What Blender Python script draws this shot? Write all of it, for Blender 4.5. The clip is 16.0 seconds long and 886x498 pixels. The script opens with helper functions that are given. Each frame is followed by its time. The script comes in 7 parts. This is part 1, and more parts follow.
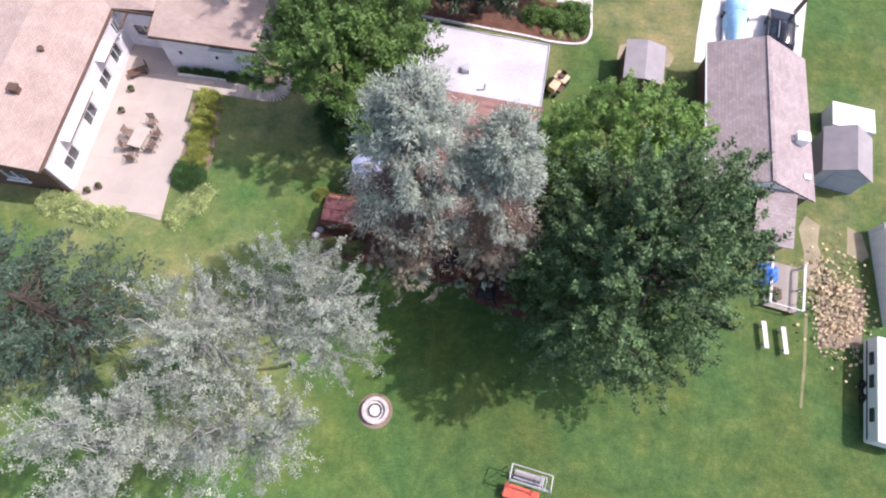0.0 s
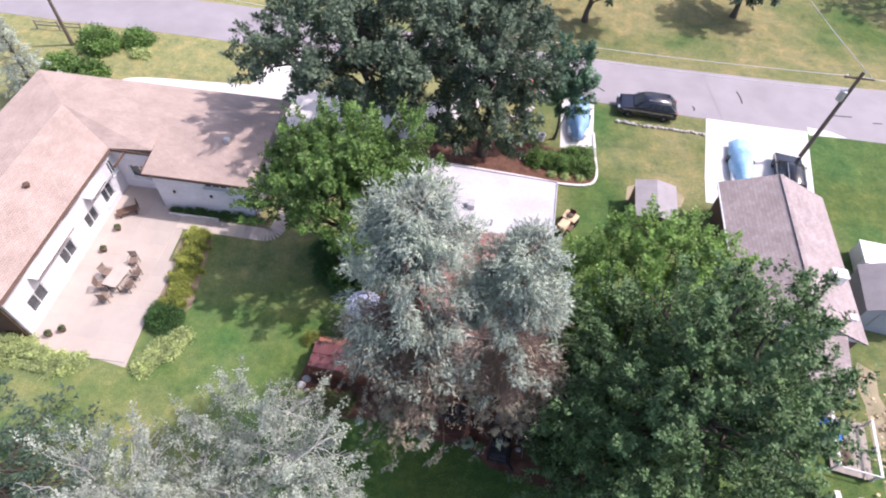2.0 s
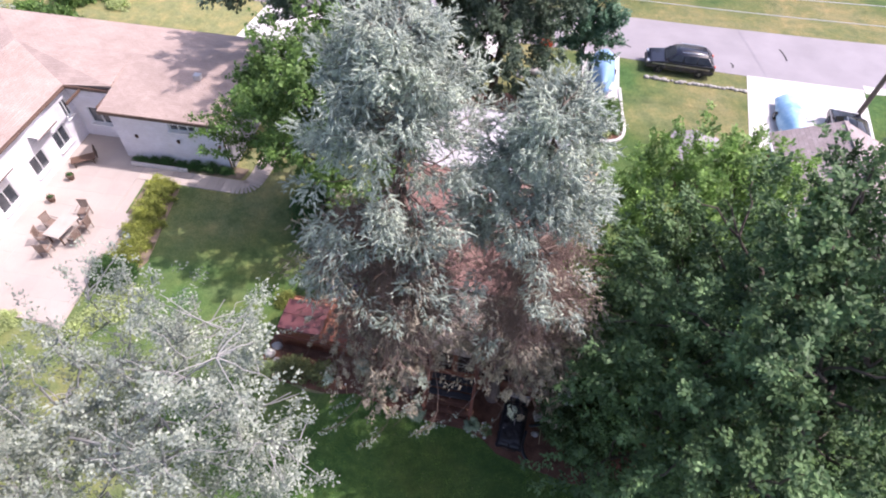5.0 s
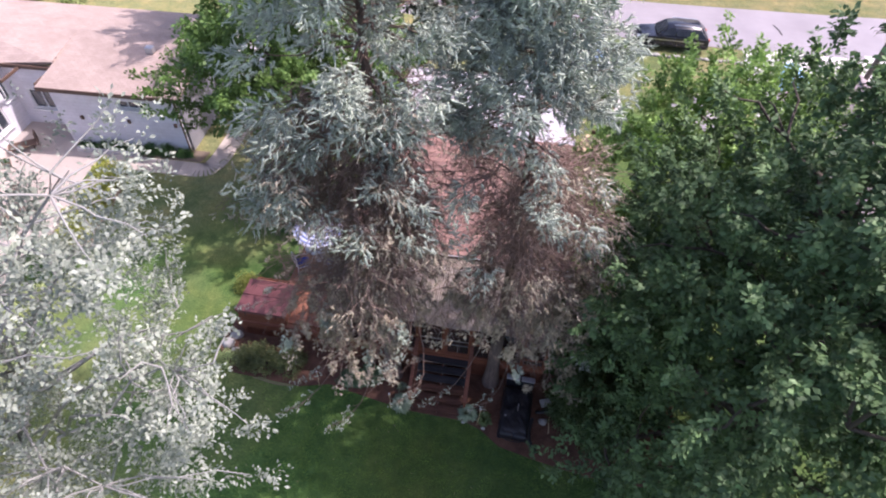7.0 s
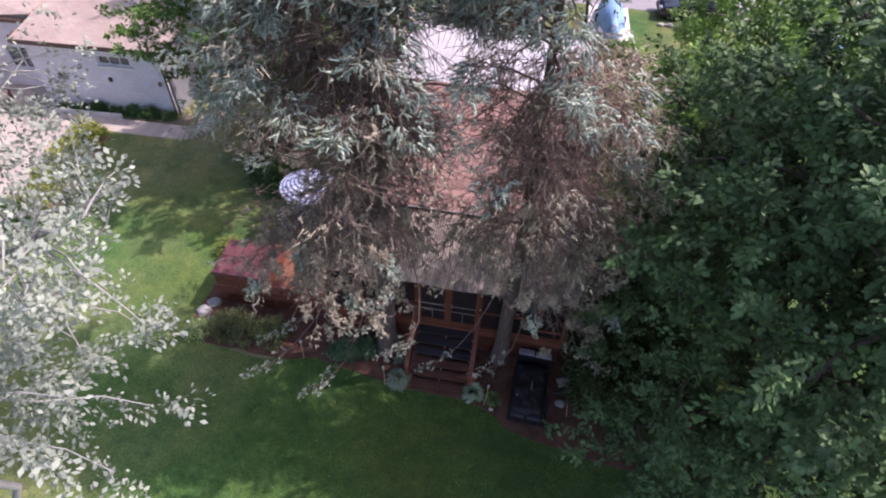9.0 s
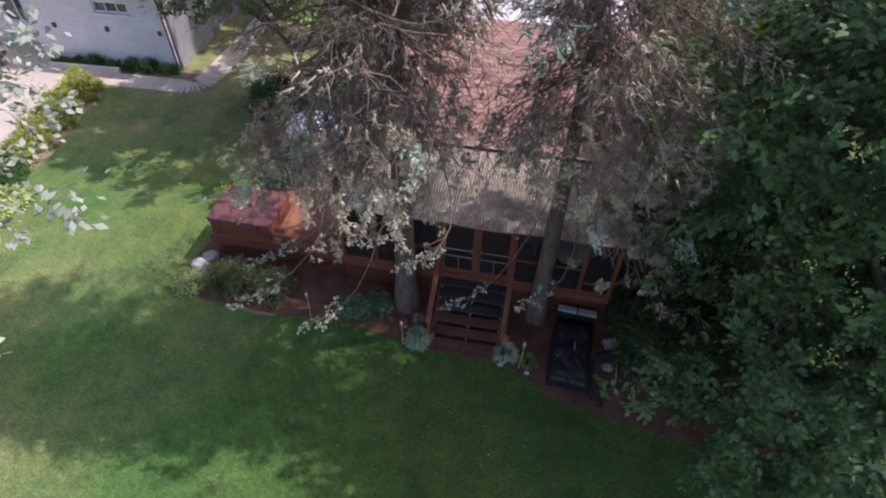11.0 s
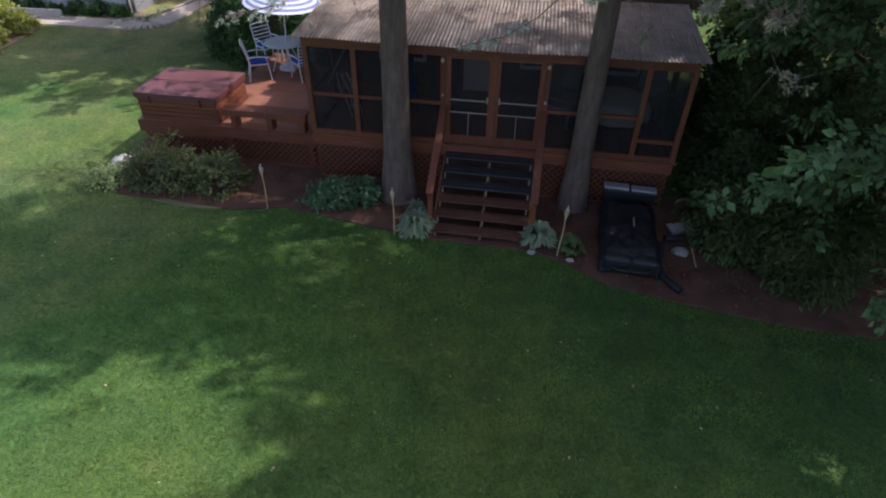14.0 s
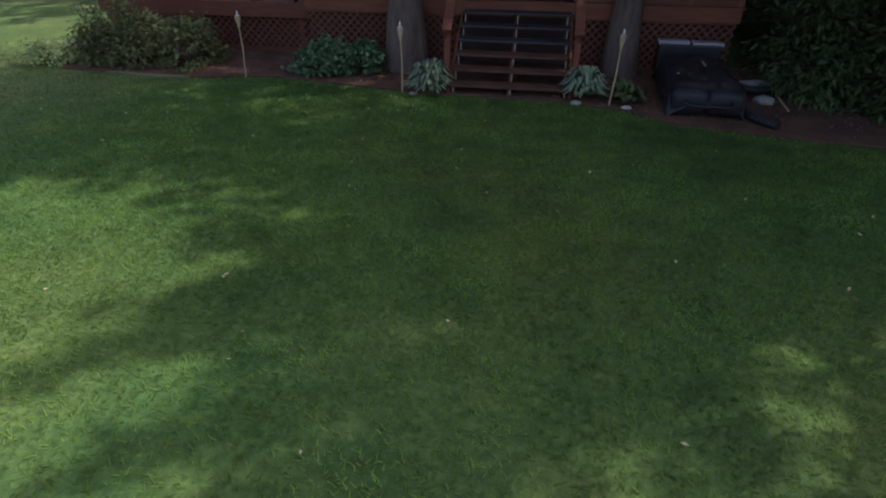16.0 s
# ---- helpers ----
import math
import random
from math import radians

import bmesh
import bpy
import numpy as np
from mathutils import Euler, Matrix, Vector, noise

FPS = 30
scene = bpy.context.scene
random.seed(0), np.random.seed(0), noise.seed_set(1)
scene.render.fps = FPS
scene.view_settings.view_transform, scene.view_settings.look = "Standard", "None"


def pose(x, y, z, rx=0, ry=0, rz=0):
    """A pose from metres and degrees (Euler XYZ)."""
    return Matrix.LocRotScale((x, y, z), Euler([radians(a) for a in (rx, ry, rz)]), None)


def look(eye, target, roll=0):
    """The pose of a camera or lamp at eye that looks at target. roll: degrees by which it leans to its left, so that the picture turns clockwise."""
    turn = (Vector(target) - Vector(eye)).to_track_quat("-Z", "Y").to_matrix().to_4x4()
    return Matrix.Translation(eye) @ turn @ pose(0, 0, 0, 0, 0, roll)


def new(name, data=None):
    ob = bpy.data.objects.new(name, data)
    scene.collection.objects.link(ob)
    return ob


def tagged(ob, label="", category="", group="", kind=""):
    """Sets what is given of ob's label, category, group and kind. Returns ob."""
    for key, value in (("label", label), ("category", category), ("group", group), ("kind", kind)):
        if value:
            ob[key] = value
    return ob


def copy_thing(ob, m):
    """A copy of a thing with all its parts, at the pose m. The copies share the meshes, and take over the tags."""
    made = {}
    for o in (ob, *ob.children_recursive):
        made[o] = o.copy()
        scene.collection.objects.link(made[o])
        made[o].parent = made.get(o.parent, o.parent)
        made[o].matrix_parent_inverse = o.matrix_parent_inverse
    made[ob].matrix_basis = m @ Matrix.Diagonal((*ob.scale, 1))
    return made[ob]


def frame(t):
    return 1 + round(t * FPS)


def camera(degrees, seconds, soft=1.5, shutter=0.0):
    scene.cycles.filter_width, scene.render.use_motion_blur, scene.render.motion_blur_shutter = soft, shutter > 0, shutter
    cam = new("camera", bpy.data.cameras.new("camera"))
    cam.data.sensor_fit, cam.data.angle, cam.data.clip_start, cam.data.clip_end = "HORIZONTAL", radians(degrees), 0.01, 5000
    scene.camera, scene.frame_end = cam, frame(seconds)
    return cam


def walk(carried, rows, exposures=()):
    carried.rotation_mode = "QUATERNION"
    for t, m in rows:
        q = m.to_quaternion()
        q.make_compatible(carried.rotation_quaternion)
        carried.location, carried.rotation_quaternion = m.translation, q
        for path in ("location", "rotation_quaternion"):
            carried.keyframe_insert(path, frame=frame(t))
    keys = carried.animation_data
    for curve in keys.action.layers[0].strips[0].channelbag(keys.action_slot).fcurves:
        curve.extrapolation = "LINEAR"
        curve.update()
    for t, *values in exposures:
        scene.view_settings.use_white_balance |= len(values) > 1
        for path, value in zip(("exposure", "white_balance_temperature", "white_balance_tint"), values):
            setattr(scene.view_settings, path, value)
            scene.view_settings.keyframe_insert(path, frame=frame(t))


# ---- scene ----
cam = camera(75.5, 16.0, soft=2.0)

PATH = [
    (0, (0.215, 2.018, 34.221), (0.208, 2.751, 32.36), 7.5),
    (0.5, (0.241, 2.192, 33.271), (0.233, 2.924, 31.41), 7.4),
    (1, (0.152, 2.428, 32.37), (0.143, 3.162, 30.51), 7.3),
    (1.5, (0.061, 2.776, 31.43), (0.019, 3.728, 29.671), 5.6),
    (2, (0.057, 2.88, 30.329), (-0.027, 4.091, 28.739), 4.4),
    (2.5, (0.083, 2.997, 29.319), (-0.002, 4.208, 27.729), 4.3),
    (3, (0.201, 3.13, 28.316), (0.115, 4.34, 26.726), 4.2),
    (3.5, (0.377, 3.267, 27.278), (0.288, 4.476, 25.688), 4.1),
    (4, (0.514, 3.446, 26.191), (0.404, 4.652, 24.599), 4.2),
    (6.5, (1.038, 3.475, 20.039), (0.904, 4.838, 18.582), 2.6),
    (7, (1.061, 3.56, 19.192), (0.954, 4.919, 17.728), 2.4),
    (7.5, (1.132, 3.664, 18.365), (1.05, 5.019, 16.896), 2.2),
    (8, (1.25, 3.782, 17.562), (1.162, 5.158, 16.113), 2.3),
    (8.5, (1.265, 3.921, 16.769), (1.149, 5.305, 15.329), 2.5),
    (11, (0.913, 4.417, 12.993), (0.722, 5.808, 11.568), 0.9),
    (11.5, (0.823, 4.429, 12.023), (0.657, 5.877, 10.653), 1.0),
    (12, (0.798, 4.451, 11.041), (0.632, 5.896, 9.669), 1.0),
    (12.5, (0.748, 4.437, 9.972), (0.606, 5.898, 8.613), 1.2),
    (13, (0.844, 4.437, 8.854), (0.714, 5.984, 7.594), 0.3),
    (13.5, (0.723, 4.39, 7.843), (0.6, 5.942, 6.589), 0.7),
    (14, (0.52, 4.351, 6.713), (0.357, 5.924, 5.488), 0.9),
    (14.5, (0.401, 4.412, 5.561), (0.211, 5.99, 4.347), 0.8),
    (15, (0.337, 4.488, 4.44), (0.133, 6.151, 3.349), 0.7),
    (15.5, (0.212, 4.453, 3.462), (0.048, 6.131, 2.387), 0.5),
    (16, (0.182, 4.444, 2.749), (0.011, 6.127, 1.682), 0.3),
]

STOPS = [(0, 1.0, 6500, 20), (2, 1.06, 6500, 20), (4, 1.14, 6500, 22), (6.5, 1.24, 6500, 26), (8.5, 1.08, 6500, 28), (11, 1.04, 6500, 20), (12.5, 1.04, 6500, 16), (14, 0.94, 6500, 16), (16, 0.78, 6500, 16)]
walk(cam, [(t, look(eye, target, roll)) for t, eye, target, roll in PATH], STOPS)

# ---- light ----
SUN = Vector((0.69, 0.20, 1.0)).normalized()
world = bpy.data.worlds.new("sky")
scene.world = world
world.use_nodes = True
wn = world.node_tree.nodes
sky = wn.new("ShaderNodeTexSky")
sky.sky_type = "NISHITA"
sky.sun_disc = False
sky.air_density, sky.dust_density, sky.ozone_density = 0.8, 2.4, 0.5
sky.sun_elevation = math.asin(SUN.z)
sky.sun_rotation = math.atan2(SUN.x, SUN.y)
world.node_tree.links.new(sky.outputs[0], wn["Background"].inputs[0])
wn["Background"].inputs[1].default_value = 0.15
lamp = bpy.data.lights.new("sun", "SUN")
lamp.energy, lamp.angle, lamp.color = 2.5, radians(0.6), (1.0, 0.95, 0.94)
new("sun", lamp).matrix_world = look(SUN * 60, (0, 0, 0))

# ---- materials ----
def tree_of(name):
    m = bpy.data.materials.new(name)
    m.use_nodes = True
    return m, m.node_tree, m.node_tree.nodes["Principled BSDF"]


def noise_node(nt, scale, detail=4, vec=None, rough=0.55):
    n = nt.nodes.new("ShaderNodeTexNoise")
    n.inputs["Scale"].default_value, n.inputs["Detail"].default_value, n.inputs["Roughness"].default_value = scale, detail, rough
    if vec is not None:
        nt.links.new(vec, n.inputs["Vector"])
    return n.outputs["Fac"]


def ramp(nt, fac, stops):
    r = nt.nodes.new("ShaderNodeValToRGB")
    e = r.color_ramp.elements
    while len(e) < len(stops):
        e.new(0.5)
    for el, (p, c) in zip(e, stops):
        el.position, el.color = p, (*c, 1)
    nt.links.new(fac, r.inputs[0])
    return r.outputs[0]


def mix(nt, fac, a, b, mode="MIX"):
    n = nt.nodes.new("ShaderNodeMix")
    n.data_type, n.blend_type = "RGBA", mode
    for sock, v in ((n.inputs[0], fac), (n.inputs[6], a), (n.inputs[7], b)):
        if isinstance(v, (int, float)):
            sock.default_value = v
        elif isinstance(v, tuple):
            sock.default_value = (*v, 1)
        else:
            nt.links.new(v, sock)
    return n.outputs[2]


def bump_into(nt, p, height, strength, dist=0.02):
    b = nt.nodes.new("ShaderNodeBump")
    b.inputs["Strength"].default_value, b.inputs["Distance"].default_value = strength, dist
    nt.links.new(height, b.inputs["Height"])
    nt.links.new(b.outputs[0], p.inputs["Normal"])


def coords(nt, kind="Object"):
    if kind == "World":
        return nt.nodes.new("ShaderNodeNewGeometry").outputs["Position"]
    return nt.nodes.new("ShaderNodeTexCoord").outputs[kind]


def shade(nt, col, amount, island=False):
    """Vary the brightness from piece to piece."""
    r = nt.nodes.new("ShaderNodeNewGeometry").outputs["Random Per Island"] if island else nt.nodes.new("ShaderNodeObjectInfo").outputs["Random"]
    lo, hi = 1 - amount, 1 + amount
    return mix(nt, 1.0, col, ramp(nt, r, [(0, (lo, lo, lo)), (1, (hi, hi, hi * 0.98))]), "MULTIPLY")


def plain(name, c1, c2, scale=3.0, fine=40.0, rough=0.8, bump=0.3, metal=0.0, vary=0.0, island=False, space="World", stretch=None, spec=0.4):
    m, nt, p = tree_of(name)
    vec = coords(nt, space)
    if stretch:
        mp = nt.nodes.new("ShaderNodeMapping")
        mp.inputs["Scale"].default_value = stretch
        nt.links.new(vec, mp.inputs[0])
        vec = mp.outputs[0]
    big, small = noise_node(nt, scale, 3, vec), noise_node(nt, fine, 5, vec)
    col = ramp(nt, big, [(0.3, c1), (0.7, c2)])
    col = mix(nt, 0.35, col, ramp(nt, small, [(0.3, c1), (0.72, c2)]))
    if vary:
        col = shade(nt, col, vary, island)
    nt.links.new(col, p.inputs["Base Color"])
    p.inputs["Roughness"].default_value, p.inputs["Metallic"].default_value = rough, metal
    p.inputs["Specular IOR Level"].default_value = spec
    if bump:
        bump_into(nt, p, small, bump)
    return m


def leafy(name, c1, c2, vary=0.35, glow=0.3, rough=0.55, spec=0.3, clump=0.0):
    """Leaves: two tones by island and by place, with some light passing through; clump puts the tufts' self-shadow into
    the colour.
    """
    m, nt, p = tree_of(name)
    c1, c2 = tuple(0.64 * a + 0.36 * b for a, b in zip(c1, c2)), tuple(0.36 * a + 0.64 * b for a, b in zip(c1, c2))
    r = nt.nodes.new("ShaderNodeNewGeometry").outputs["Random Per Island"]
    col = ramp(nt, r, [(0.1, c1), (0.9, c2)])
    pos = coords(nt, "World")
    # The clump scale paints dark and light tufts, as their own shadowing would.
    for sc, v in ((0.55, vary), (2.1, vary * 1.15)) + (((4.2, clump),) if clump else ()):
        col = mix(nt, 1.0, col, ramp(nt, noise_node(nt, sc, 2, pos), [(0.32, (1 - v, 1 - v * 0.95, 1 - v)), (0.68, (1 + v * 1.1, 1 + v, 1 + v * 0.7))]), "MULTIPLY")
    nt.links.new(col, p.inputs["Base Color"])
    p.inputs["Roughness"].default_value, p.inputs["Specular IOR Level"].default_value = rough, spec
    t = nt.nodes.new("ShaderNodeBsdfTranslucent")
    nt.links.new(col, t.inputs[0])
    ms = nt.nodes.new("ShaderNodeMixShader")
    ms.inputs[0].default_value = glow
    nt.links.new(p.outputs[0], ms.inputs[1])
    nt.links.new(t.outputs[0], ms.inputs[2])
    nt.links.new(ms.outputs[0], nt.nodes["Material Output"].inputs[0])
    return m


def mixed_noise(nt, vec):
    """Soft patches of two sizes."""
    n = nt.nodes.new("ShaderNodeMath")
    n.operation = "MULTIPLY_ADD"
    n.inputs[1].default_value = 0.3
    half = nt.nodes.new("ShaderNodeMath")
    half.operation = "MULTIPLY"
    half.inputs[1].default_value = 0.7
    nt.links.new(noise_node(nt, 0.5, 7, vec, 0.7), half.inputs[0])
    nt.links.new(noise_node(nt, 2.4, 6, vec, 0.65), n.inputs[0])
    nt.links.new(half.outputs[0], n.inputs[2])
    return n.outputs[0]


def lawn_material():
    m, nt, p = tree_of("lawn")
    vec = coords(nt, "World")
    sep = nt.nodes.new("ShaderNodeSeparateXYZ")
    nt.links.new(vec, sep.inputs[0])
    lean = nt.nodes.new("ShaderNodeMath")
    lean.operation = "MULTIPLY_ADD"
    lean.inputs[1].default_value = -0.005
    nt.links.new(sep.outputs["X"], lean.inputs[0])
    back = nt.nodes.new("ShaderNodeMath")
    back.operation = "MULTIPLY_ADD"
    back.inputs[1].default_value, back.inputs[2].default_value = 0.007, -0.15
    nt.links.new(sep.outputs["Y"], back.inputs[0])
    both = nt.nodes.new("ShaderNodeMath")
    nt.links.new(back.outputs[0], both.inputs[0])
    nt.links.new(noise_node(nt, 0.09, 3, vec), both.inputs[1])
    nt.links.new(both.outputs[0], lean.inputs[2])
    parched = lean
    for spot, reach, amount in (((-12.0, 15.0, 0), 4.2, 0.2), ((-15.5, 12.0, 0), 3.0, 0.12), ((31, 24, 0), 17.0, 0.2)):
        away = nt.nodes.new("ShaderNodeVectorMath")
        away.operation = "DISTANCE"
        away.inputs[1].default_value = spot
        nt.links.new(vec, away.inputs[0])
        span = nt.nodes.new("ShaderNodeMath")
        span.operation = "MULTIPLY"
        span.inputs[1].default_value = 1 / reach
        nt.links.new(away.outputs["Value"], span.inputs[0])
        more = nt.nodes.new("ShaderNodeMath")
        nt.links.new(parched.outputs[0], more.inputs[0])
        nt.links.new(ramp(nt, span.outputs[0], [(0.0, (amount,) * 3), (1.0, (0, 0, 0))]), more.inputs[1])
        parched = more
    wide, mid, fine = parched.outputs[0], mixed_noise(nt, vec), noise_node(nt, 14, 6, vec, 0.7)
    broad = noise_node(nt, 0.16, 3, vec, 0.5)
    col = mix(nt, ramp(nt, broad, [(0.40, (0, 0, 0)), (0.62, (1, 1, 1))]), ramp(nt, mid, [(0.30, (0.038, 0.088, 0.030)), (0.70, (0.074, 0.138, 0.050))]), ramp(nt, mid, [(0.30, (0.050, 0.088, 0.028)), (0.70, (0.098, 0.136, 0.048))]))
    dry = ramp(nt, wide, [(0.46, (0, 0, 0)), (0.70, (1, 1, 1))])
    col = mix(nt, dry, col, mix(nt, mid, (0.11, 0.135, 0.054), (0.27, 0.235, 0.145)))
    col = mix(nt, 1.0, col, ramp(nt, noise_node(nt, 3.2, 5, vec, 0.65), [(0.33, (0.84, 0.87, 0.83)), (0.5, (1, 1, 1)), (0.68, (1.2, 1.13, 1.14))]), "MULTIPLY")
    col = mix(nt, 1.0, col, ramp(nt, fine, [(0.34, (0.6, 0.64, 0.6)), (0.66, (1.4, 1.35, 1.3))]), "MULTIPLY")
    col = mix(nt, 1.0, col, ramp(nt, noise_node(nt, 0.9, 4, vec, 0.6), [(0.30, (0.70, 0.78, 0.76)), (0.42, (0.92, 0.98, 0.96)), (0.54, (1.08, 1.06, 1.0)), (0.70, (1.42, 1.24, 1.18))]), "MULTIPLY")
    # Paler turf to the west; the tint also carries some of its sunlight.
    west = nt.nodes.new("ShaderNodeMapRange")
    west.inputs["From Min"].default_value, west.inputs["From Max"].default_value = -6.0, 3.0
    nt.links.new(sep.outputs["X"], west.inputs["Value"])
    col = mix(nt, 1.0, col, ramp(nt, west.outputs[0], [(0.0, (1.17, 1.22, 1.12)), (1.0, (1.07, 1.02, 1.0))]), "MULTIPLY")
    nt.links.new(col, p.inputs["Base Color"])
    p.inputs["Roughness"].default_value = 0.95
    p.inputs["Specular IOR Level"].default_value = 0.1
    bump_into(nt, p, fine, 0.6, 0.05)
    return m


def shingle_roof(name, c1, c2, row=0.16):
    m, nt, p = tree_of(name)
    vec = coords(nt, "Object")
    br = nt.nodes.new("ShaderNodeTexBrick")
    br.inputs["Scale"].default_value = 1.0
    br.inputs["Brick Width"].default_value, br.inputs["Row Height"].default_value, br.inputs["Mortar Size"].default_value = 0.33, row, 0.006
    br.inputs["Color1"].default_value, br.inputs["Color2"].default_value = (*c1, 1), (*c2, 1)
    br.inputs["Mortar"].default_value = (*[x * 0.55 for x in c1], 1)
    nt.links.new(vec, br.inputs["Vector"])
    big = noise_node(nt, 0.5, 4, vec)
    fine = noise_node(nt, 60, 4, vec)
    col = mix(nt, 1.0, br.outputs[0], ramp(nt, big, [(0.3, (0.85, 0.84, 0.84)), (0.7, (1.1, 1.1, 1.1))]), "MULTIPLY")
    col = mix(nt, 1.0, col, ramp(nt, fine, [(0.3, (0.85,) * 3), (0.7, (1.12,) * 3)]), "MULTIPLY")
    nt.links.new(col, p.inputs["Base Color"])
    p.inputs["Roughness"].default_value = 0.92
    bump_into(nt, p, br.outputs["Fac"], -0.5, 0.01)
    return m


def brick_paint(name, c, bw=0.4, rh=0.2, depth=0.6):
    m, nt, p = tree_of(name)
    vec = coords(nt, "UV")
    br = nt.nodes.new("ShaderNodeTexBrick")
    br.inputs["Brick Width"].default_value, br.inputs["Row Height"].default_value, br.inputs["Mortar Size"].default_value = bw, rh, 0.008
    br.inputs["Scale"].default_value = 1.0
    br.inputs["Color1"].default_value = (*c, 1)
    br.inputs["Color2"].default_value = (*[x * 0.94 for x in c], 1)
    br.inputs["Mortar"].default_value = (*[x * 0.78 for x in c], 1)
    nt.links.new(vec, br.inputs["Vector"])
    stain = noise_node(nt, 1.3, 5, coords(nt, "World"))
    col = mix(nt, 1.0, br.outputs[0], ramp(nt, stain, [(0.3, (0.86, 0.84, 0.82)), (0.65, (1, 1, 1))]), "MULTIPLY")
    nt.links.new(col, p.inputs["Base Color"])
    p.inputs["Roughness"].default_value = 0.7
    bump_into(nt, p, br.outputs["Fac"], -depth, 0.01)
    return m


def glass(name, tint=(0.9, 0.95, 0.95), rough=0.02):
    m, nt, p = tree_of(name)
    p.inputs["Base Color"].default_value = (*tint, 1)
    p.inputs["Roughness"].default_value, p.inputs["Transmission Weight"].default_value, p.inputs["IOR"].default_value = rough, 1.0, 1.45
    return m


def screen_mesh():
    """Insect screen: a fine dark weave that lets most light pass."""
    m, nt, p = tree_of("insect_screen")
    p.inputs["Base Color"].default_value = (0.018, 0.018, 0.02, 1)
    p.inputs["Roughness"].default_value = 0.8
    p.inputs["Alpha"].default_value = 0.42
    return m


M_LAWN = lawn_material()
M_ROAD = plain("asphalt_worn", (0.23, 0.213, 0.226), (0.32, 0.295, 0.312), 0.35, 30, 0.9, 0.25)
M_CONC = plain("concrete_light", (0.52, 0.49, 0.47), (0.64, 0.61, 0.59), 0.8, 25, 0.85, 0.15)
M_PATIO = plain("patio_paving", (0.37, 0.32, 0.285), (0.455, 0.395, 0.355), 0.5, 22, 0.85, 0.15, vary=0.03)
M_PATH = plain("path_concrete", (0.42, 0.36, 0.31), (0.52, 0.45, 0.40), 1.2, 25, 0.9, 0.25, vary=0.08)
M_MULCH = plain("mulch", (0.06, 0.028, 0.018), (0.185, 0.09, 0.06), 2.0, 34, 0.95, 1.0)
M_SAND = plain("sandy_soil", (0.19, 0.175, 0.105), (0.36, 0.30, 0.205), 1.1, 14, 0.95, 0.4)
M_WORN = plain("worn_turf", (0.13, 0.14, 0.06), (0.25, 0.225, 0.125), 1.6, 12, 0.95, 0.4)
M_SOIL = plain("bare_soil", (0.16, 0.12, 0.09), (0.30, 0.235, 0.17), 1.0, 20, 0.95, 0.5)
M_ROOFA = shingle_roof("roof_tan", (0.37, 0.285, 0.242), (0.428, 0.333, 0.285))
M_ROOFB = shingle_roof("roof_grey", (0.285, 0.236, 0.230), (0.355, 0.30, 0.294), 0.22)
M_SHINGLE = plain("shingle_brown", (0.19, 0.108, 0.094), (0.30, 0.18, 0.158), 2.5, 50, 0.92, 0.5, vary=0.22)
M_ROOFW = plain("roof_membrane_white", (0.36, 0.345, 0.37), (0.54, 0.525, 0.56), 0.5, 6, 0.7, 0.1)
M_WHITE = brick_paint("wall_white", (0.74, 0.73, 0.78))
M_GREYWALL = plain("grey_wall", (0.20, 0.20, 0.215), (0.29, 0.285, 0.30), 1.2, 20, 0.85, 0.2)
M_WHITEP = plain("white_paint", (0.72, 0.72, 0.72), (0.82, 0.82, 0.81), 2, 30, 0.5, 0.05)
M_BROWNW = plain("brown_trim", (0.09, 0.055, 0.04), (0.14, 0.085, 0.06), 2, 30, 0.7, 0.2)
M_CEDAR = plain("stained_cedar", (0.118, 0.037, 0.021), (0.215, 0.071, 0.038), 1.2, 6, 0.6, 0.4, vary=0.16, space="Object", stretch=(1.5, 12, 12))
M_CEDARV = plain("stained_cedar_upright", (0.118, 0.037, 0.021), (0.215, 0.071, 0.038), 1.2, 6, 0.6, 0.4, vary=0.16, space="Object", stretch=(12, 12, 1.5))
M_TREAD = plain("dark_tread", (0.028, 0.028, 0.034), (0.055, 0.05, 0.055), 2, 20, 0.6, 0.2, vary=0.1)
M_DECK = plain("deck_board", (0.19, 0.075, 0.048), (0.33, 0.15, 0.095), 1.0, 5, 0.7, 0.4, vary=0.15, space="Object", stretch=(1.2, 10, 10))
M_SPA = plain("spa_vinyl", (0.12, 0.042, 0.044), (0.17, 0.066, 0.067), 1.5, 60, 0.45, 0.15)
M_CORR = plain("corrugated_litter", (0.24, 0.19, 0.155), (0.66, 0.585, 0.52), 1.4, 7, 0.75, 0.3)
M_LITTER = plain("needle_litter", (0.30, 0.21, 0.16), (0.72, 0.61, 0.52), 3, 40, 0.95, 1.0)
M_SCREEN = screen_mesh()
M_UNDERDECK = plain("underdeck_shade", (0.04, 0.024, 0.02), (0.08, 0.05, 0.042), 2, 20, 0.9, 0.1)
M_INWALL = plain("interior_siding", (0.10, 0.055, 0.04), (0.16, 0.09, 0.065), 1.5, 10, 0.85, 0.2)
M_TABLE = glass("tinted_table_glass", (0.35, 0.45, 0.62), 0.08)
M_PANE = plain("window_dark", (0.03, 0.035, 0.045), (0.07, 0.08, 0.09), 1.5, 6, 0.08, 0.0, spec=0.8)
M_BLACKP = plain("black_plastic", (0.008, 0.008, 0.011), (0.022, 0.022, 0.027), 2, 30, 0.45, 0.2)
M_GREYP = plain("grey_plastic", (0.26, 0.25, 0.27), (0.40, 0.39, 0.41), 3, 30, 0.5, 0.2)
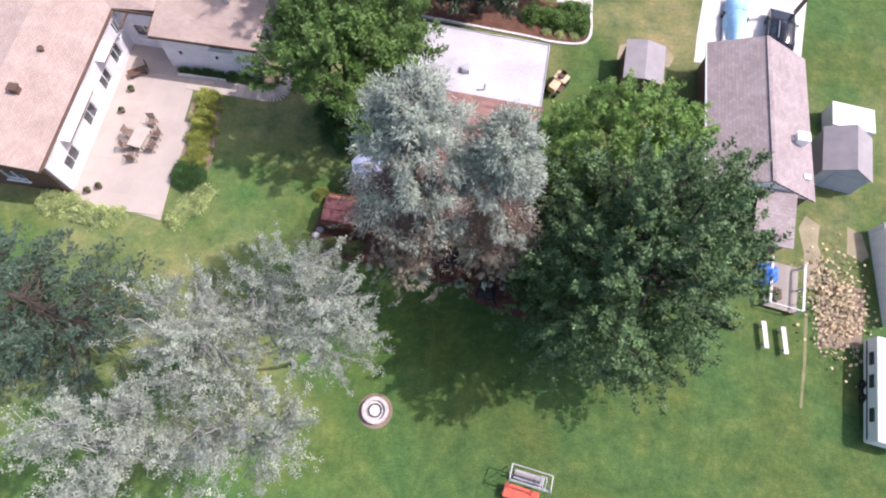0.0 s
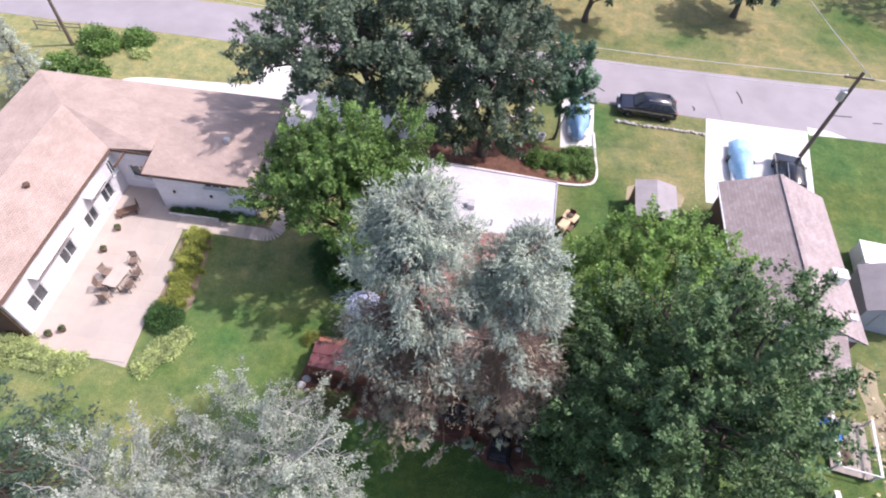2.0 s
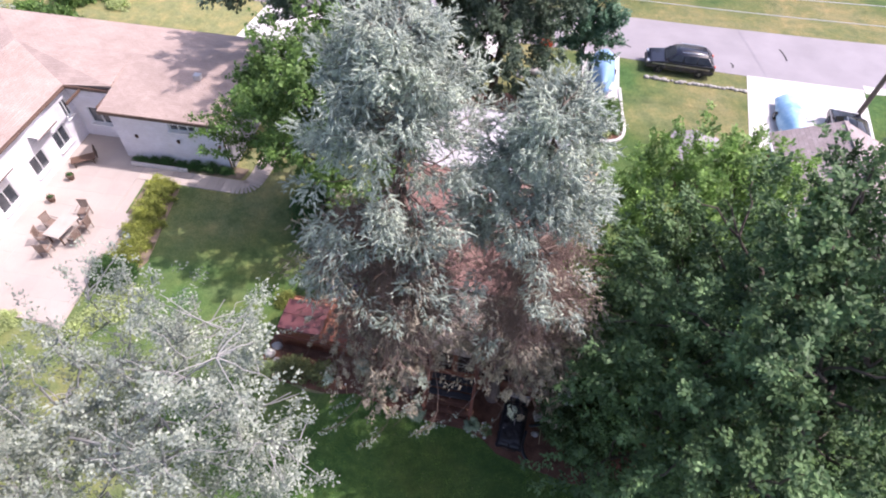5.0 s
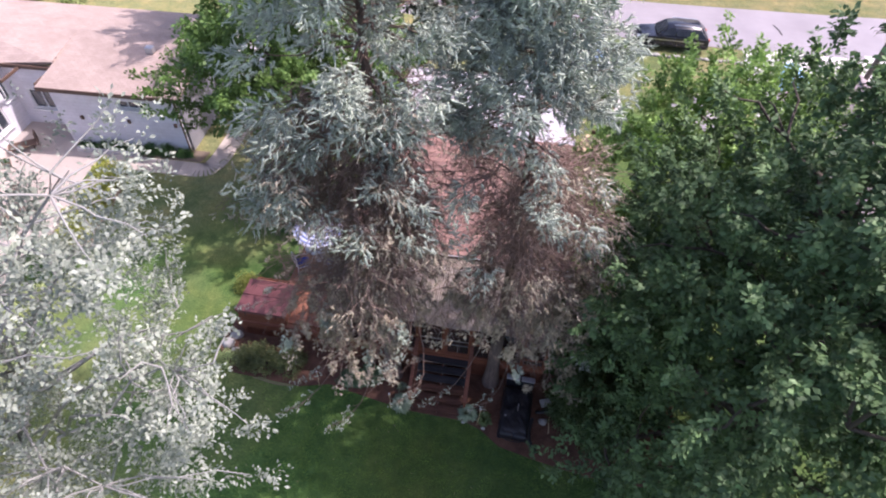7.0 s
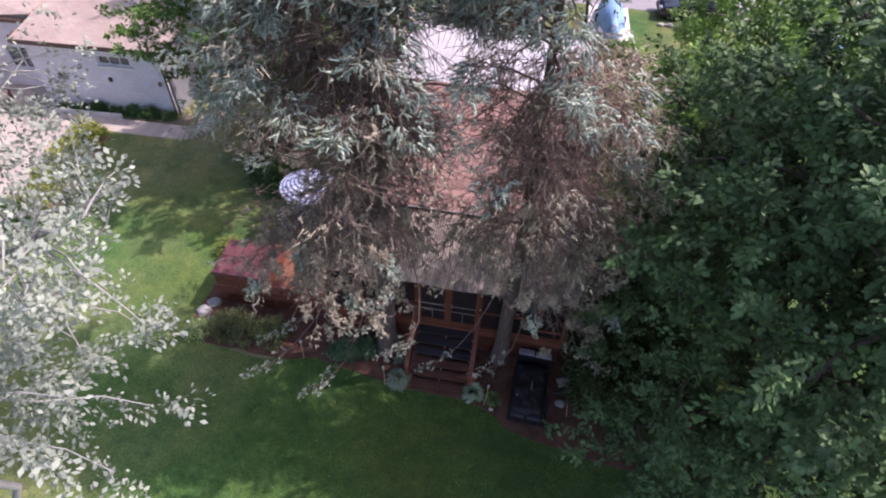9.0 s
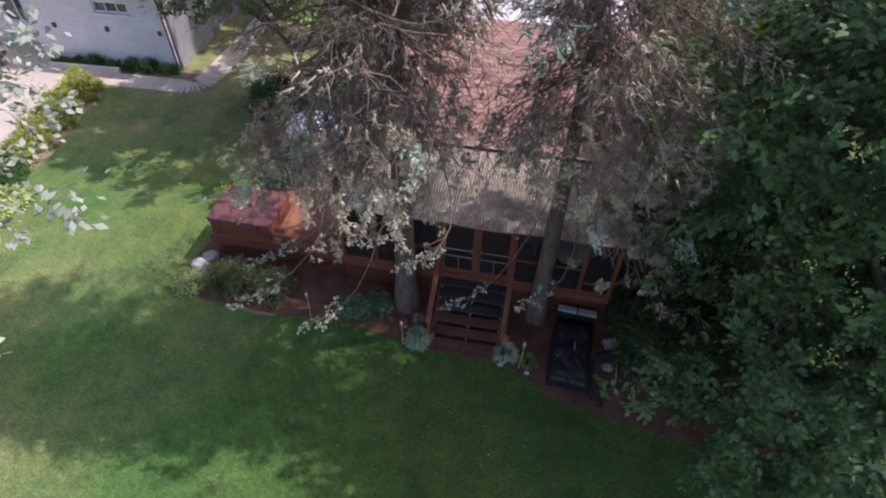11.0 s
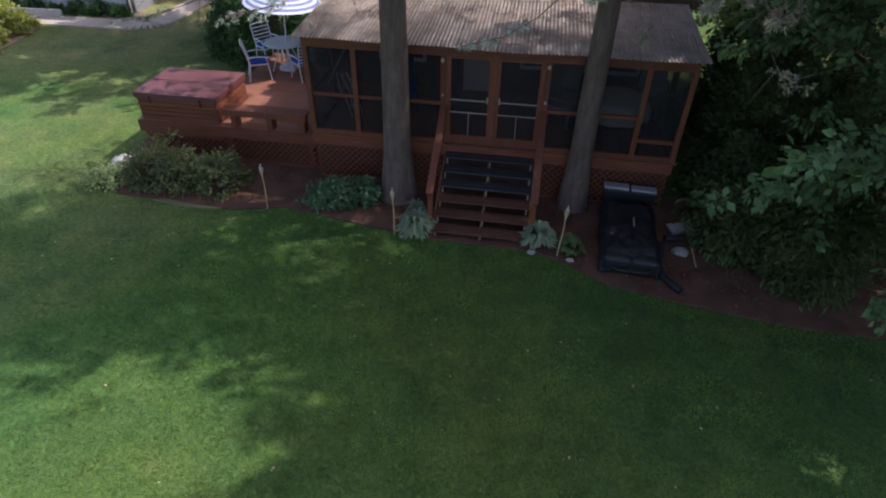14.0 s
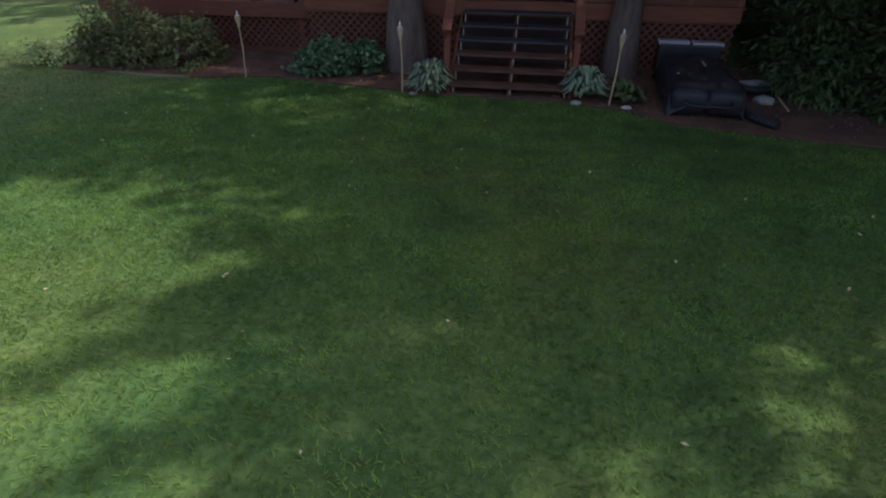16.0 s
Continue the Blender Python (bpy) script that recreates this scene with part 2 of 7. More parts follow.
M_RUBBER = plain("rubber", (0.012, 0.012, 0.012), (0.03, 0.03, 0.03), 4, 50, 0.8, 0.2)
M_CHROME = plain("bright_metal", (0.55, 0.56, 0.58), (0.7, 0.7, 0.72), 4, 40, 0.3, 0.0, metal=1.0)
M_GALV = plain("galvanised", (0.42, 0.42, 0.43), (0.55, 0.55, 0.56), 4, 40, 0.5, 0.1, metal=0.6)
M_CARBLK = plain("car_paint_dark", (0.008, 0.009, 0.014), (0.014, 0.015, 0.022), 1, 5, 0.18, 0.0, spec=0.7)
M_CARNAVY = plain("car_paint_navy", (0.010, 0.012, 0.022), (0.016, 0.019, 0.034), 1, 5, 0.18, 0.0, spec=0.7)
M_TARP = plain("tarp_blue", (0.18, 0.42, 0.68), (0.50, 0.74, 0.92), 1.1, 5, 0.45, 0.4)
M_TARPB = plain("tarp_deep_blue", (0.02, 0.10, 0.42), (0.06, 0.22, 0.62), 2, 10, 0.45, 0.4)
M_BLUEC = plain("boat_cover_blue", (0.16, 0.30, 0.52), (0.26, 0.42, 0.66), 1.4, 8, 0.6, 0.3)
M_CUSH = plain("cushion_blue", (0.012, 0.035, 0.24), (0.03, 0.07, 0.38), 4, 60, 0.85, 0.2)
M_UMBB = plain("canopy_blue", (0.14, 0.18, 0.36), (0.20, 0.24, 0.44), 5, 80, 0.8, 0.1)
M_UMBW = plain("canopy_white", (0.50, 0.54, 0.66), (0.62, 0.65, 0.76), 5, 80, 0.8, 0.1)
M_METALW = plain("white_metal", (0.62, 0.63, 0.66), (0.78, 0.78, 0.8), 3, 40, 0.4, 0.0)
M_REDP = plain("red_plastic", (0.50, 0.055, 0.03), (0.68, 0.11, 0.06), 2, 20, 0.5, 0.1)
M_FLAGR = plain("cloth_red", (0.30, 0.03, 0.04), (0.40, 0.05, 0.06), 3, 60, 0.9, 0.1)
M_FLAGW = plain("cloth_white", (0.62, 0.62, 0.62), (0.74, 0.73, 0.72), 3, 60, 0.9, 0.1)
M_BAMBOO = plain("bamboo", (0.42, 0.30, 0.16), (0.58, 0.44, 0.27), 4, 30, 0.6, 0.3)
M_STONE = plain("pale_stone", (0.27, 0.25, 0.23), (0.46, 0.44, 0.41), 2.5, 20, 0.9, 0.6, vary=0.25)
M_FIRE = plain("fire_pit_block", (0.44, 0.38, 0.36), (0.60, 0.53, 0.51), 3, 25, 0.9, 0.5, vary=0.15)
M_ASH = plain("ash", (0.50, 0.48, 0.47), (0.70, 0.68, 0.67), 5, 30, 0.95, 0.6)
M_WOODG = plain("weathered_wood", (0.22, 0.19, 0.165), (0.38, 0.34, 0.30), 1.5, 8, 0.85, 0.4, vary=0.15, space="Object", stretch=(8, 8, 1))
M_POLE = plain("pole_wood", (0.10, 0.075, 0.06), (0.19, 0.15, 0.12), 1.5, 10, 0.9, 0.5, stretch=(8, 8, 1))
M_WIRE = plain("cable", (0.45, 0.45, 0.46), (0.55, 0.55, 0.56), 2, 10, 0.6, 0.0)
M_TAN = plain("tan_plastic", (0.50, 0.36, 0.22), (0.66, 0.50, 0.33), 2, 20, 0.6, 0.1)
M_BARKS = plain("spruce_bark", (0.082, 0.056, 0.046), (0.20, 0.148, 0.126), 3, 16, 0.95, 1.0, stretch=(3, 3, 0.8))
M_BARK = plain("bark", (0.055, 0.045, 0.036), (0.13, 0.105, 0.088), 3, 18, 0.95, 1.0, stretch=(3, 3, 1))
M_BARKW = plain("pale_bark", (0.22, 0.215, 0.20), (0.39, 0.385, 0.365), 2, 14, 0.85, 0.5)
M_TWIG = plain("dead_twig", (0.13, 0.09, 0.073), (0.29, 0.21, 0.175), 2, 20, 0.95, 0.2)
L_SPRUCE = leafy("needles_blue", (0.335, 0.395, 0.375), (0.505, 0.57, 0.545), 0.2, 0.2, 0.8, 0.12, clump=0.3)
L_SPRUCED = leafy("needles_dry", (0.32, 0.285, 0.245), (0.51, 0.465, 0.41), 0.22, 0.14, 0.85, 0.1, clump=0.25)
L_MAPLE = leafy("leaves_maple", (0.042, 0.09, 0.043), (0.145, 0.235, 0.115), 0.38, 0.12, 0.55, 0.22)
L_LIGHT = leafy("leaves_light_green", (0.10, 0.215, 0.055), (0.30, 0.45, 0.15), 0.3, 0.35)
L_GREEN = leafy("leaves_mid_green", (0.06, 0.14, 0.04), (0.18, 0.29, 0.09), 0.32, 0.3)
L_OAK = leafy("leaves_oak", (0.045, 0.08, 0.055), (0.18, 0.24, 0.18), 0.3, 0.25)
L_SILVER = leafy("leaves_silver", (0.14, 0.18, 0.135), (0.48, 0.52, 0.49), 0.25, 0.25)
L_YEW = leafy("leaves_yew", (0.03, 0.056, 0.022), (0.095, 0.135, 0.052), 0.3, 0.2)
L_CONIFER = leafy("needles_dark", (0.04, 0.08, 0.06), (0.13, 0.20, 0.16), 0.25, 0.12)
L_HEDGE = leafy("leaves_hedge", (0.15, 0.21, 0.04), (0.40, 0.42, 0.12), 0.3, 0.3)
L_BALL = leafy("leaves_clipped", (0.03, 0.08, 0.024), (0.07, 0.15, 0.045), 0.2, 0.2)
L_YELLOW = leafy("leaves_yellow_green", (0.26, 0.34, 0.13), (0.50, 0.58, 0.30), 0.25, 0.3)
L_RHODO = leafy("leaves_shrub", (0.045, 0.09, 0.034), (0.19, 0.25, 0.11), 0.3, 0.25)
L_MOUND = leafy("leaves_mound", (0.045, 0.10, 0.055), (0.16, 0.26, 0.15), 0.3, 0.25)
L_AZALEA = leafy("leaves_azalea", (0.07, 0.10, 0.04), (0.25, 0.27, 0.125), 0.35, 0.25)
L_HOSTA = leafy("leaves_hosta", (0.12, 0.20, 0.12), (0.42, 0.50, 0.38), 0.25, 0.25)
L_GRASS = leafy("grass_blades", (0.10, 0.19, 0.04), (0.19, 0.30, 0.08), 0.3, 0.5, 0.7, 0.15)
L_LITTERB = leafy("dry_leaves", (0.34, 0.26, 0.16), (0.62, 0.52, 0.36), 0.2, 0.1)

# ---- builders ----
def thing(name, m, label, category, group="", kind=""):
    ob = new(name)
    ob.empty_display_size = 0.2
    ob.matrix_world = m
    return tagged(ob, label, category, group, kind)


def finish(bm, material, name, smooth=False):
    me = bpy.data.meshes.new(name)
    bmesh.ops.recalc_face_normals(bm, faces=bm.faces[:])
    bm.to_mesh(me)
    bm.free()
    for mt in (material if isinstance(material, (list, tuple)) else [material]):
        me.materials.append(mt)
    if smooth:
        me.polygons.foreach_set("use_smooth", [True] * len(me.polygons))
    return me


def part(name, bm, material, parent=None, label="", smooth=False, at=None):
    """Link a bmesh (or a ready mesh) as one object under a thing or a part."""
    me = finish(bm, material, name, smooth) if isinstance(bm, bmesh.types.BMesh) else bm
    ob = new(name, me)
    if parent:
        ob.parent = parent
    if at is not None:
        ob.matrix_basis = at
    return tagged(ob, label)


def solid(name, bm, material, label, category, kind="", group="", m=None, smooth=False):
    return tagged(part(name, bm, material, None, "", smooth, m), label, category, group, kind)


def box(bm, c, s, m=None, bevel=0.0, mat=0):
    r = bmesh.ops.create_cube(bm, size=1.0, matrix=(m or Matrix()) @ Matrix.Translation(c) @ Matrix.Diagonal((*s, 1)))
    vs = r["verts"]
    if bevel:
        es = list({e for v in vs for e in v.link_edges})
        bmesh.ops.bevel(bm, geom=es, offset=bevel, segments=2, affect="EDGES", profile=0.6)
    if mat:
        for f in {f for v in vs if v.is_valid for f in v.link_faces}:
            f.material_index = mat
    return vs


def boxes(*items, bevel=0.0):
    bm = bmesh.new()
    for c, s in items:
        box(bm, c, s, bevel=bevel)
    return bm


def beam(bm, a, b, w, h, bevel=0.0):
    """A bar of section w x h from a to b, its height upright."""
    a, b = Vector(a), Vector(b)
    d = b - a
    m = Matrix.Translation((a + b) / 2) @ d.to_track_quat("X", "Z").to_matrix().to_4x4()
    return box(bm, (0, 0, 0), (d.length, w, h), m, bevel)


def tube(bm, pts, radii, sides=8, cap=True):
    rings = []
    pts = [Vector(p) for p in pts]
    for i, p in enumerate(pts):
        d = (pts[min(i + 1, len(pts) - 1)] - pts[max(i - 1, 0)]).normalized()
        q = d.to_track_quat("Z", "Y")
        r = radii[i] if isinstance(radii, (list, tuple)) else radii
        rings.append([bm.verts.new(p + q @ Vector((math.cos(2 * math.pi * k / sides) * r, math.sin(2 * math.pi * k / sides) * r, 0))) for k in range(sides)])
    for a, b in zip(rings, rings[1:]):
        for k in range(sides):
            bm.faces.new((a[k], a[(k + 1) % sides], b[(k + 1) % sides], b[k]))
    if cap:
        bm.faces.new(rings[0][::-1])
        bm.faces.new(rings[-1])
    return bm


def tubes_bm(pts, radii, sides=8):
    return tube(bmesh.new(), pts, radii, sides)


def lathe(bm, profile, sides=24, m=None):
    """Turn a profile of (radius, height) round the upright axis."""
    m = m or Matrix()
    rings = [[bm.verts.new(m @ Vector((r * math.cos(2 * math.pi * k / sides), r * math.sin(2 * math.pi * k / sides), z))) for k in range(sides)] for r, z in profile]
    for a, b in zip(rings, rings[1:]):
        for k in range(sides):
            bm.faces.new((a[k], a[(k + 1) % sides], b[(k + 1) % sides], b[k]))
    bm.faces.new(rings[0][::-1])
    bm.faces.new(rings[-1])
    return bm


def sheet(outline, z, thick):
    """A flat slab with the given outline, its top at z."""
    bm = bmesh.new()
    f = bm.faces.new([bm.verts.new((x, y, z)) for x, y in outline])
    if f.normal.z < 0 or f.calc_area() and (f.normal_update() or f.normal.z < 0):
        f.normal_flip()
    r = bmesh.ops.extrude_face_region(bm, geom=[f])
    bmesh.ops.translate(bm, verts=[v for v in r["geom"] if isinstance(v, bmesh.types.BMVert)], vec=(0, 0, -thick))
    return bm


def smooth_line(pts, n=8):
    """A rounded line through control points."""
    out = []
    P = [Vector(p) for p in pts]
    for i in range(len(P) - 1):
        a, b, c, d = P[max(i - 1, 0)], P[i], P[i + 1], P[min(i + 2, len(P) - 1)]
        for k in range(n):
            t = k / n
            out.append(0.5 * (2 * b + (c - a) * t + (2 * a - 5 * b + 4 * c - d) * t * t + (3 * b - a - 3 * c + d) * t ** 3))
    return out + [P[-1]]


def quads_mesh(name, V, F, material):
    """A mesh from arrays of vertices and faces."""
    me = bpy.data.meshes.new(name)
    V, F = np.asarray(V, np.float32), np.asarray(F, np.int32)
    k = F.shape[1]
    me.vertices.add(len(V))
    me.vertices.foreach_set("co", V.ravel())
    me.loops.add(F.size)
    me.loops.foreach_set("vertex_index", F.ravel())
    me.polygons.add(len(F))
    me.polygons.foreach_set("loop_start", np.arange(0, F.size, k, dtype=np.int32))
    me.polygons.foreach_set("loop_total", np.full(len(F), k, np.int32))
    me.materials.append(material)
    me.update(calc_edges=True)
    return me


def unit(a):
    return a / np.maximum(np.linalg.norm(a, axis=-1, keepdims=True), 1e-6)


def leaf_cards(P, N, size, rng, aspect=0.62, droop=0.0, axis=None):
    """One pointed leaf (a folded diamond) at each place P, facing about N."""
    n = len(P)
    N = unit(N)
    A = unit(np.cross(N, rng.normal(size=(n, 3)))) if axis is None else unit(axis)
    A[:, 2] -= droop
    A = unit(A)
    B = unit(np.cross(N, A))
    s = (size * rng.uniform(0.65, 1.35, n))[:, None]
    V = np.stack([P - A * s * 0.5, P + B * s * 0.5 * aspect + A * s * 0.05, P + A * s * 0.55 - N * s * 0.12, P - B * s * 0.5 * aspect + A * s * 0.05], 1).reshape(-1, 3)
    return V, np.arange(4 * n).reshape(n, 4)


def join_arrays(parts):
    Vs, Fs, o = [], [], 0
    for V, F in parts:
        Vs.append(V)
        Fs.append(F + o)
        o += len(V)
    return np.concatenate(Vs), np.concatenate(Fs)


def tube_arrays(paths, sides=5):
    """Many tapered tubes; each path is (points, radii)."""
    Vs, Fs, o = [], [], 0
    ang = np.arange(sides) * 2 * np.pi / sides
    for pts, rad in paths:
        pts, rad = np.asarray(pts, float), np.asarray(rad, float)
        d = unit(np.gradient(pts, axis=0))
        up = np.where(np.abs(d[:, 2:3]) > 0.9, [[1.0, 0, 0]], [[0, 0, 1.0]])
        a = unit(np.cross(d, up))
        b = np.cross(d, a)
        ring = pts[:, None] + (a[:, None] * np.cos(ang)[None, :, None] + b[:, None] * np.sin(ang)[None, :, None]) * rad[:, None, None]
        k = len(pts)
        i, j = np.meshgrid(np.arange(k - 1), np.arange(sides), indexing="ij")
        j2 = (j + 1) % sides
        Fs.append(np.stack([i * sides + j, i * sides + j2, (i + 1) * sides + j2, (i + 1) * sides + j], -1).reshape(-1, 4) + o)
        Vs.append(ring.reshape(-1, 3))
        o += k * sides
    return np.concatenate(Vs), np.concatenate(Fs)


def bent(a, b, rng, k=6, sag=0.0, wob=0.06):
    a, b = np.asarray(a, float), np.asarray(b, float)
    t = np.linspace(0, 1, k)[:, None]
    L = np.linalg.norm(b - a)
    p = a + (b - a) * t + rng.normal(size=(k, 3)) * wob * L * (t * (1 - t) * 3)
    p[:, 2] += sag * L * (4 * t * (1 - t))[:, 0]
    return p


def plumes_mesh(C, A, D, clusters, per, length, width, r, size, rng, flat=0.6, aspect=0.6):
    """Leafy boughs: from each place C a tapering plume along A that carries small leaf clusters with gaps between them."""
    n = len(C)
    A = unit(A)
    ln = (length * rng.uniform(0.55, 1.35, n))[:, None, None]
    t = rng.uniform(-0.5, 0.6, (n, clusters, 1))
    w = rng.normal(size=(n, clusters, 3))
    w = unit(w - A[:, None] * np.sum(w * A[:, None], 2, keepdims=True))
    rad = width * (1.05 - 0.75 * (t + 0.5)) * np.sqrt(rng.uniform(0.05, 1, t.shape))
    CC = C[:, None] + A[:, None] * ln * t + w * rad
    ca = unit(A[:, None] * 0.7 + w * 0.6 + np.array([0, 0, 0.15]))
    off = np.clip(rng.normal(size=(n, clusters, per, 3)), -1.7, 1.7) * 0.5
    P = CC[:, :, None] + off * r + ca[:, :, None] * r * rng.uniform(-0.8, 0.8, (n, clusters, per, 1))
    N = D[:, None, None] * 0.5 + np.array([0, 0, flat]) + off * 0.3 + rng.normal(size=(n, 1, 1, 3)) * 0.25 + rng.normal(size=(n, clusters, 1, 3)) * 0.35 + rng.normal(size=off.shape) * 0.14
    ax = ca[:, :, None] * 0.7 + off * 0.7 + rng.normal(size=off.shape) * 0.3
    P, N, ax = P.reshape(-1, 3), N.reshape(-1, 3), ax.reshape(-1, 3)
    ok = P[:, 2] > 0.12
    return leaf_cards(P[ok], N[ok], size, rng, aspect, 0.25, ax[ok])


def broadleaf(name, base, centre, radii, label, bark, leaf, sprays=300, clusters=12, per=20, size=0.15, length=1.4, width=0.42, r=0.17, trunk=0.25, seed=1, lobes=11, gaps=0.15, limbs=14, twigs=0.15, low=-0.7, up=0.5, extra=(), category="tree", fill=0.12, lump=(0.26, 0.44), head=None, taper=0.0, voids=(), reach=0.0):
    """A tree: a tapered trunk with limbs, and an uneven crown of leafy shoots over many lobes."""
    rng = np.random.default_rng(seed)
    base, c, R = np.array(base, float), np.array(centre, float), np.array(radii, float)
    ob = thing(name, Matrix.Translation(base), label, category)
    LC, LR = [], []
    for i in range(lobes):
        zc = 1 - (1 - low) * (i + 0.5) / lobes
        a = i * 2.39996 + rng.uniform(-0.4, 0.4)
        d = np.array([math.sqrt(max(0, 1 - zc * zc)) * math.cos(a), math.sqrt(max(0, 1 - zc * zc)) * math.sin(a), zc])
        k = rng.uniform(*lump)
        d[:2] *= 1 - taper * max(0.0, zc)
        LC.append(c + d * R * (1.0 - k) * rng.uniform(0.72, 1.12))
        LR.append(R * k * rng.uniform(0.85, 1.15, 3))
    for e in extra:
        LC.append(np.array(e[:3], float))
        LR.append(np.array(e[3:], float))
    LC, LR = np.array(LC), np.array(LR)
    w = (LR[:, 0] * LR[:, 2])
    pick = rng.choice(len(LC), sprays * 3, p=w / w.sum())
    D = unit(rng.normal(size=(len(pick), 3)) + np.array([0, 0, 0.25]))
    C = LC[pick] + D * LR[pick] * rng.uniform(0.72, 1.06, (len(pick), 1))
    inside = np.min(np.linalg.norm((C[:, None] - LC[None]) / LR[None], axis=2), 1) < 0.70
    hole = C[rng.choice(len(C), 26)]
    near = np.min(np.linalg.norm(C[:, None] - hole[None], axis=2), 1) < (0.13 + 0.12 * gaps) * R.mean()
    keep = (~inside | (rng.random(len(C)) < fill)) & ~(near & (rng.random(len(C)) < gaps * 4)) & (C[:, 2] > 0.35)
    for v in voids:
        keep &= np.linalg.norm(C - np.array(v[:3]), axis=1) > v[3]
    C, D = C[keep][:sprays], D[keep][:sprays]
    O = unit((C - c) / R)
    A = D * 0.55 + O * 0.5 + np.array([0, 0, up]) + rng.normal(size=C.shape) * 0.3
    V, F = plumes_mesh(C, A, unit(D + O), clusters, per, length, width, r, size, rng)
    tagged(part("crown", quads_mesh("crown", V - base, F, leaf), None, ob), kind="stuff")
    head = c + np.array([0, 0, R[2] * 0.5]) if head is None else np.array(head, float)
    tr = bent(base, head, rng, 9, 0, 0.02)
    rad = np.linspace(trunk, trunk * 0.22, 9)
    rad[0] *= 1.35
    V, F = tube_arrays([(tr - base, rad)], 10)
    part("trunk", quads_mesh("trunk", V, F, bark), None, ob)
    paths, ends = [], []
    for i in range(max(limbs, len(LC))):
        e = LC[i % len(LC)] + rng.normal(size=3) * LR[i % len(LC)] * (0.15 if i < len(LC) else 0.5) + unit(LC[i % len(LC)] - c) * LR[i % len(LC)] * reach
        k = int(np.clip(np.argmin(np.abs(tr[:, 2] - (e[2] - 0.45 * np.linalg.norm(e[:2] - tr[4, :2])))), 1, 7))
        k = max(1, k - int(rng.integers(0, 3)))
        p = bent(tr[k], e, rng, 8, 0.06, 0.06)
        paths.append((p - base, np.linspace(trunk * 0.42, trunk * 0.1, 8)))
        ends.append(p)
    allp = np.concatenate(ends)
    for i in rng.choice(len(C), int(len(C) * twigs), replace=False):
        q = allp[np.argmin(np.linalg.norm(allp - C[i], axis=1) + rng.random(len(allp)) * 0.4)]
        paths.append((bent(q, C[i] + unit(A[i]) * length * 0.3, rng, 5, 0.05) - base, np.linspace(trunk * 0.13, trunk * 0.05, 5)))
    V, F = tube_arrays(paths, 5)
    tagged(part("limbwork", quads_mesh("limbwork", V, F, bark), None, ob), kind="stuff")
    return ob


def pads_mesh(C, A, S, rng, fingers=9, needles=14, thick=0.035, long=0.085, droop=0.0, fan=1.15):
    """Needle pads: from each place C a fan of short shoots along A, each a thin spindle bristling with needles; S is the pad's size."""
    n = len(C)
    A = unit(A)
    W = unit(np.cross(A, np.array([0, 0, 1.0]) + rng.normal(size=A.shape) * 0.15))
    U = np.cross(W, A)
    S = np.asarray(S, float)[:, None, None]
    t = np.clip(rng.normal(0.0, 0.24, (n, fingers, 1)), -0.5, 0.45)
    ang = rng.uniform(-fan, fan, (n, fingers, 1)) * (0.95 - 0.9 * t)
    lift = rng.normal(0.0, 0.26, (n, fingers, 1))
    d = A[:, None] * np.cos(ang) + W[:, None] * np.sin(ang) + U[:, None] * lift + rng.normal(size=(n, fingers, 3)) * 0.45 - np.array([0, 0, droop])
    P = C[:, None] + A[:, None] * t * S + W[:, None] * np.sin(ang) * 0.27 * S + U[:, None] * lift * 0.34 * S
    L = S * rng.uniform(0.09, 0.19, (n, fingers, 1))
    d, P, L = unit(d).reshape(-1, 3), P.reshape(-1, 3), L.reshape(-1, 1)
    m = len(P)
    a = unit(np.cross(d, np.array([0.31, 0.17, 1.0])))
    b = np.cross(d, a)
    rings = []
    for f, r in ((0.0, 1.0), (1.0, 0.25)):
        for k in range(3):
            rings.append(P + d * L * f + (a * math.cos(k * 2.0944) + b * math.sin(k * 2.0944)) * thick * r)
    V1 = np.stack(rings, 1).reshape(-1, 3)
    f = np.array([[k, (k + 1) % 3, 3 + (k + 1) % 3, 3 + k] for k in range(3)])
    F1 = (np.arange(m)[:, None, None] * 6 + f[None]).reshape(-1, 4)
    s = rng.uniform(0.05, 1.05, (m, needles, 1))
    ph = rng.uniform(0, 2 * np.pi, (m, needles, 1))
    r = a[:, None] * np.cos(ph) + b[:, None] * np.sin(ph)
    nd = unit(d[:, None] * 0.8 + r * 0.85 + rng.normal(size=r.shape) * 0.12)
    side = unit(np.cross(nd, d[:, None] + rng.normal(size=r.shape) * 0.2))
    c = P[:, None] + d[:, None] * L[:, None] * s + r * thick * 0.5
    ln = long * rng.uniform(0.7, 1.3, (m, needles, 1))
    V2 = np.stack([c, c + nd * ln * 0.4 + side * ln * 0.13, c + nd * ln, c + nd * ln * 0.4 - side * ln * 0.13], 2).reshape(-1, 3)
    return join_arrays([(V1, F1), (V2, np.arange(len(V2)).reshape(-1, 4))])


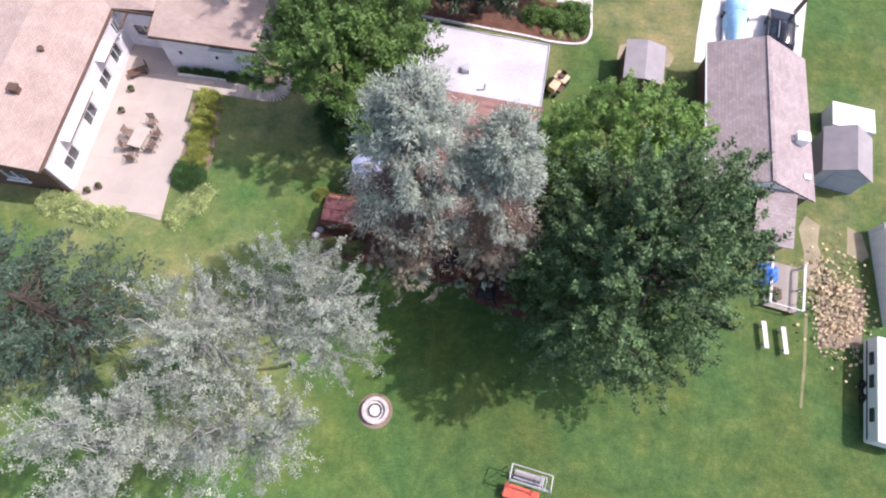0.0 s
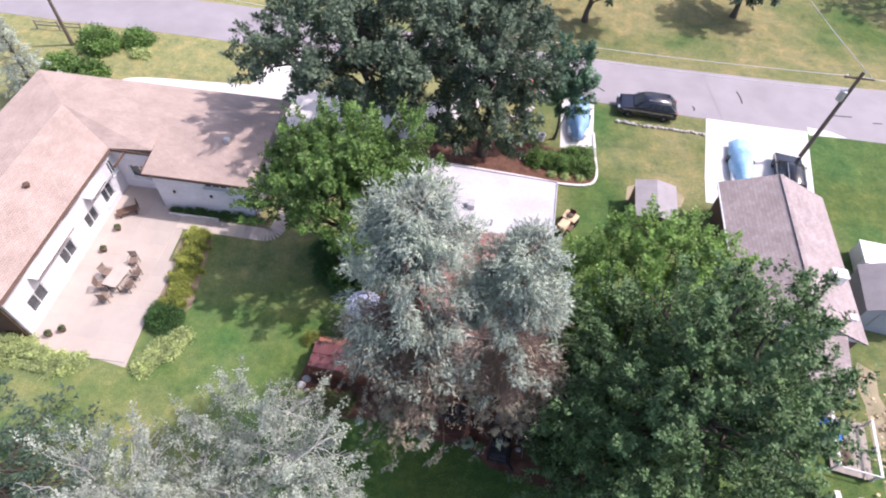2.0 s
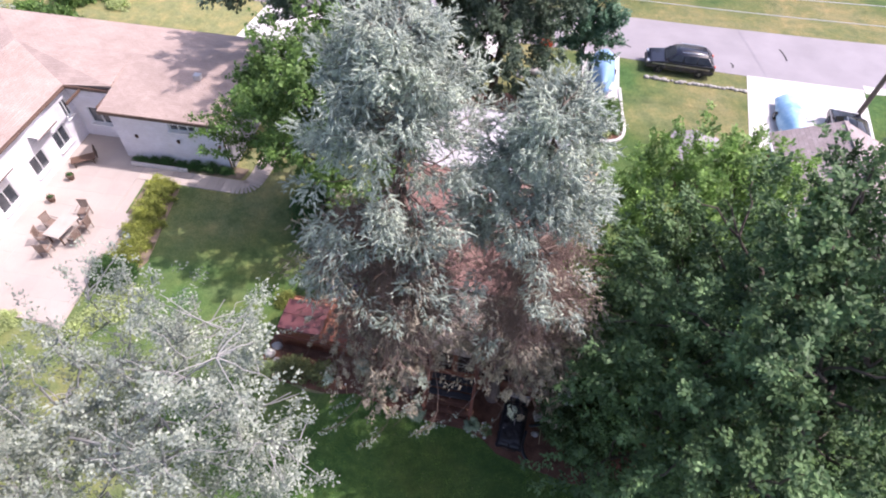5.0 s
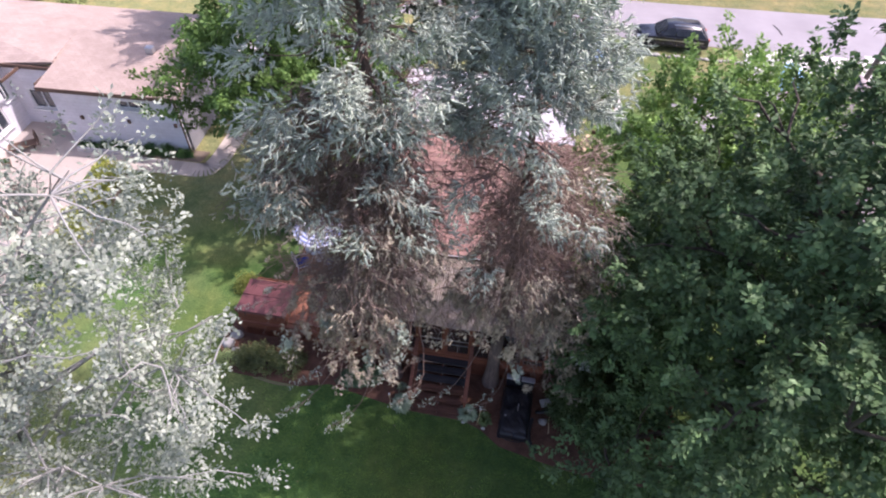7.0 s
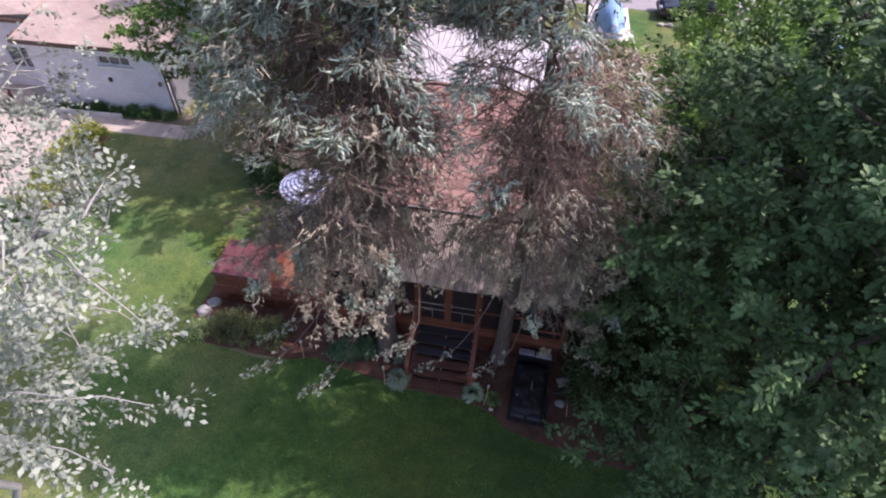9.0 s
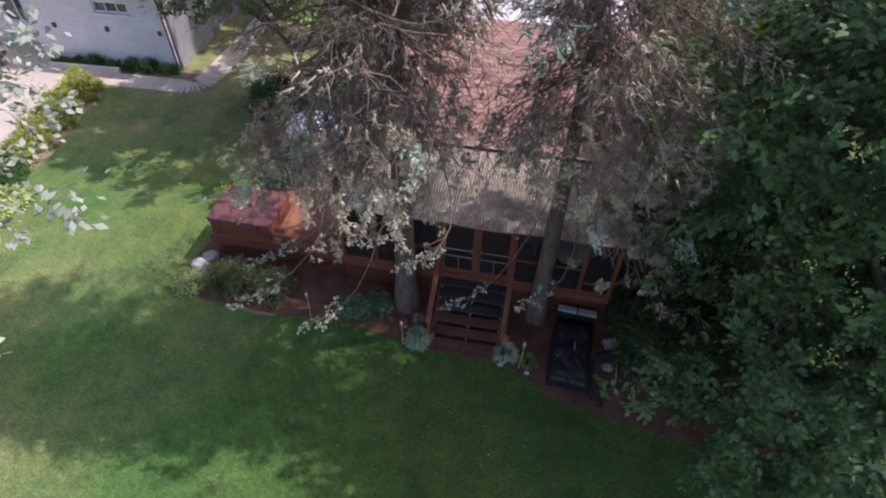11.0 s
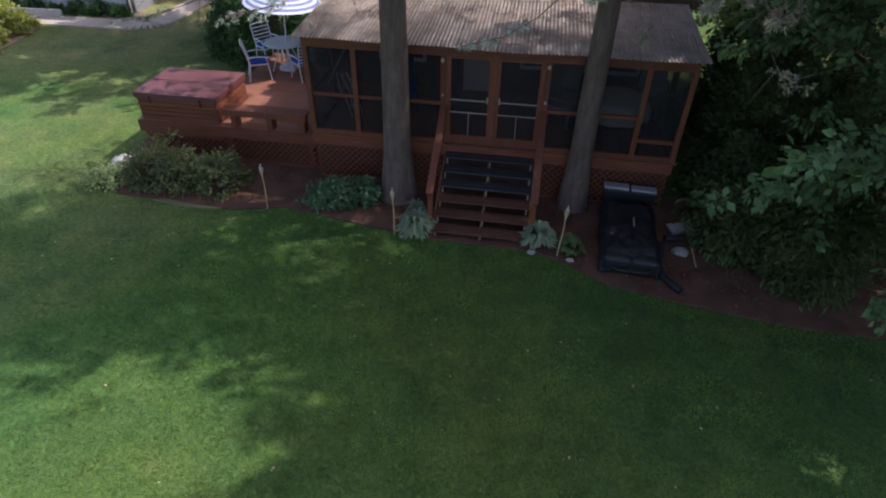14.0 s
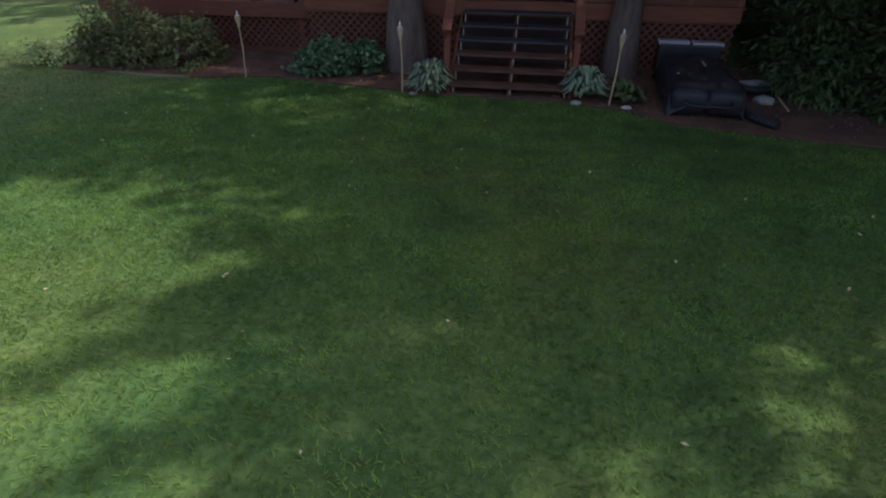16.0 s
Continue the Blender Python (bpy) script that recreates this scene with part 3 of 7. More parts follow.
def conifer(name, base, height, start, reach, label, bark, leaf, dry=None, dry_to=0.0, seed=1, trunk=0.28, gap=0.34, step=0.4, droop=0.35, power=0.6, sparse_to=0.0, bare=0.45, clear=None, skirt=None, pad=0.6, fingers=30, needles=8, thick=0.02, long=0.055, boughs=(), many=(6, 8), lean=0.0, twiggy=4, brush=24):
    """A spruce: tapered trunk, whorls of drooping branches, side twigs that end in needle pads; the low ones sparse, dry and part bare."""
    rng = np.random.default_rng(seed)
    base = np.array(base, float)
    ob = thing(name, Matrix.Translation(base), label, "tree")
    zz = np.linspace(0, height, 16)
    axis = np.stack([0.1 * np.sin(zz * 0.35), 0.07 * np.sin(zz * 0.5), zz], 1)
    axis[:, :2] *= (zz / height)[:, None]
    axis[:, 1] -= lean * (zz / height) ** 1.6
    rad = trunk * (1 - zz / height * 0.94)
    rad[0] *= 1.35
    V, F = tube_arrays([(axis, rad)], 14)
    part("trunk", quads_mesh("trunk", V, F, bark), None, ob)
    wood, green, drier, wisps = [], [], [], []
    t = np.linspace(0, 1, 8)

    def branch(p, L, u, dead, fresh, t0, size, stout=1.0, bushy=0.25):
        """One branch along p with its twigs and pads."""
        wood.append((p, np.linspace(0.010 + 0.012 * L * stout, 0.005, 8)))
        w = np.array([-u[1], u[0], 0])
        if dead and fresh < 0.85:
            for j in range(int(brush * L / 3 * np.clip((p[0, 2] - 6.0) / 4.5, bushy, 1))):
                q = np.array([np.interp(rng.uniform(0.12, 0.85), t, p[:, i]) for i in range(3)])
                d = unit(u * 0.6 + w * rng.uniform(-1.1, 1.1) + np.array([0, 0, rng.uniform(-0.7, 0.15)]))
                e = q + d * rng.uniform(0.35, 0.9)
                wood.append((bent(q, e, rng, 4, -0.06, 0.08), np.linspace(0.010, 0.004, 4)))
                for _ in range(5):
                    b0 = q + (e - q) * rng.uniform(0.2, 1)
                    wood.append((bent(b0, b0 + rng.normal(size=3) * 0.2 + d * 0.22 - np.array([0, 0, 0.1]), rng, 3, 0, 0.1), np.linspace(0.009, 0.005, 3)))
        m = max(2, int(round(L * (1 - t0) / step)))
        for j in range(m):
            s = t0 + (1 - t0) * (j + rng.random()) / m
            q = np.array([np.interp(s, t, p[:, i]) for i in range(3)])
            side = 1 if j % 2 else -1
            tl = (0.22 + 0.24 * L * (1.05 - s) ** 0.7) * rng.uniform(0.6, 1.15)
            d = u * 0.8 + w * side * rng.uniform(0.4, 1.0) + np.array([0, 0, rng.uniform(-0.5, 0.05)])
            d /= np.linalg.norm(d)
            e = q + d * tl
            wood.append((bent(q, e, rng, 4, -0.04, 0.08), np.linspace(0.011, 0.005, 4)))
            if dead:
                for _ in range(twiggy):
                    b0 = q + (e - q) * rng.random()
                    wood.append((bent(b0, b0 + rng.normal(size=3) * 0.26 + d * 0.2 - np.array([0, 0, 0.12]), rng, 3, 0, 0.1), np.linspace(0.007, 0.003, 3)))
                if rng.random() < bare:
                    continue
            (green if rng.random() < fresh else drier).append((e, d, size * rng.uniform(0.7, 1.15)))
            if tl > pad * 1.3:
                (green if rng.random() < fresh else drier).append((q + (e - q) * 0.45, d, size * rng.uniform(0.6, 0.95)))
        (green if rng.random() < fresh else drier).append((p[-1], unit(p[-1] - p[-3]), size * rng.uniform(0.9, 1.3)))

    def spray(p, L, u, t0):
        """A feathery tip: short twigs on both sides of the bough's end, close together, with small pads."""
        w = np.array([-u[1], u[0], 0])
        m = int(L * (1 - t0) / 0.09)
        for j in range(m):
            s = t0 + (1 - t0) * (j + rng.random()) / m
            q = np.array([np.interp(s, t, p[:, i]) for i in range(3)])
            d = unit(u * 1.2 + w * (1 if j % 2 else -1) * rng.uniform(0.3, 0.9) + np.array([0, 0, rng.uniform(-0.2, 0.15)]))
            e = q + d * rng.uniform(0.06, 0.14 + 0.75 * (1 - s))
            wood.append((bent(q, e, rng, 3, -0.03, 0.08), np.linspace(0.007, 0.004, 3)))
            wisps.append((e, d, rng.uniform(0.10, 0.20)))

    def strands(p, L, t0, fall):
        """Dry strands that hang from a bough."""
        m = int(L * (1 - t0) / 0.2)
        for j in range(m):
            q = np.array([np.interp(t0 + (1 - t0) * rng.random(), t, p[:, i]) for i in range(3)]) + rng.normal(size=3) * np.array([0.16, 0.16, 0.02])
            e = q + np.array([rng.normal() * 0.14, rng.normal() * 0.14, -fall * rng.uniform(0.4, 1.15)])
            wood.append((bent(q, e, rng, 4, 0.0, 0.1), np.linspace(0.007, 0.004, 4)))
            for f in (0.45, 0.75, 1.0):
                drier.append((q + (e - q) * f, unit(e - q + rng.normal(size=3) * 0.25), rng.uniform(0.2, 0.36)))

    z = start
    while z < height - 0.1:
        f = max(0.0, (z - sparse_to) / (height - sparse_to))
        full = reach * (1 - f) ** power
        thin = z < sparse_to
        inside = [s_ for s_ in skirt or () if s_[0] < z < s_[1] for _ in range(s_[5])]
        more = len(inside)
        for k in range(more + int(rng.integers(1, 3) if z < sparse_to - 1.4 else rng.integers(3, 5)) if thin else int(rng.integers(*many)) + (2 if z > dry_to else 0)):
            L = full * rng.uniform(0.5, 1.12) * (0.8 if thin else 1.0) + 0.15
            a = rng.uniform(0, 2 * np.pi)
            if k < more:
                a, L = inside[k][2] + rng.uniform(-1, 1) * inside[k][3], full * rng.uniform(0.9, 1.25) * inside[k][4]
            stub = False
            if any(z < c_[0] and abs((a - c_[1] + np.pi) % (2 * np.pi) - np.pi) < c_[2] for c_ in clear or ()):
                if z < 5.8:
                    continue
                L, stub = L * 0.38, True
            zk = z + rng.uniform(-0.2, 0.2)
            u = np.array([np.cos(a), np.sin(a), 0])
            p = np.array([np.interp(zk, zz, axis[:, 0]), np.interp(zk, zz, axis[:, 1]), zk]) + u * (t * L)[:, None]
            dead = dry is not None and zk < dry_to * rng.uniform(0.8, 1.15) and z > sparse_to - 1.4
            dr = droop * (1.25 if dead else 1.0)
            p[:, 2] += L * (0.08 * t + (0.75 * f ** 1.5 - dr) * t ** 1.5 + 0.25 * np.maximum(0, t - 0.6) ** 1.2)
            p += rng.normal(size=p.shape) * 0.03 * t[:, None] * L
            fresh = 1.0 if dry is None else float(np.clip((zk - 9.7) / (dry_to - 9.7), 0.04, 1.0))
            branch(p, L, u, dead, fresh, 0.68 if dead else max(0.15, 0.5 - 0.5 * f), pad * 0.35 if stub else pad)
        z += gap * rng.uniform(0.75, 1.25) * (1.6 if thin else 1.0)
    for z0, end, dead_end in boughs:
        a0 = np.array([np.interp(z0, zz, axis[:, 0]), np.interp(z0, zz, axis[:, 1]), z0])
        e = np.array(end, float) - base
        p = a0 + (e - a0) * t[:, None]
        p[:, 2] += 0.10 * np.linalg.norm(e - a0) * (np.sin(t * np.pi) - 0.35 * np.sin(t * 2 * np.pi))
        p += rng.normal(size=p.shape) * 0.02 * (t * (1 - t))[:, None] * 4
        u = unit((e - a0) * np.array([1, 1, 0.3]))
        L = float(np.linalg.norm(e - a0))
        if dead_end > 0.4:
            c = e + np.array([0.75, 0.45, 0.12])
            p = (1 - t[:, None]) ** 3 * a0 + 3 * (1 - t[:, None]) ** 2 * t[:, None] * (a0 * 0.5 + c * 0.5 + np.array([0, 0, 0.35])) + 3 * (1 - t[:, None]) * t[:, None] ** 2 * (c + np.array([0.1, 0, -0.1])) + t[:, None] ** 3 * (e - np.array([0.45, 0, 0]))
            wood.append((p, np.linspace(0.024, 0.005, 8)))
            spray(p, L, unit(p[-1] - p[-3]), 0.72)
        else:
            low = z0 < 5.75
            branch(p, L, u, True, dead_end, 0.75 if low else 0.4, pad * (0.25 if low else 0.45), 0.3, 0.9 if low else 0.25)
            if not low:
                strands(p, L, 0.35, 0.95 if z0 > 7.9 else 0.3)
    V, F = tube_arrays([x for x in wood if len(x[0]) > 3], 3)
    V2, F2 = tube_arrays([x for x in wood if len(x[0]) == 3], 3) if any(len(x[0]) == 3 for x in wood) else (np.zeros((0, 3)), np.zeros((0, 4), int))
    tagged(part("branchwork", quads_mesh("branchwork", *join_arrays([(V, F), (V2, F2)]), M_TWIG if dry is not None else bark), None, ob), kind="stuff")
    for nm, segs, mt in (("needles", green, leaf), ("dry_needles", drier, dry), ("tip_sprays", wisps, leaf)):
        if segs:
            C, A, S = (np.array([x[i] for x in segs]) for i in range(3))
            k = 1.0 if mt is leaf else 0.85
            tip = nm == "tip_sprays"
            V, F = pads_mesh(C, A, S, rng, int(fingers * (0.12 if tip else 1.0 if mt is leaf else 0.28)), needles, thick * k * k * (0.6 if tip else 1.0), long * (0.6 if tip else 1.0), 0.18 if mt is leaf else 0.4)
            tagged(part(nm, quads_mesh(nm, V, F, mt), None, ob), kind="stuff")
    return ob


def shrub(name, base, radii, label, leaf, seed=1, clumps=60, per=40, size=0.09, spread=0.2, category="shrub", group="", upright=0.6, stems=True, aspect=0.6, droop=0.3):
    """A shrub: stems from the ground and leaf clumps over an uneven dome."""
    rng = np.random.default_rng(seed)
    R = np.array(radii, float)
    ob = thing(name, Matrix.Translation(base), label, category, group)
    D = unit(rng.normal(size=(clumps, 3)))
    D[:, 2] = np.abs(D[:, 2]) * 0.95 + 0.02
    lobes = unit(rng.normal(size=(6, 3)))
    lump = 0.74 + 0.3 * np.max(np.clip((D @ lobes.T - 0.5) / 0.5, 0, 1), 1)
    C = D * R * (lump * rng.uniform(0.6, 1.0, clumps))[:, None]
    P = (C[:, None] + rng.normal(size=(clumps, per, 3)) * spread * np.array([0.7, 0.7, 0.5])).reshape(-1, 3)
    N = np.repeat(D, per, 0) * 0.6 + np.array([0, 0, upright]) + rng.normal(size=P.shape) * 0.5
    P[:, 2] = np.maximum(P[:, 2], 0.03 + 0.06 * rng.random(len(P)))
    V, F = leaf_cards(P, N, size, rng, aspect, droop, np.repeat(D, per, 0) + rng.normal(size=P.shape) * 0.5)
    tagged(part("foliage", quads_mesh("foliage", V, F, leaf), None, ob), kind="stuff")
    if stems:
        paths = [(bent((rng.normal() * 0.05, rng.normal() * 0.05, 0), C[i], rng, 4, 0.1), np.linspace(0.015, 0.005, 4)) for i in rng.choice(clumps, min(14, clumps), replace=False)]
        tagged(part("stemwork", quads_mesh("stemwork", *tube_arrays(paths, 5), M_BARK), None, ob), kind="stuff")
    return ob

# ---- setting ----
bm = bmesh.new()
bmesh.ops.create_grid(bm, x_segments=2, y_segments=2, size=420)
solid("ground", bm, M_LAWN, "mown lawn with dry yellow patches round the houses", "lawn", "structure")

near_edge = smooth_line([(-90, 48, 0), (-44, 46.2, 0), (-25, 46.0, 0), (-8, 44.8, 0), (9.2, 43.6, 0), (18.4, 43.1, 0), (31.3, 42.7, 0), (60, 43, 0), (110, 44, 0)], 5)
far_edge = [(p.x + 1.0, p.y + 5.8 + 0.05 * min(40, max(0, p.x)), 0) for p in near_edge]
solid("road", sheet([(p.x, p.y) for p in near_edge] + [(x, y) for x, y, z in reversed(far_edge)], 0.012, 0.06), M_ROAD, "pale worn asphalt street with tar-sealed cracks", "road", "structure")
solid("driveway", sheet([(18.35, 43.15), (26.6, 43.0), (24.9, 33.4), (16.9, 33.4), (17.2, 36.0)], 0.02, 0.08), M_CONC, "bright concrete driveway beside the grey house", "driveway", "structure")
solid("driveway_apron", sheet([(26.65, 42.6), (29.8, 42.75), (28.6, 43.4), (26.75, 43.6)], 0.018, 0.05), M_CONC, "bright concrete strip at the street", "driveway", "structure")
solid("side_drive", sheet([(6.3, 43.9), (9.05, 43.7), (8.85, 39.6), (8.8, 37.4), (6.2, 37.4)], 0.02, 0.08), M_CONC, "pale concrete parking strip by the street", "driveway", "structure")
ring = smooth_line([(-30.6, 37.6, 0), (-29.4, 39.4, 0), (-24, 40.0, 0), (-14, 40.6, 0), (-6, 40.0, 0), (-2, 44.6, 0)], 6)
inner = smooth_line([(-28.2, 36.6, 0), (-27.6, 37.8, 0), (-24, 38.2, 0), (-14, 35.6, 0), (-5, 36.5, 0), (1.8, 44.3, 0)], 6)
solid("curved_drive", sheet([(p.x, p.y) for p in ring] + [(p.x, p.y) for p in reversed(inner)], 0.02, 0.08), M_CONC, "bright curved concrete drive in front of the tan-roofed house", "driveway", "structure")

solid("drive_mouth", sheet([(-19.6, 40.2), (-14.2, 40.4), (-13.8, 45.3), (-18.9, 45.75)], 0.024, 0.06), M_CONC, "bright concrete mouth of the curved drive", "driveway", "structure")

# patio of concrete slabs
patio = tagged(new("patio"), "sunlit pale tan slab patio between the house wings", "patio", "", "structure")
slab = finish(boxes(((0, 0, 0.02), (1.177, 1.177, 0.08)), bevel=0.004), M_PATIO, "slab")
for i in range(6):
    for j in range(11):
        x, y = -23.5 + i * 1.18, 15.6 + j * 1.18
        edge = -18.2 - 0.08 * (y - 14.8)
        if x < edge and y > 15.3 + (x + 23) * -0.16:
            part("slab", slab, None, patio, at=Matrix.Translation((x, y, 0)))
solid("patio_bed", sheet([(-24.1, 15.2), (-22.9, 15.5), (-18.05, 14.75), (-18.2, 17.1), (-18.6, 18.6), (-18.85, 24.5), (-19.4, 27.7), (-24.1, 27.7)], 0.012, 0.05), M_PATIO, "sand bed under the patio slabs", "patio", "structure")

path_walk = tagged(new("garden_path"), "worn concrete garden path along the white wing", "path", "", "structure")
pl = smooth_line([(-20.0, 25.3, 0), (-17, 25.25, 0), (-14.4, 25.2, 0), (-13.2, 25.25, 0), (-12.75, 25.9, 0), (-12.6, 28, 0), (-12.5, 34, 0)], 5)
for a, b in zip(pl, pl[1:]):
    bm = bmesh.new()
    d = (b - a)
    beam(bm, (0, 0, 0.0), d * 0.985, 1.05, 0.09, 0.012)
    part("paving_slab", bm, M_PATH, path_walk, at=Matrix.Translation(a))


def bed(name, outline, label, mat=None, z=0.03):
    return solid(name, sheet(outline, z, 0.08), mat or M_MULCH, label, "garden bed", "structure")


bed("wall_bed", [(-20.2, 25.86), (-13.6, 25.8), (-13.4, 26.7), (-20.2, 26.7)], "dark planted strip below the white wall", M_SOIL)
solid("bed_curb", boxes(((-18.5, 25.8, 0.12), (3.4, 0.14, 0.3)), bevel=0.02), M_CONC, "low pale curb along the wall planting", "curb", "structure")
bed("front_bed", [(-7.6, 14.0), (-4.9, 13.72), (-3.8, 13.95), (-1.9, 13.5), (-0.6, 13.25), (1.3, 13.1), (1.9, 12.85), (2.6, 12.3), (3.9, 11.95), (5.6, 11.6), (8.6, 11.4), (9.0, 15.4), (4.3, 15.4), (-3.4, 15.9), (-8.2, 16.6), (-8.4, 15.0)], "reddish mulch bed in front of the porch")
bed("hedge_bed", [(-18.55, 18.3), (-16.6, 17.6), (-16.0, 19.2), (-16.7, 24.4), (-18.7, 24.5)], "planting strip beside the patio", M_SOIL, 0.028)
bed("island_bed", [(p.x, p.y) for p in smooth_line([(3.9, 33.7, 0), (6.0, 33.5, 0), (8.0, 33.65, 0), (8.75, 34.5, 0), (8.8, 37.2, 0)], 5)] + [(1.0, 37.4), (-5.0, 35.8), (-4.4, 34.2)], "dark mulch island under the street trees")
edging = tagged(new("bed_edging"), "pale rounded concrete edging round the mulch island", "edging", "", "structure")
el = smooth_line([(-4.0, 34.1, 0), (3.9, 33.6, 0), (6.0, 33.38, 0), (8.1, 33.55, 0), (8.9, 34.5, 0), (8.9, 36.8, 0), (8.85, 39.5, 0)], 6)
for a, b in zip(el, el[1:]):
    bm = bmesh.new()
    beam(bm, (0, 0, 0.05), (b - a) * 0.98 + Vector((0, 0, 0.05)), 0.2, 0.16, 0.03)
    part("edging_stone", bm, M_CONC, edging, at=Matrix.Translation(a))
for pts, nm in (([(11.0, 32.6), (12.0, 32.9), (13.6, 32.4), (15.0, 32.6), (15.4, 33.6), (14.6, 34.6), (13.2, 34.9), (12.0, 34.4), (11.2, 34.0)], "worn_patch"), ([(24.0, 12.4), (26.8, 12.8), (27.6, 16.8), (24.6, 17.0)], "garden_plot"), ([(22.5, 8.6), (22.66, 8.6), (23.2, 11.5), (23.62, 14.6), (23.4, 14.6), (23.0, 11.4)], "worn_path"), ([(23.5, 16.4), (24.5, 16.2), (25.1, 18.0), (24.8, 19.6), (25.1, 21.0), (24.2, 21.6), (23.6, 20.6), (23.8, 18.8)], "worn_patch"), ([(26.7, 19.2), (27.6, 18.7), (28.2, 19.2), (27.9, 20.8), (27.0, 21.2)], "worn_patch")):
    solid(nm, sheet(pts, 0.008, 0.04), M_SOIL if nm == "garden_plot" else M_WORN if nm == "worn_path" else M_SAND, "dry bare soil worn into the lawn", "ground patch", "structure")

# tar lines over the street
for k, (x, y, dx, dy) in enumerate(((8.4, 46.6, 1.6, -1.4), (21.6, 47.4, 0.2, -1.6), (29.5, 45.6, 1.5, 0.1), (32.6, 45.2, 0.8, 0.05), (17.4, 44.6, 0.05, -0.6))):
    bm = tubes_bm(smooth_line([(x, y, 0.018), (x + dx * 0.4 + 0.1, y + dy * 0.5, 0.018), (x + dx, y + dy, 0.018)], 4), 0.07, 5)
    bmesh.ops.scale(bm, vec=(1, 1, 0.06), verts=bm.verts[:], space=Matrix.Translation((0, 0, -0.018)))
    solid("tar_seam", bm, M_RUBBER, "dark tar-sealed crack in the street", "road crack", "structure")


# ---- tan-roofed house with white walls ----
def uv_box(me):
    """Lay wall coordinates in metres on the upright faces."""
    uv = me.uv_layers.new(name="wall")
    for p in me.polygons:
        flat = abs(p.normal.y) > abs(p.normal.x)
        for li in p.loop_indices:
            v = me.vertices[me.loops[li].vertex_index].co
            uv.data[li].uv = (v.x if flat else v.y, v.z)
    return me


def wall_with_holes(a, b, z0, z1, thick, holes):
    """An upright wall from a to b with real openings (s0, s1, h0, h1); s runs along the wall."""
    a, b = Vector((*a, 0)), Vector((*b, 0))
    L = (b - a).length
    m = Matrix.Translation(a) @ (b - a).to_track_quat("X", "Z").to_matrix().to_4x4()
    xs = sorted({0, L, *[h[0] for h in holes], *[h[1] for h in holes]})
    bm = bmesh.new()
    for x0, x1 in zip(xs, xs[1:]):
        cut = sorted((h[2], h[3]) for h in holes if h[0] <= x0 + 1e-4 and h[1] >= x1 - 1e-4)
        z = z0
        for h0, h1 in cut + [(z1, z1)]:
            if h0 > z + 1e-4:
                box(bm, ((x0 + x1) / 2, 0, (z + h0) / 2), (x1 - x0, thick, h0 - z), m)
            z = h1
    bmesh.ops.remove_doubles(bm, verts=bm.verts[:], dist=1e-4)
    return bm, m


def window(parent, m, s0, s1, h0, h1, out=-1, bars=1, name="window"):
    """A window unit in an opening: frame, sash bars, sill and panes."""
    w, h = s1 - s0, h1 - h0
    c = m @ Vector(((s0 + s1) / 2, 0, (h0 + h1) / 2))
    wob = new(name)
    wob.parent = parent
    wob.matrix_basis = Matrix.Translation(c) @ m.to_3x3().to_4x4()
    f = 0.07
    part("window_frame", boxes(((0, 0, h / 2 - f / 2), (w, 0.16, f)), ((0, 0, -h / 2 + f / 2), (w, 0.16, f)), ((-w / 2 + f / 2, 0, 0), (f, 0.15, h - 2 * f)), ((w / 2 - f / 2, 0, 0), (f, 0.15, h - 2 * f)), *[((-w / 2 + w * (k + 1) / (bars + 1), 0, 0), (0.05, 0.1, h - 2 * f)) for k in range(bars)]), M_WHITEP, wob)
    part("sill", boxes(((0, out * 0.14, -h / 2 - 0.03), (w + 0.16, 0.2, 0.06)), bevel=0.01), M_WHITEP, wob)
    part("pane", boxes(((0, 0.02, 0), (w - 2 * f, 0.012, h - 2 * f))), M_PANE, wob)
    return wob


houseA = thing("tan_roof_house", Matrix(), "white-walled single-storey house with a tan shingle roof and two wings", "house")
# east-facing wall of the long wing, with four windows
bm, mA = wall_with_holes((-24.2, 15.9), (-24.2, 27.9), 0, 3.55, 0.24, [(1.0, 2.5, 0.65, 1.85), (4.4, 5.8, 0.65, 1.85), (7.3, 8.6, 0.65, 1.85), (9.5, 10.7, 0.65, 1.9), (11.1, 11.7, 1.8, 3.0)])
part("wall", uv_box(finish(bm, M_WHITE, "wall")), None, houseA)
for s0, s1, h0, h1 in ((1.0, 2.5, 0.65, 1.85), (4.4, 5.8, 0.65, 1.85), (7.3, 8.6, 0.65, 1.85), (9.5, 10.7, 0.65, 1.9), (11.1, 11.7, 1.8, 3.0)):
    window(houseA, mA, s0, s1, h0, h1)
for y0, y1 in ((17.9, 21.8), (24.0, 25.7)):
    aw = part("awning", boxes(((-23.8, (y0 + y1) / 2, 2.92), (0.62, y1 - y0, 0.05)), ((-23.52, (y0 + y1) / 2, 2.86), (0.05, y1 - y0, 0.14)), bevel=0.015), M_WHITEP, houseA, "white folded window awning")
    part("awning_trim", boxes(((-23.48, (y0 + y1) / 2, 2.78), (0.05, y1 - y0, 0.05)), bevel=0.01), M_BROWNW, aw)
bm, mS = wall_with_holes((-32.2, 15.9), (-24.32, 15.9), 0, 3.55, 0.24, [(4.5, 5.9, 0.9, 2.1)])
part("wall", uv_box(finish(bm, M_INWALL, "wall")), None, houseA, "brown brick end wall")
window(houseA, mS, 4.5, 5.9, 0.9, 2.1)
bm, mR = wall_with_holes((-24.08, 28.0), (-20.8, 28.0), 0, 3.55, 0.22, [(0.7, 2.2, 1.0, 2.2)])
part("wall", uv_box(finish(bm, M_WHITE, "wall")), None, houseA)
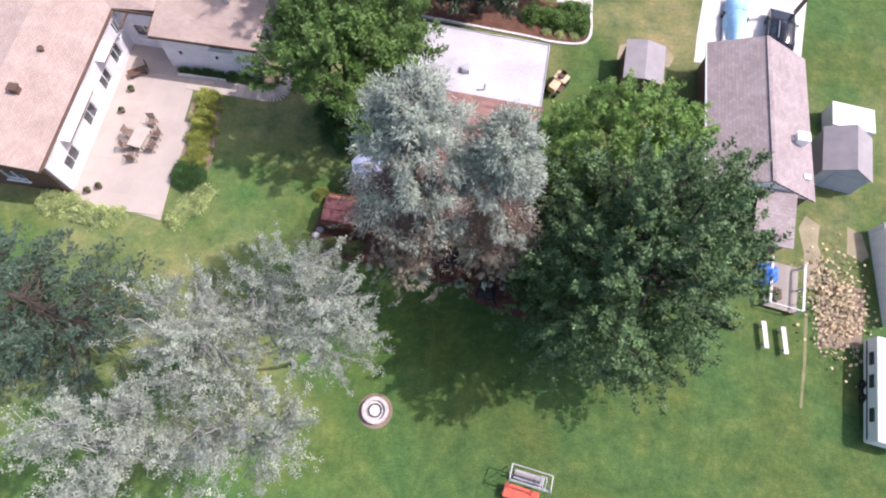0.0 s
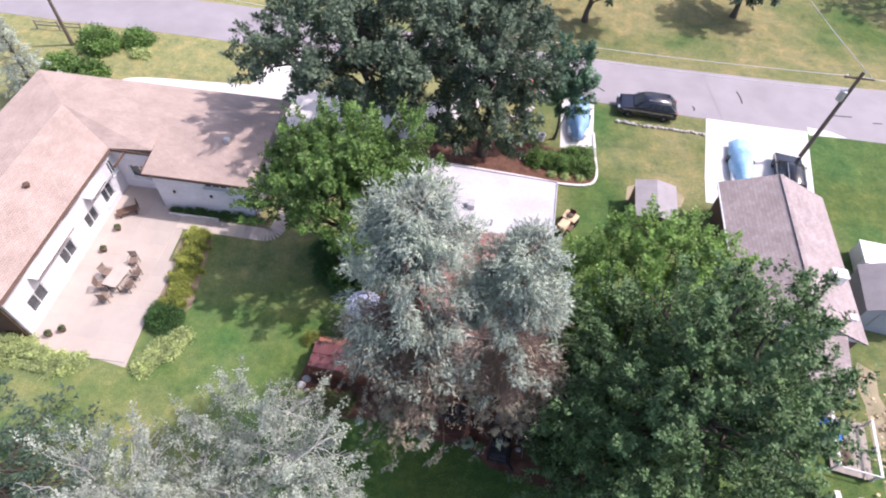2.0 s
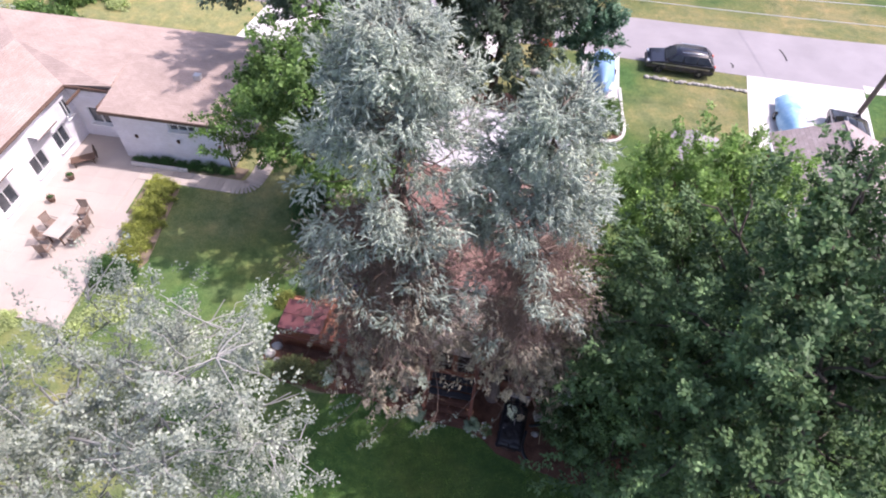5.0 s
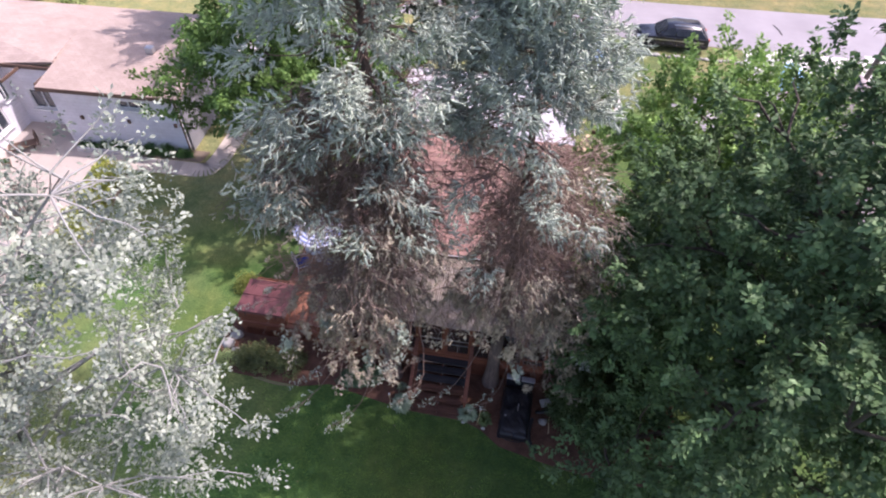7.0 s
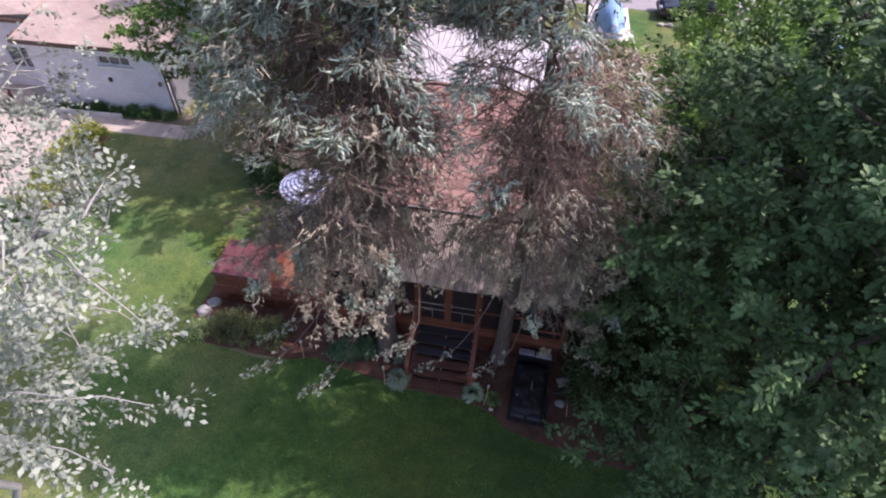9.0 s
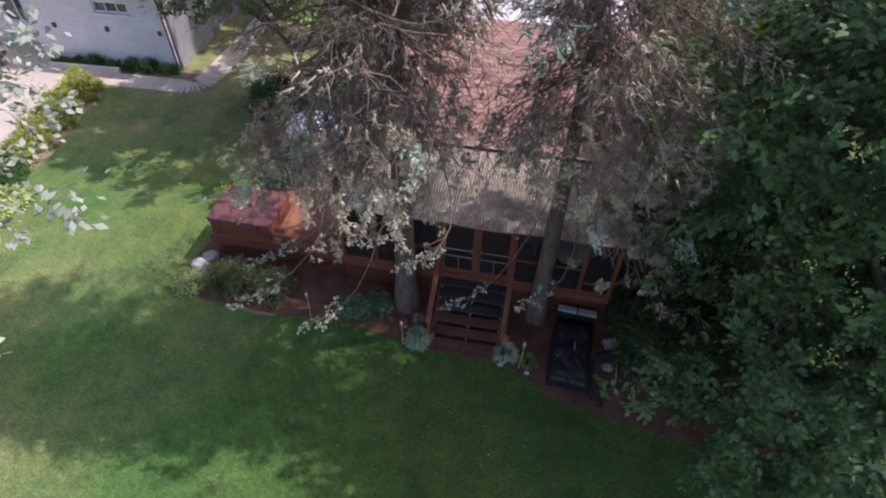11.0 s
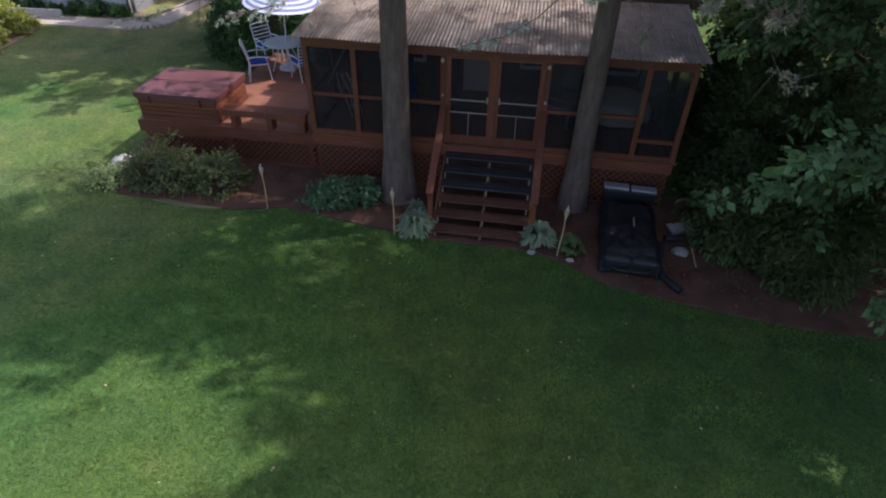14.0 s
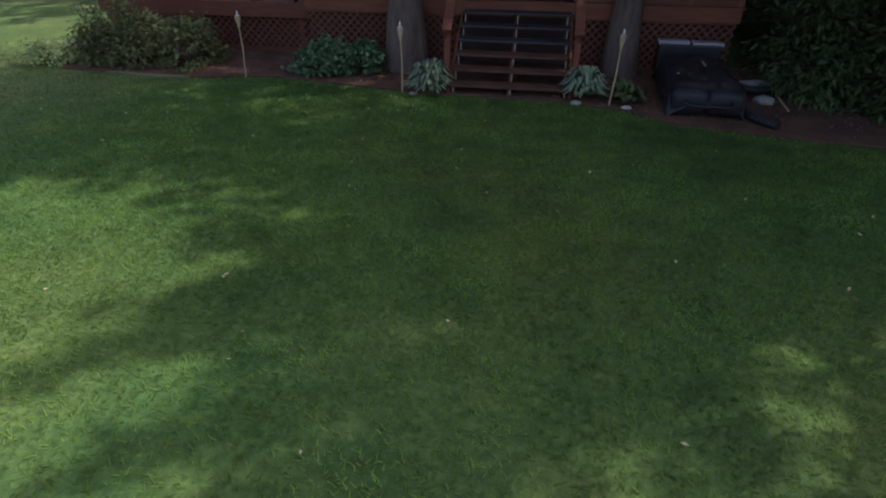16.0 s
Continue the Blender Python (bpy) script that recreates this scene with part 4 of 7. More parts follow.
window(houseA, mR, 0.7, 2.2, 1.0, 2.2)
bm, mW = wall_with_holes((-20.8, 26.6), (-14.4, 26.6), 0, 3.45, 0.24, [(3.4, 5.0, 2.45, 2.95)])
part("wall", uv_box(finish(bm, M_WHITE, "wall")), None, houseA)
window(houseA, mW, 3.4, 5.0, 2.45, 2.95, bars=2)
for x, y0, y1 in ((-14.4, 26.75, 34.2), (-20.8, 26.75, 28.0)):
    bm, m2 = wall_with_holes((x, y0), (x, y1), 0, 3.45, 0.24, [])
    # East wall coloured grey, the western one white.
    part("wall", uv_box(finish(bm, M_WHITE if x < -15 else M_GREYWALL, "wall")), None, houseA)
bm, m2 = wall_with_holes((-32.2, 34.2), (-14.5, 34.2), 0, 3.5, 0.24, [(4, 6, 0.9, 2.1), (10, 12, 0.9, 2.1)])
part("wall", uv_box(finish(bm, M_WHITE, "wall")), None, houseA)


def roof_plane(parent, quad, thick, material, label=""):
    """One roof plane through four corners, with its own thickness; its own axes run along eave and slope."""
    q = [Vector(p) for p in quad]
    x = (q[1] - q[0]).normalized()
    z = x.cross(q[3] - q[0]).normalized()
    if z.z < 0:
        z = -z
    y = z.cross(x)
    m = Matrix((x, y, z)).transposed().to_4x4()
    m.translation = q[0]
    bm = bmesh.new()
    f = bm.faces.new([bm.verts.new(m.inverted() @ p) for p in q])
    r = bmesh.ops.extrude_face_region(bm, geom=[f])
    bmesh.ops.translate(bm, verts=[v for v in r["geom"] if isinstance(v, bmesh.types.BMVert)], vec=(0, 0, -thick))
    return part("roof", bm, material, parent, label, at=m)


# low roofs: the long wing runs with y, the cross wing with x
RZ, WX = 4.35, -20.95
roof_plane(houseA, [(-23.9, 27.75, 3.7), (-23.9, 15.3, 3.7), (-28.3, 15.3, RZ), (-28.3, 30.6, RZ)], 0.14, M_ROOFA)
roof_plane(houseA, [(-32.6, 15.3, 3.7), (-32.6, 34.6, 3.7), (-28.3, 30.6, RZ), (-28.3, 15.3, RZ)], 0.14, M_ROOFA)
roof_plane(houseA, [(WX, 27.75, 3.99), (-23.9, 27.75, 3.7), (-28.3, 30.6, RZ), (WX, 30.6, RZ)], 0.14, M_ROOFA)
roof_plane(houseA, [(WX, 26.0, 3.64), (-13.75, 26.0, 3.64), (-13.75, 30.6, RZ), (WX, 30.6, RZ)], 0.14, M_ROOFA)
roof_plane(houseA, [(-13.75, 34.6, 3.7), (-32.6, 34.6, 3.7), (-28.3, 30.6, RZ), (-13.75, 30.6, RZ)], 0.14, M_ROOFA)
part("fascia", boxes(((-23.87, 21.5, 3.6), (0.05, 12.4, 0.2))), M_BROWNW, houseA, "dark brown fascia board")
part("fascia", boxes(((-17.35, 25.97, 3.54), (7.2, 0.05, 0.2))), M_BROWNW, houseA, "dark brown fascia board")
part("soffit", boxes(((-24.05, 21.5, 3.52), (0.34, 12.4, 0.03))), M_WHITEP, houseA)
part("soffit", boxes(((-17.3, 26.22, 3.46), (6.9, 0.5, 0.03))), M_WHITEP, houseA)
part("gutter", tubes_bm([(-23.8, 15.4, 3.62), (-23.8, 27.6, 3.62)], 0.06, 8), M_BROWNW, houseA)
part("downspout", tubes_bm([(-14.3, 26.35, 3.45), (-14.3, 26.4, 2.9), (-14.3, 26.4, 0.15)], 0.045, 8), M_BROWNW, houseA)
part("pergola_beam", boxes(((-22.4, 27.7, 3.62), (2.9, 0.12, 0.18))), M_BROWNW, houseA)
part("pergola_beam", boxes(((-21.05, 26.95, 3.6), (0.12, 1.5, 0.18))), M_BROWNW, houseA)
part("pergola_beam", boxes(((-22.9, 27.0, 3.56), (0.1, 1.4, 0.14))), M_BROWNW, houseA)
for x, y in ((-26.6, 23.4),):
    part("roof_vent", lathe(bmesh.new(), [(0.14, -0.2), (0.14, 0.16), (0.2, 0.17), (0.19, 0.26), (0.05, 0.3)], 14), M_BROWNW, houseA, at=Matrix.Translation((x, y, 4.1)))
part("chimney_flue", boxes(((0, 0, 0.1), (0.5, 0.45, 0.6)), ((0, 0, 0.42), (0.6, 0.55, 0.06)), bevel=0.015), M_BROWNW, houseA, at=Matrix.Translation((-26.9, 20.2, 4.15)))
part("roof_vent", boxes(((0, 0, 0.1), (0.4, 0.35, 0.3)), bevel=0.03), M_GALV, houseA, at=Matrix.Translation((-16.4, 29.2, 4.2)))
for x in (-19.6, -17.1, -14.65):
    part("wall_light", boxes(((0, 0, 0), (0.14, 0.1, 0.2)), ((0, -0.06, 0.08), (0.1, 0.08, 0.05)), bevel=0.015), M_BROWNW, houseA, at=Matrix.Translation((x, 26.42, 1.75)))

# ---- grey-roofed house ----
houseB = thing("grey_roof_house", Matrix(), "narrow grey-shingled house with a rear lean-to", "house")
yaw = radians(-2.5)
mB = Matrix.Translation((20.1, 32.5, 0)) @ Matrix.Rotation(yaw, 4, "Z")
houseB.matrix_world = mB
hw, Lb = 3.5, 11.2
roof_plane(houseB, [(-hw, 0.25, 2.62), (-hw, -Lb, 2.62), (0, -Lb, 4.15), (0, 0.25, 4.15)], 0.12, M_ROOFB)
roof_plane(houseB, [(hw, -Lb, 2.62), (hw, 0.25, 2.62), (0, 0.25, 4.15), (0, -Lb, 4.15)], 0.12, M_ROOFB)
roof_plane(houseB, [(-0.5, -14.7, 2.5), (2.0, -14.7, 2.5), (2.0, -Lb - 0.02, 3.2), (-0.5, -Lb - 0.02, 3.2)], 0.1, M_ROOFB)
part("wall", boxes(((0, -5.5, 1.3), (6.1, 11.0, 2.6))), M_BROWNW, houseB, "brown clad wall")
part("wall", boxes(((0.75, -12.7, 1.2), (2.2, 3.2, 2.4))), M_BROWNW, houseB, "brown clad lean-to wall")
part("ridge_cap", boxes(((0, -5.5, 4.17), (0.26, 11.4, 0.05)), bevel=0.01), M_ROOFB, houseB)
for y in (0.02, -11.0):
    bm = bmesh.new()
    bm.faces.new([bm.verts.new(p) for p in ((-2.95, y, 2.6), (2.95, y, 2.6), (0, y, 4.0))])
    r = bmesh.ops.extrude_face_region(bm, geom=bm.faces[:])
    bmesh.ops.translate(bm, verts=[v for v in r["geom"] if isinstance(v, bmesh.types.BMVert)], vec=(0, -0.1, 0))
    part("gable", bm, M_WHITEP, houseB)
part("garage_door", boxes(((0.2, 0.04, 1.1), (4.4, 0.06, 2.2)), *[((0.2, 0.08, 0.3 + k * 0.53), (4.3, 0.02, 0.46)) for k in range(4)], bevel=0.01), M_WHITEP, houseB)
ch = part("chimney_box", boxes(((0, 0, 0), (0.75, 0.6, 0.8)), ((0, 0, 0.44), (0.85, 0.7, 0.08)), bevel=0.02), M_WHITEP, houseB, "white chimney box", at=Matrix.Translation((2.3, -7.2, 3.3)))
part("flue", boxes(((-0.5, -0.1, 0), (0.3, 0.3, 0.35)), bevel=0.02), M_GALV, ch)
part("roof_vent", boxes(((0, 0, 0), (0.45, 0.4, 0.3)), bevel=0.04), M_WHITEP, houseB, at=Matrix.Translation((2.8, -9.7, 2.95)))
part("downspout", tubes_bm([(-3.3, 0.1, 2.5), (-3.0, 0.1, 2.3), (-3.0, 0.1, 0.1)], 0.05, 6), M_WHITEP, houseB)
part("gutter", tubes_bm([(-3.53, 0.2, 2.55), (-3.53, -11.1, 2.55)], 0.07, 8), M_WHITEP, houseB)

# ---- cabin with screened porch and deck; its own axes: u along the front, v to the back ----
MC = Matrix.Translation((0.28, 15.0, 0)) @ Matrix.Rotation(radians(-2.8), 4, "Z")
DZ = 1.12


def on_cabin(x, y, z, rz=0.0):
    return MC @ Matrix.Translation((x, y, z)) @ Matrix.Rotation(radians(rz), 4, "Z")


cabin = thing("cabin", MC, "small brown-shingled cabin with a white rear roof", "house")
part("wall", boxes(((0.13, 3.15, 1.75), (7.5, 0.2, 3.5))), M_INWALL, cabin, "dark brown rear wall of the porch")
part("wall", boxes(((-3.52, 8.7, 1.75), (0.2, 10.9, 3.5)), ((3.78, 8.7, 1.75), (0.2, 10.9, 3.5)), ((0.13, 14.1, 1.75), (7.1, 0.2, 3.5))), M_BROWNW, cabin)
for x, w in ((-2.4, 1.1), (0.95, 0.9), (2.6, 1.2)):
    wn_ = new("window")
    wn_.parent = cabin
    wn_.matrix_basis = Matrix.Translation((x, 3.02, 2.35))
    part("window_frame", boxes(((0, 0, 0.55), (w, 0.08, 0.08)), ((0, 0, -0.55), (w, 0.08, 0.08)), ((-w / 2, 0, 0), (0.08, 0.08, 1.18)), ((w / 2, 0, 0), (0.08, 0.08, 1.18))), M_WHITEP, wn_)
    part("pane", boxes(((0, 0.02, 0), (w - 0.1, 0.012, 1.05))), M_PANE, wn_)
dd = part("door", boxes(((-0.45, 3.02, DZ + 1.02), (0.88, 0.06, 2.03)), bevel=0.01), M_WHITEP, cabin, "pale inner door")
part("pane", boxes(((-0.45, 2.98, DZ + 1.35), (0.55, 0.02, 1.0))), M_PANE, dd)
part("door_handle", boxes(((-0.12, 2.96, DZ + 1.0), (0.04, 0.07, 0.04)), bevel=0.01), M_CHROME, dd)
# brown front slope under the shingles, and the flat white rear roof
EV, EZ, RV, RZ2 = 2.8, 3.56, 9.4, 4.28
roof_plane(cabin, [(-4.0, EV, EZ), (4.2, EV, EZ), (4.2, RV, RZ2), (-4.0, RV, RZ2)], 0.1, M_SHINGLE, "roof boarding under the brown shingles")
part("roof", boxes(((0.1, 11.9, 4.2), (8.2, 5.0, 0.16)), bevel=0.01), M_ROOFW, cabin, "flat white membrane roof")
part("roof_edge", boxes(((0.1, 14.41, 4.24), (8.2, 0.05, 0.22))), M_ROOFW, cabin)
part("roof_edge", boxes(((4.21, 11.9, 4.24), (0.05, 5.0, 0.22))), M_ROOFW, cabin)
part("fascia", boxes(((0.1, EV - 0.02, EZ - 0.1), (8.2, 0.05, 0.18))), M_BROWNW, cabin)
part("drip_edge", boxes(((0.1, EV - 0.03, EZ + 0.012), (8.2, 0.06, 0.02))), M_GALV, cabin)
part("roof_vent", boxes(((0, 0, 0.2), (0.5, 0.5, 0.4)), bevel=0.03), M_GALV, cabin, at=Matrix.Translation((-0.9, 11.2, 4.26)))
part("vent_pipe", lathe(bmesh.new(), [(0.06, 0), (0.06, 0.5), (0.1, 0.52), (0.1, 0.6)], 12), M_GALV, cabin, at=Matrix.Translation((0.5, 10.0, 4.27)))

# porch
porch = thing("screened_porch", MC, "stained cedar screened porch with a litter-strewn corrugated roof", "porch")
PW, PF = 3.75, 0.1
floor_b = finish(boxes(((0, 1.55, 0), (0.135, 2.95, 0.035)), bevel=0.004), M_DECK, "floorboard")
for i in range(54):
    part("floorboard", floor_b, None, porch, at=Matrix.Translation((-PW + 0.07 + i * 0.14, 0, DZ - 0.02)))
# corrugated roof: waves along u, sloping from the back to the front
bm = bmesh.new()
n = 7.75 / 0.076
N_W = int(n) * 4
rows = []
for r_, (v, z) in enumerate(((-0.16, 3.20), (0.9, 3.29), (2.0, 3.385), (3.05, 3.475))):
    rows.append([bm.verts.new((-3.86 + 7.72 * i / N_W, v + 0.03 * math.sin(i * 0.05 + r_), z + 0.015 * math.cos(i * math.pi / 2) + 0.012 * math.sin(i * 0.021 + r_ * 2))) for i in range(N_W + 1)])
for a, b in zip(rows, rows[1:]):
    for i in range(N_W):
        bm.faces.new((a[i], a[i + 1], b[i + 1], b[i]))
bmesh.ops.solidify(bm, geom=bm.faces[:], thickness=0.006)
part("corrugated_roof", bm, M_CORR, porch, "weathered corrugated roofing sheet")
part("eave_beam", boxes(((0, PF, 3.06), (7.5, 0.09, 0.19)), bevel=0.008), M_CEDAR, porch)
part("ledger", boxes(((0, 3.0, 3.38), (7.5, 0.06, 0.12))), M_CEDAR, porch)
raf = finish(boxes(((0, 1.5, 3.26), (0.05, 2.9, 0.10))), M_CEDAR, "rafter")
for i in range(9):
    o = part("rafter", raf, None, porch, at=Matrix.Translation((-3.7 + i * 0.925, 0, 0)))
    o.matrix_basis = Matrix.Translation((-3.7 + i * 0.925, 1.5, 3.265)) @ Matrix.Rotation(math.atan(0.0857), 4, "X") @ Matrix.Translation((0, -1.5, -3.26))
posts = (-3.7, -2.72, -1.75, -0.93, 1.08, 1.95, 2.9, 3.7)
post = finish(boxes(((0, 0, 0), (0.1, 0.1, 1.86)), bevel=0.006), M_CEDARV, "post")
for x in posts:
    part("post", post, None, porch, at=Matrix.Translation((x, PF, DZ + 0.94)))
for v in (1.5, 2.95):
    for x in (-3.7, 3.7):
        part("post", post, None, porch, at=Matrix.Translation((x, v, DZ + 0.94)))
rail_pairs = [(-3.7, -2.72), (-2.72, -1.75), (-1.75, -0.93), (1.08, 1.95), (1.95, 2.9), (2.9, 3.7)]
for a, b in rail_pairs:
    L = b - a - 0.1
    part("mid_rail", boxes((((a + b) / 2, PF, DZ + 0.88 if a != 2.9 else DZ + 0.42), (L, 0.05, 0.07)), bevel=0.005), M_CEDAR, porch)
    part("sill_rail", boxes((((a + b) / 2, PF, DZ + 0.06), (L, 0.07, 0.1)), bevel=0.005), M_CEDAR, porch)
    part("screen", boxes((((a + b) / 2, PF + 0.03, DZ + 0.98), (L, 0.004, 1.78))), M_SCREEN, porch, "dark insect screen")
for x in (-3.7, 3.7):
    for v0, v1 in ((0.1, 1.5), (1.5, 2.95)):
        part("mid_rail", boxes(((x, (v0 + v1) / 2, DZ + 0.88), (0.05, v1 - v0 - 0.1, 0.07)), bevel=0.005), M_CEDAR, porch)
        part("sill_rail", boxes(((x, (v0 + v1) / 2, DZ + 0.06), (0.07, v1 - v0 - 0.1, 0.1)), bevel=0.005), M_CEDAR, porch)
        part("screen", boxes(((x, (v0 + v1) / 2, DZ + 0.98), (0.004, v1 - v0 - 0.1, 1.78))), M_SCREEN, porch)
part("rim_board", boxes(((0, PF - 0.03, DZ - 0.13), (7.5, 0.05, 0.24)), bevel=0.006), M_CEDAR, porch)
part("rim_board", boxes(((3.74, 1.55, DZ - 0.13), (0.05, 2.8, 0.24)), bevel=0.006), M_CEDAR, porch)
# double screen doors
for x0, sgn in ((-0.88, 1), (1.03, -1)):
    d = new("screen_door")
    d.parent = porch
    d.matrix_basis = Matrix.Translation((x0 + sgn * 0.475, PF - 0.02, DZ + 0.98))
    tagged(d, "cedar screen door with a pet guard")
    part("door_frame", boxes(((-0.42, 0, 0), (0.1, 0.045, 1.86)), ((0.42, 0, 0), (0.1, 0.045, 1.86)), ((0, 0, 0.88), (0.74, 0.045, 0.1)), ((0, 0, -0.84), (0.74, 0.045, 0.18)), bevel=0.005), M_CEDARV, d)
    part("push_bar", boxes(((0, -0.03, 0.02), (0.76, 0.02, 0.025)), ((0, -0.03, -0.24), (0.76, 0.02, 0.02)), ((0, -0.02, -0.5), (0.015, 0.015, 0.5))), M_WOODG, d)
    part("screen", boxes(((0, 0.01, 0), (0.74, 0.004, 1.66))), M_SCREEN, d)
    part("door_handle", boxes(((sgn * 0.36, -0.05, 0.05), (0.03, 0.05, 0.12)), bevel=0.006), M_CHROME, d)
part("astragal", boxes(((0.075, PF - 0.03, DZ + 0.98), (0.09, 0.06, 1.88)), bevel=0.005), M_CEDARV, porch)
for x in (-0.93, 1.08):
    part("porch_light", lathe(bmesh.new(), [(0.03, 0), (0.055, 0.03), (0.055, 0.1), (0.02, 0.14)], 12), M_BAMBOO, porch, "small pale lamp", at=Matrix.Translation((x, PF - 0.1, DZ + 1.74)) @ Matrix.Scale(0.6, 4))
    part("hook", lathe(bmesh.new(), [(0.015, 0), (0.04, 0.03), (0.04, 0.06), (0.01, 0.09)], 10), M_BAMBOO, porch, at=Matrix.Translation((x, PF - 0.08, DZ + 1.05)) @ Matrix.Scale(0.7, 4))

# lattice skirting
def lattice(u0, u1, v, z0, z1):
    th = thing("lattice_panel", on_cabin(0, 0, 0), "crossed cedar lattice skirting below the deck", "lattice", "deck skirting")
    h, wd = z1 - z0, 0.034
    s = 0.14
    k = -h
    lo, hi = u0, u1
    n = int((u1 - u0 + h) / s)
    for d, off in ((1, 0.0), (-1, 0.009)):
        for i in range(n + 1):
            a = u0 - h + i * s if d > 0 else u0 + i * s
            p, q = Vector((a, v + off, z0)), Vector((a + d * h, v + off, z1))
            t0, t1 = sorted(((u0 - a) / (d * h), (u1 - a) / (d * h)))
            t0, t1 = max(0, t0), min(1, t1)
            if t1 - t0 < 0.08:
                continue
            p, q = p.lerp(q, t0), p.lerp(q, t1)
            bm = bmesh.new()
            beam(bm, (0, 0, 0), q - p, 0.008, wd)
            part("slat", bm, M_CEDAR, th, at=Matrix.Translation(p))
    part("frame", boxes((((u0 + u1) / 2, v - 0.008, z1), (u1 - u0, 0.03, 0.06)), (((u0 + u1) / 2, v - 0.008, z0), (u1 - u0, 0.03, 0.05))), M_CEDAR, th)
    return th


lattice(-3.72, -0.95, 0.13, 0.06, 0.86)
lattice(1.1, 3.72, 0.13, 0.06, 0.86)
lattice(-7.9, -3.78, 0.42, 0.06, 0.78)
# Added boards, dark to stand in for the shade under porch and deck.
solid("skirt_shade", boxes(((0, 0.32, 0.5), (7.5, 0.03, 0.95)), ((-5.9, 0.62, 0.45), (4.1, 0.03, 0.85))), M_UNDERDECK, "boards added behind the lattice skirting, coloured dark as the shade below the deck", "backing", "structure", m=MC)

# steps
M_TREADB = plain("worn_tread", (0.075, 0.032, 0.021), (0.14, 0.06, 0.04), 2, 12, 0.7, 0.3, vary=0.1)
stairs = thing("porch_steps", MC, "six wide stained wooden porch steps with cedar handrails", "stairs")
SU, SW = 0.085, 1.83
for i in range(6):
    z, v = 0.163 * (i + 1), -1.72 + 0.3 * i
    # Upper three treads near-black, lower three brown.
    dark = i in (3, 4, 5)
    part("tread", boxes(((SU, v + 0.07, z - 0.02), (SW, 0.135, 0.04)), ((SU, v + 0.212, z - 0.02), (SW, 0.135, 0.04)), bevel=0.006), M_TREAD if dark else M_TREADB, stairs, "near-black tread" if dark else "")
    for x in (-0.86, 0.03, 0.86):
        part("bracket", boxes(((SU + x, v + 0.03, z - 0.11), (0.022, 0.02, 0.13))), M_WOODG, stairs, "pale metal bracket")
for x in (-SW / 2 - 0.02, 0.0, SW / 2 + 0.02):
    bm = bmesh.new()
    beam(bm, (SU + x, -1.7, -0.04), (SU + x, 0.05, DZ - 0.26), 0.04, 0.2)
    part("stringer", bm, M_CEDAR, stairs)
for sx in (-1, 1):
    x = SU + sx * (SW / 2 + 0.07)
    part("newel_post", boxes(((x, -1.5, 0.47), (0.09, 0.09, 0.98)), bevel=0.006), M_CEDARV, stairs)
    bm = bmesh.new()
    beam(bm, (x, -1.62, 0.93), (x, 0.02, 2.0), 0.14, 0.05, 0.008)
    beam(bm, (x + sx * 0.03, -1.58, 0.86), (x + sx * 0.03, 0.02, 1.9), 0.035, 0.14)
    part("handrail", bm, M_CEDAR, stairs)

# deck beside the porch, a step lower
DK = DZ - 0.18
deck = thing("side_deck", MC, "reddish stained board deck beside the porch", "deck")
db = finish(boxes(((0, 0, 0), (4.25, 0.135, 0.035)), bevel=0.004), M_DECK, "deck_board")
db2 = finish(boxes(((0, 0, 0), (2.95, 0.135, 0.035)), bevel=0.004), M_DECK, "deck_board")
for i in range(34):
    part("deck_board", db if i < 15 else db2, None, deck, at=Matrix.Translation((-5.9 if i < 15 else -5.25, 0.40 + i * 0.141, DK - 0.02)))
for c_, s_ in (((-5.9, 0.31, DK - 0.14), (4.28, 0.045, 0.26)), ((-8.04, 1.4, DK - 0.14), (0.045, 2.2, 0.26)), ((-6.74, 3.8, DK - 0.14), (0.045, 2.6, 0.26)), ((-7.4, 2.52, DK - 0.14), (1.3, 0.045, 0.26))):
    part("rim_board", boxes((c_, s_), bevel=0.006), M_CEDAR, deck)
for x, v in ((-7.95, 0.5), (-6.0, 0.5), (-4.0, 0.5), (-7.95, 2.4), (-6.65, 3.4), (-4.0, 3.4), (-6.65, 5.0), (-4.0, 5.0)):
    part("footing_post", boxes(((x, v, 0.41), (0.12, 0.12, 0.82)), bevel=0.006), M_CEDARV, deck)
bench = thing("deck_bench", MC, "low stained bench along the deck edge", "bench")
part("seat", boxes(((-4.95, 0.45, 1.35), (1.95, 0.34, 0.05)), ((-4.95, 0.29, 1.30), (1.95, 0.04, 0.13)), bevel=0.006), M_CEDAR, bench)
for x in (-5.7, -4.85, -4.1):
    part("leg", boxes(((x, 0.45, 1.13), (0.12, 0.24, 0.4)), bevel=0.005), M_CEDARV, bench)
# hot tub under its cover
tub = thing("hot_tub", on_cabin(-7.02, 1.3, 0), "wood-sided hot tub under a red-brown vinyl cover", "hot tub")
for k in range(7):
    z = 0.79 + k * 0.105
    part("side_board", boxes(((0, -0.91, z), (1.84, 0.03, 0.097)), bevel=0.006), M_CEDAR, tub)
    part("side_board", boxes(((0.92, -0.17, z), (0.03, 1.50, 0.097)), bevel=0.006), M_CEDAR, tub)
    part("side_board", boxes(((-0.92, -0.17, z), (0.03, 1.50, 0.097)), bevel=0.006), M_CEDAR, tub)
    part("side_board", boxes(((0, 0.57, z), (1.84, 0.03, 0.097)), bevel=0.006), M_CEDAR, tub)
part("shell", boxes(((0, -0.17, 1.1), (1.76, 1.42, 0.66))), M_BLACKP, tub)
bm = bmesh.new()
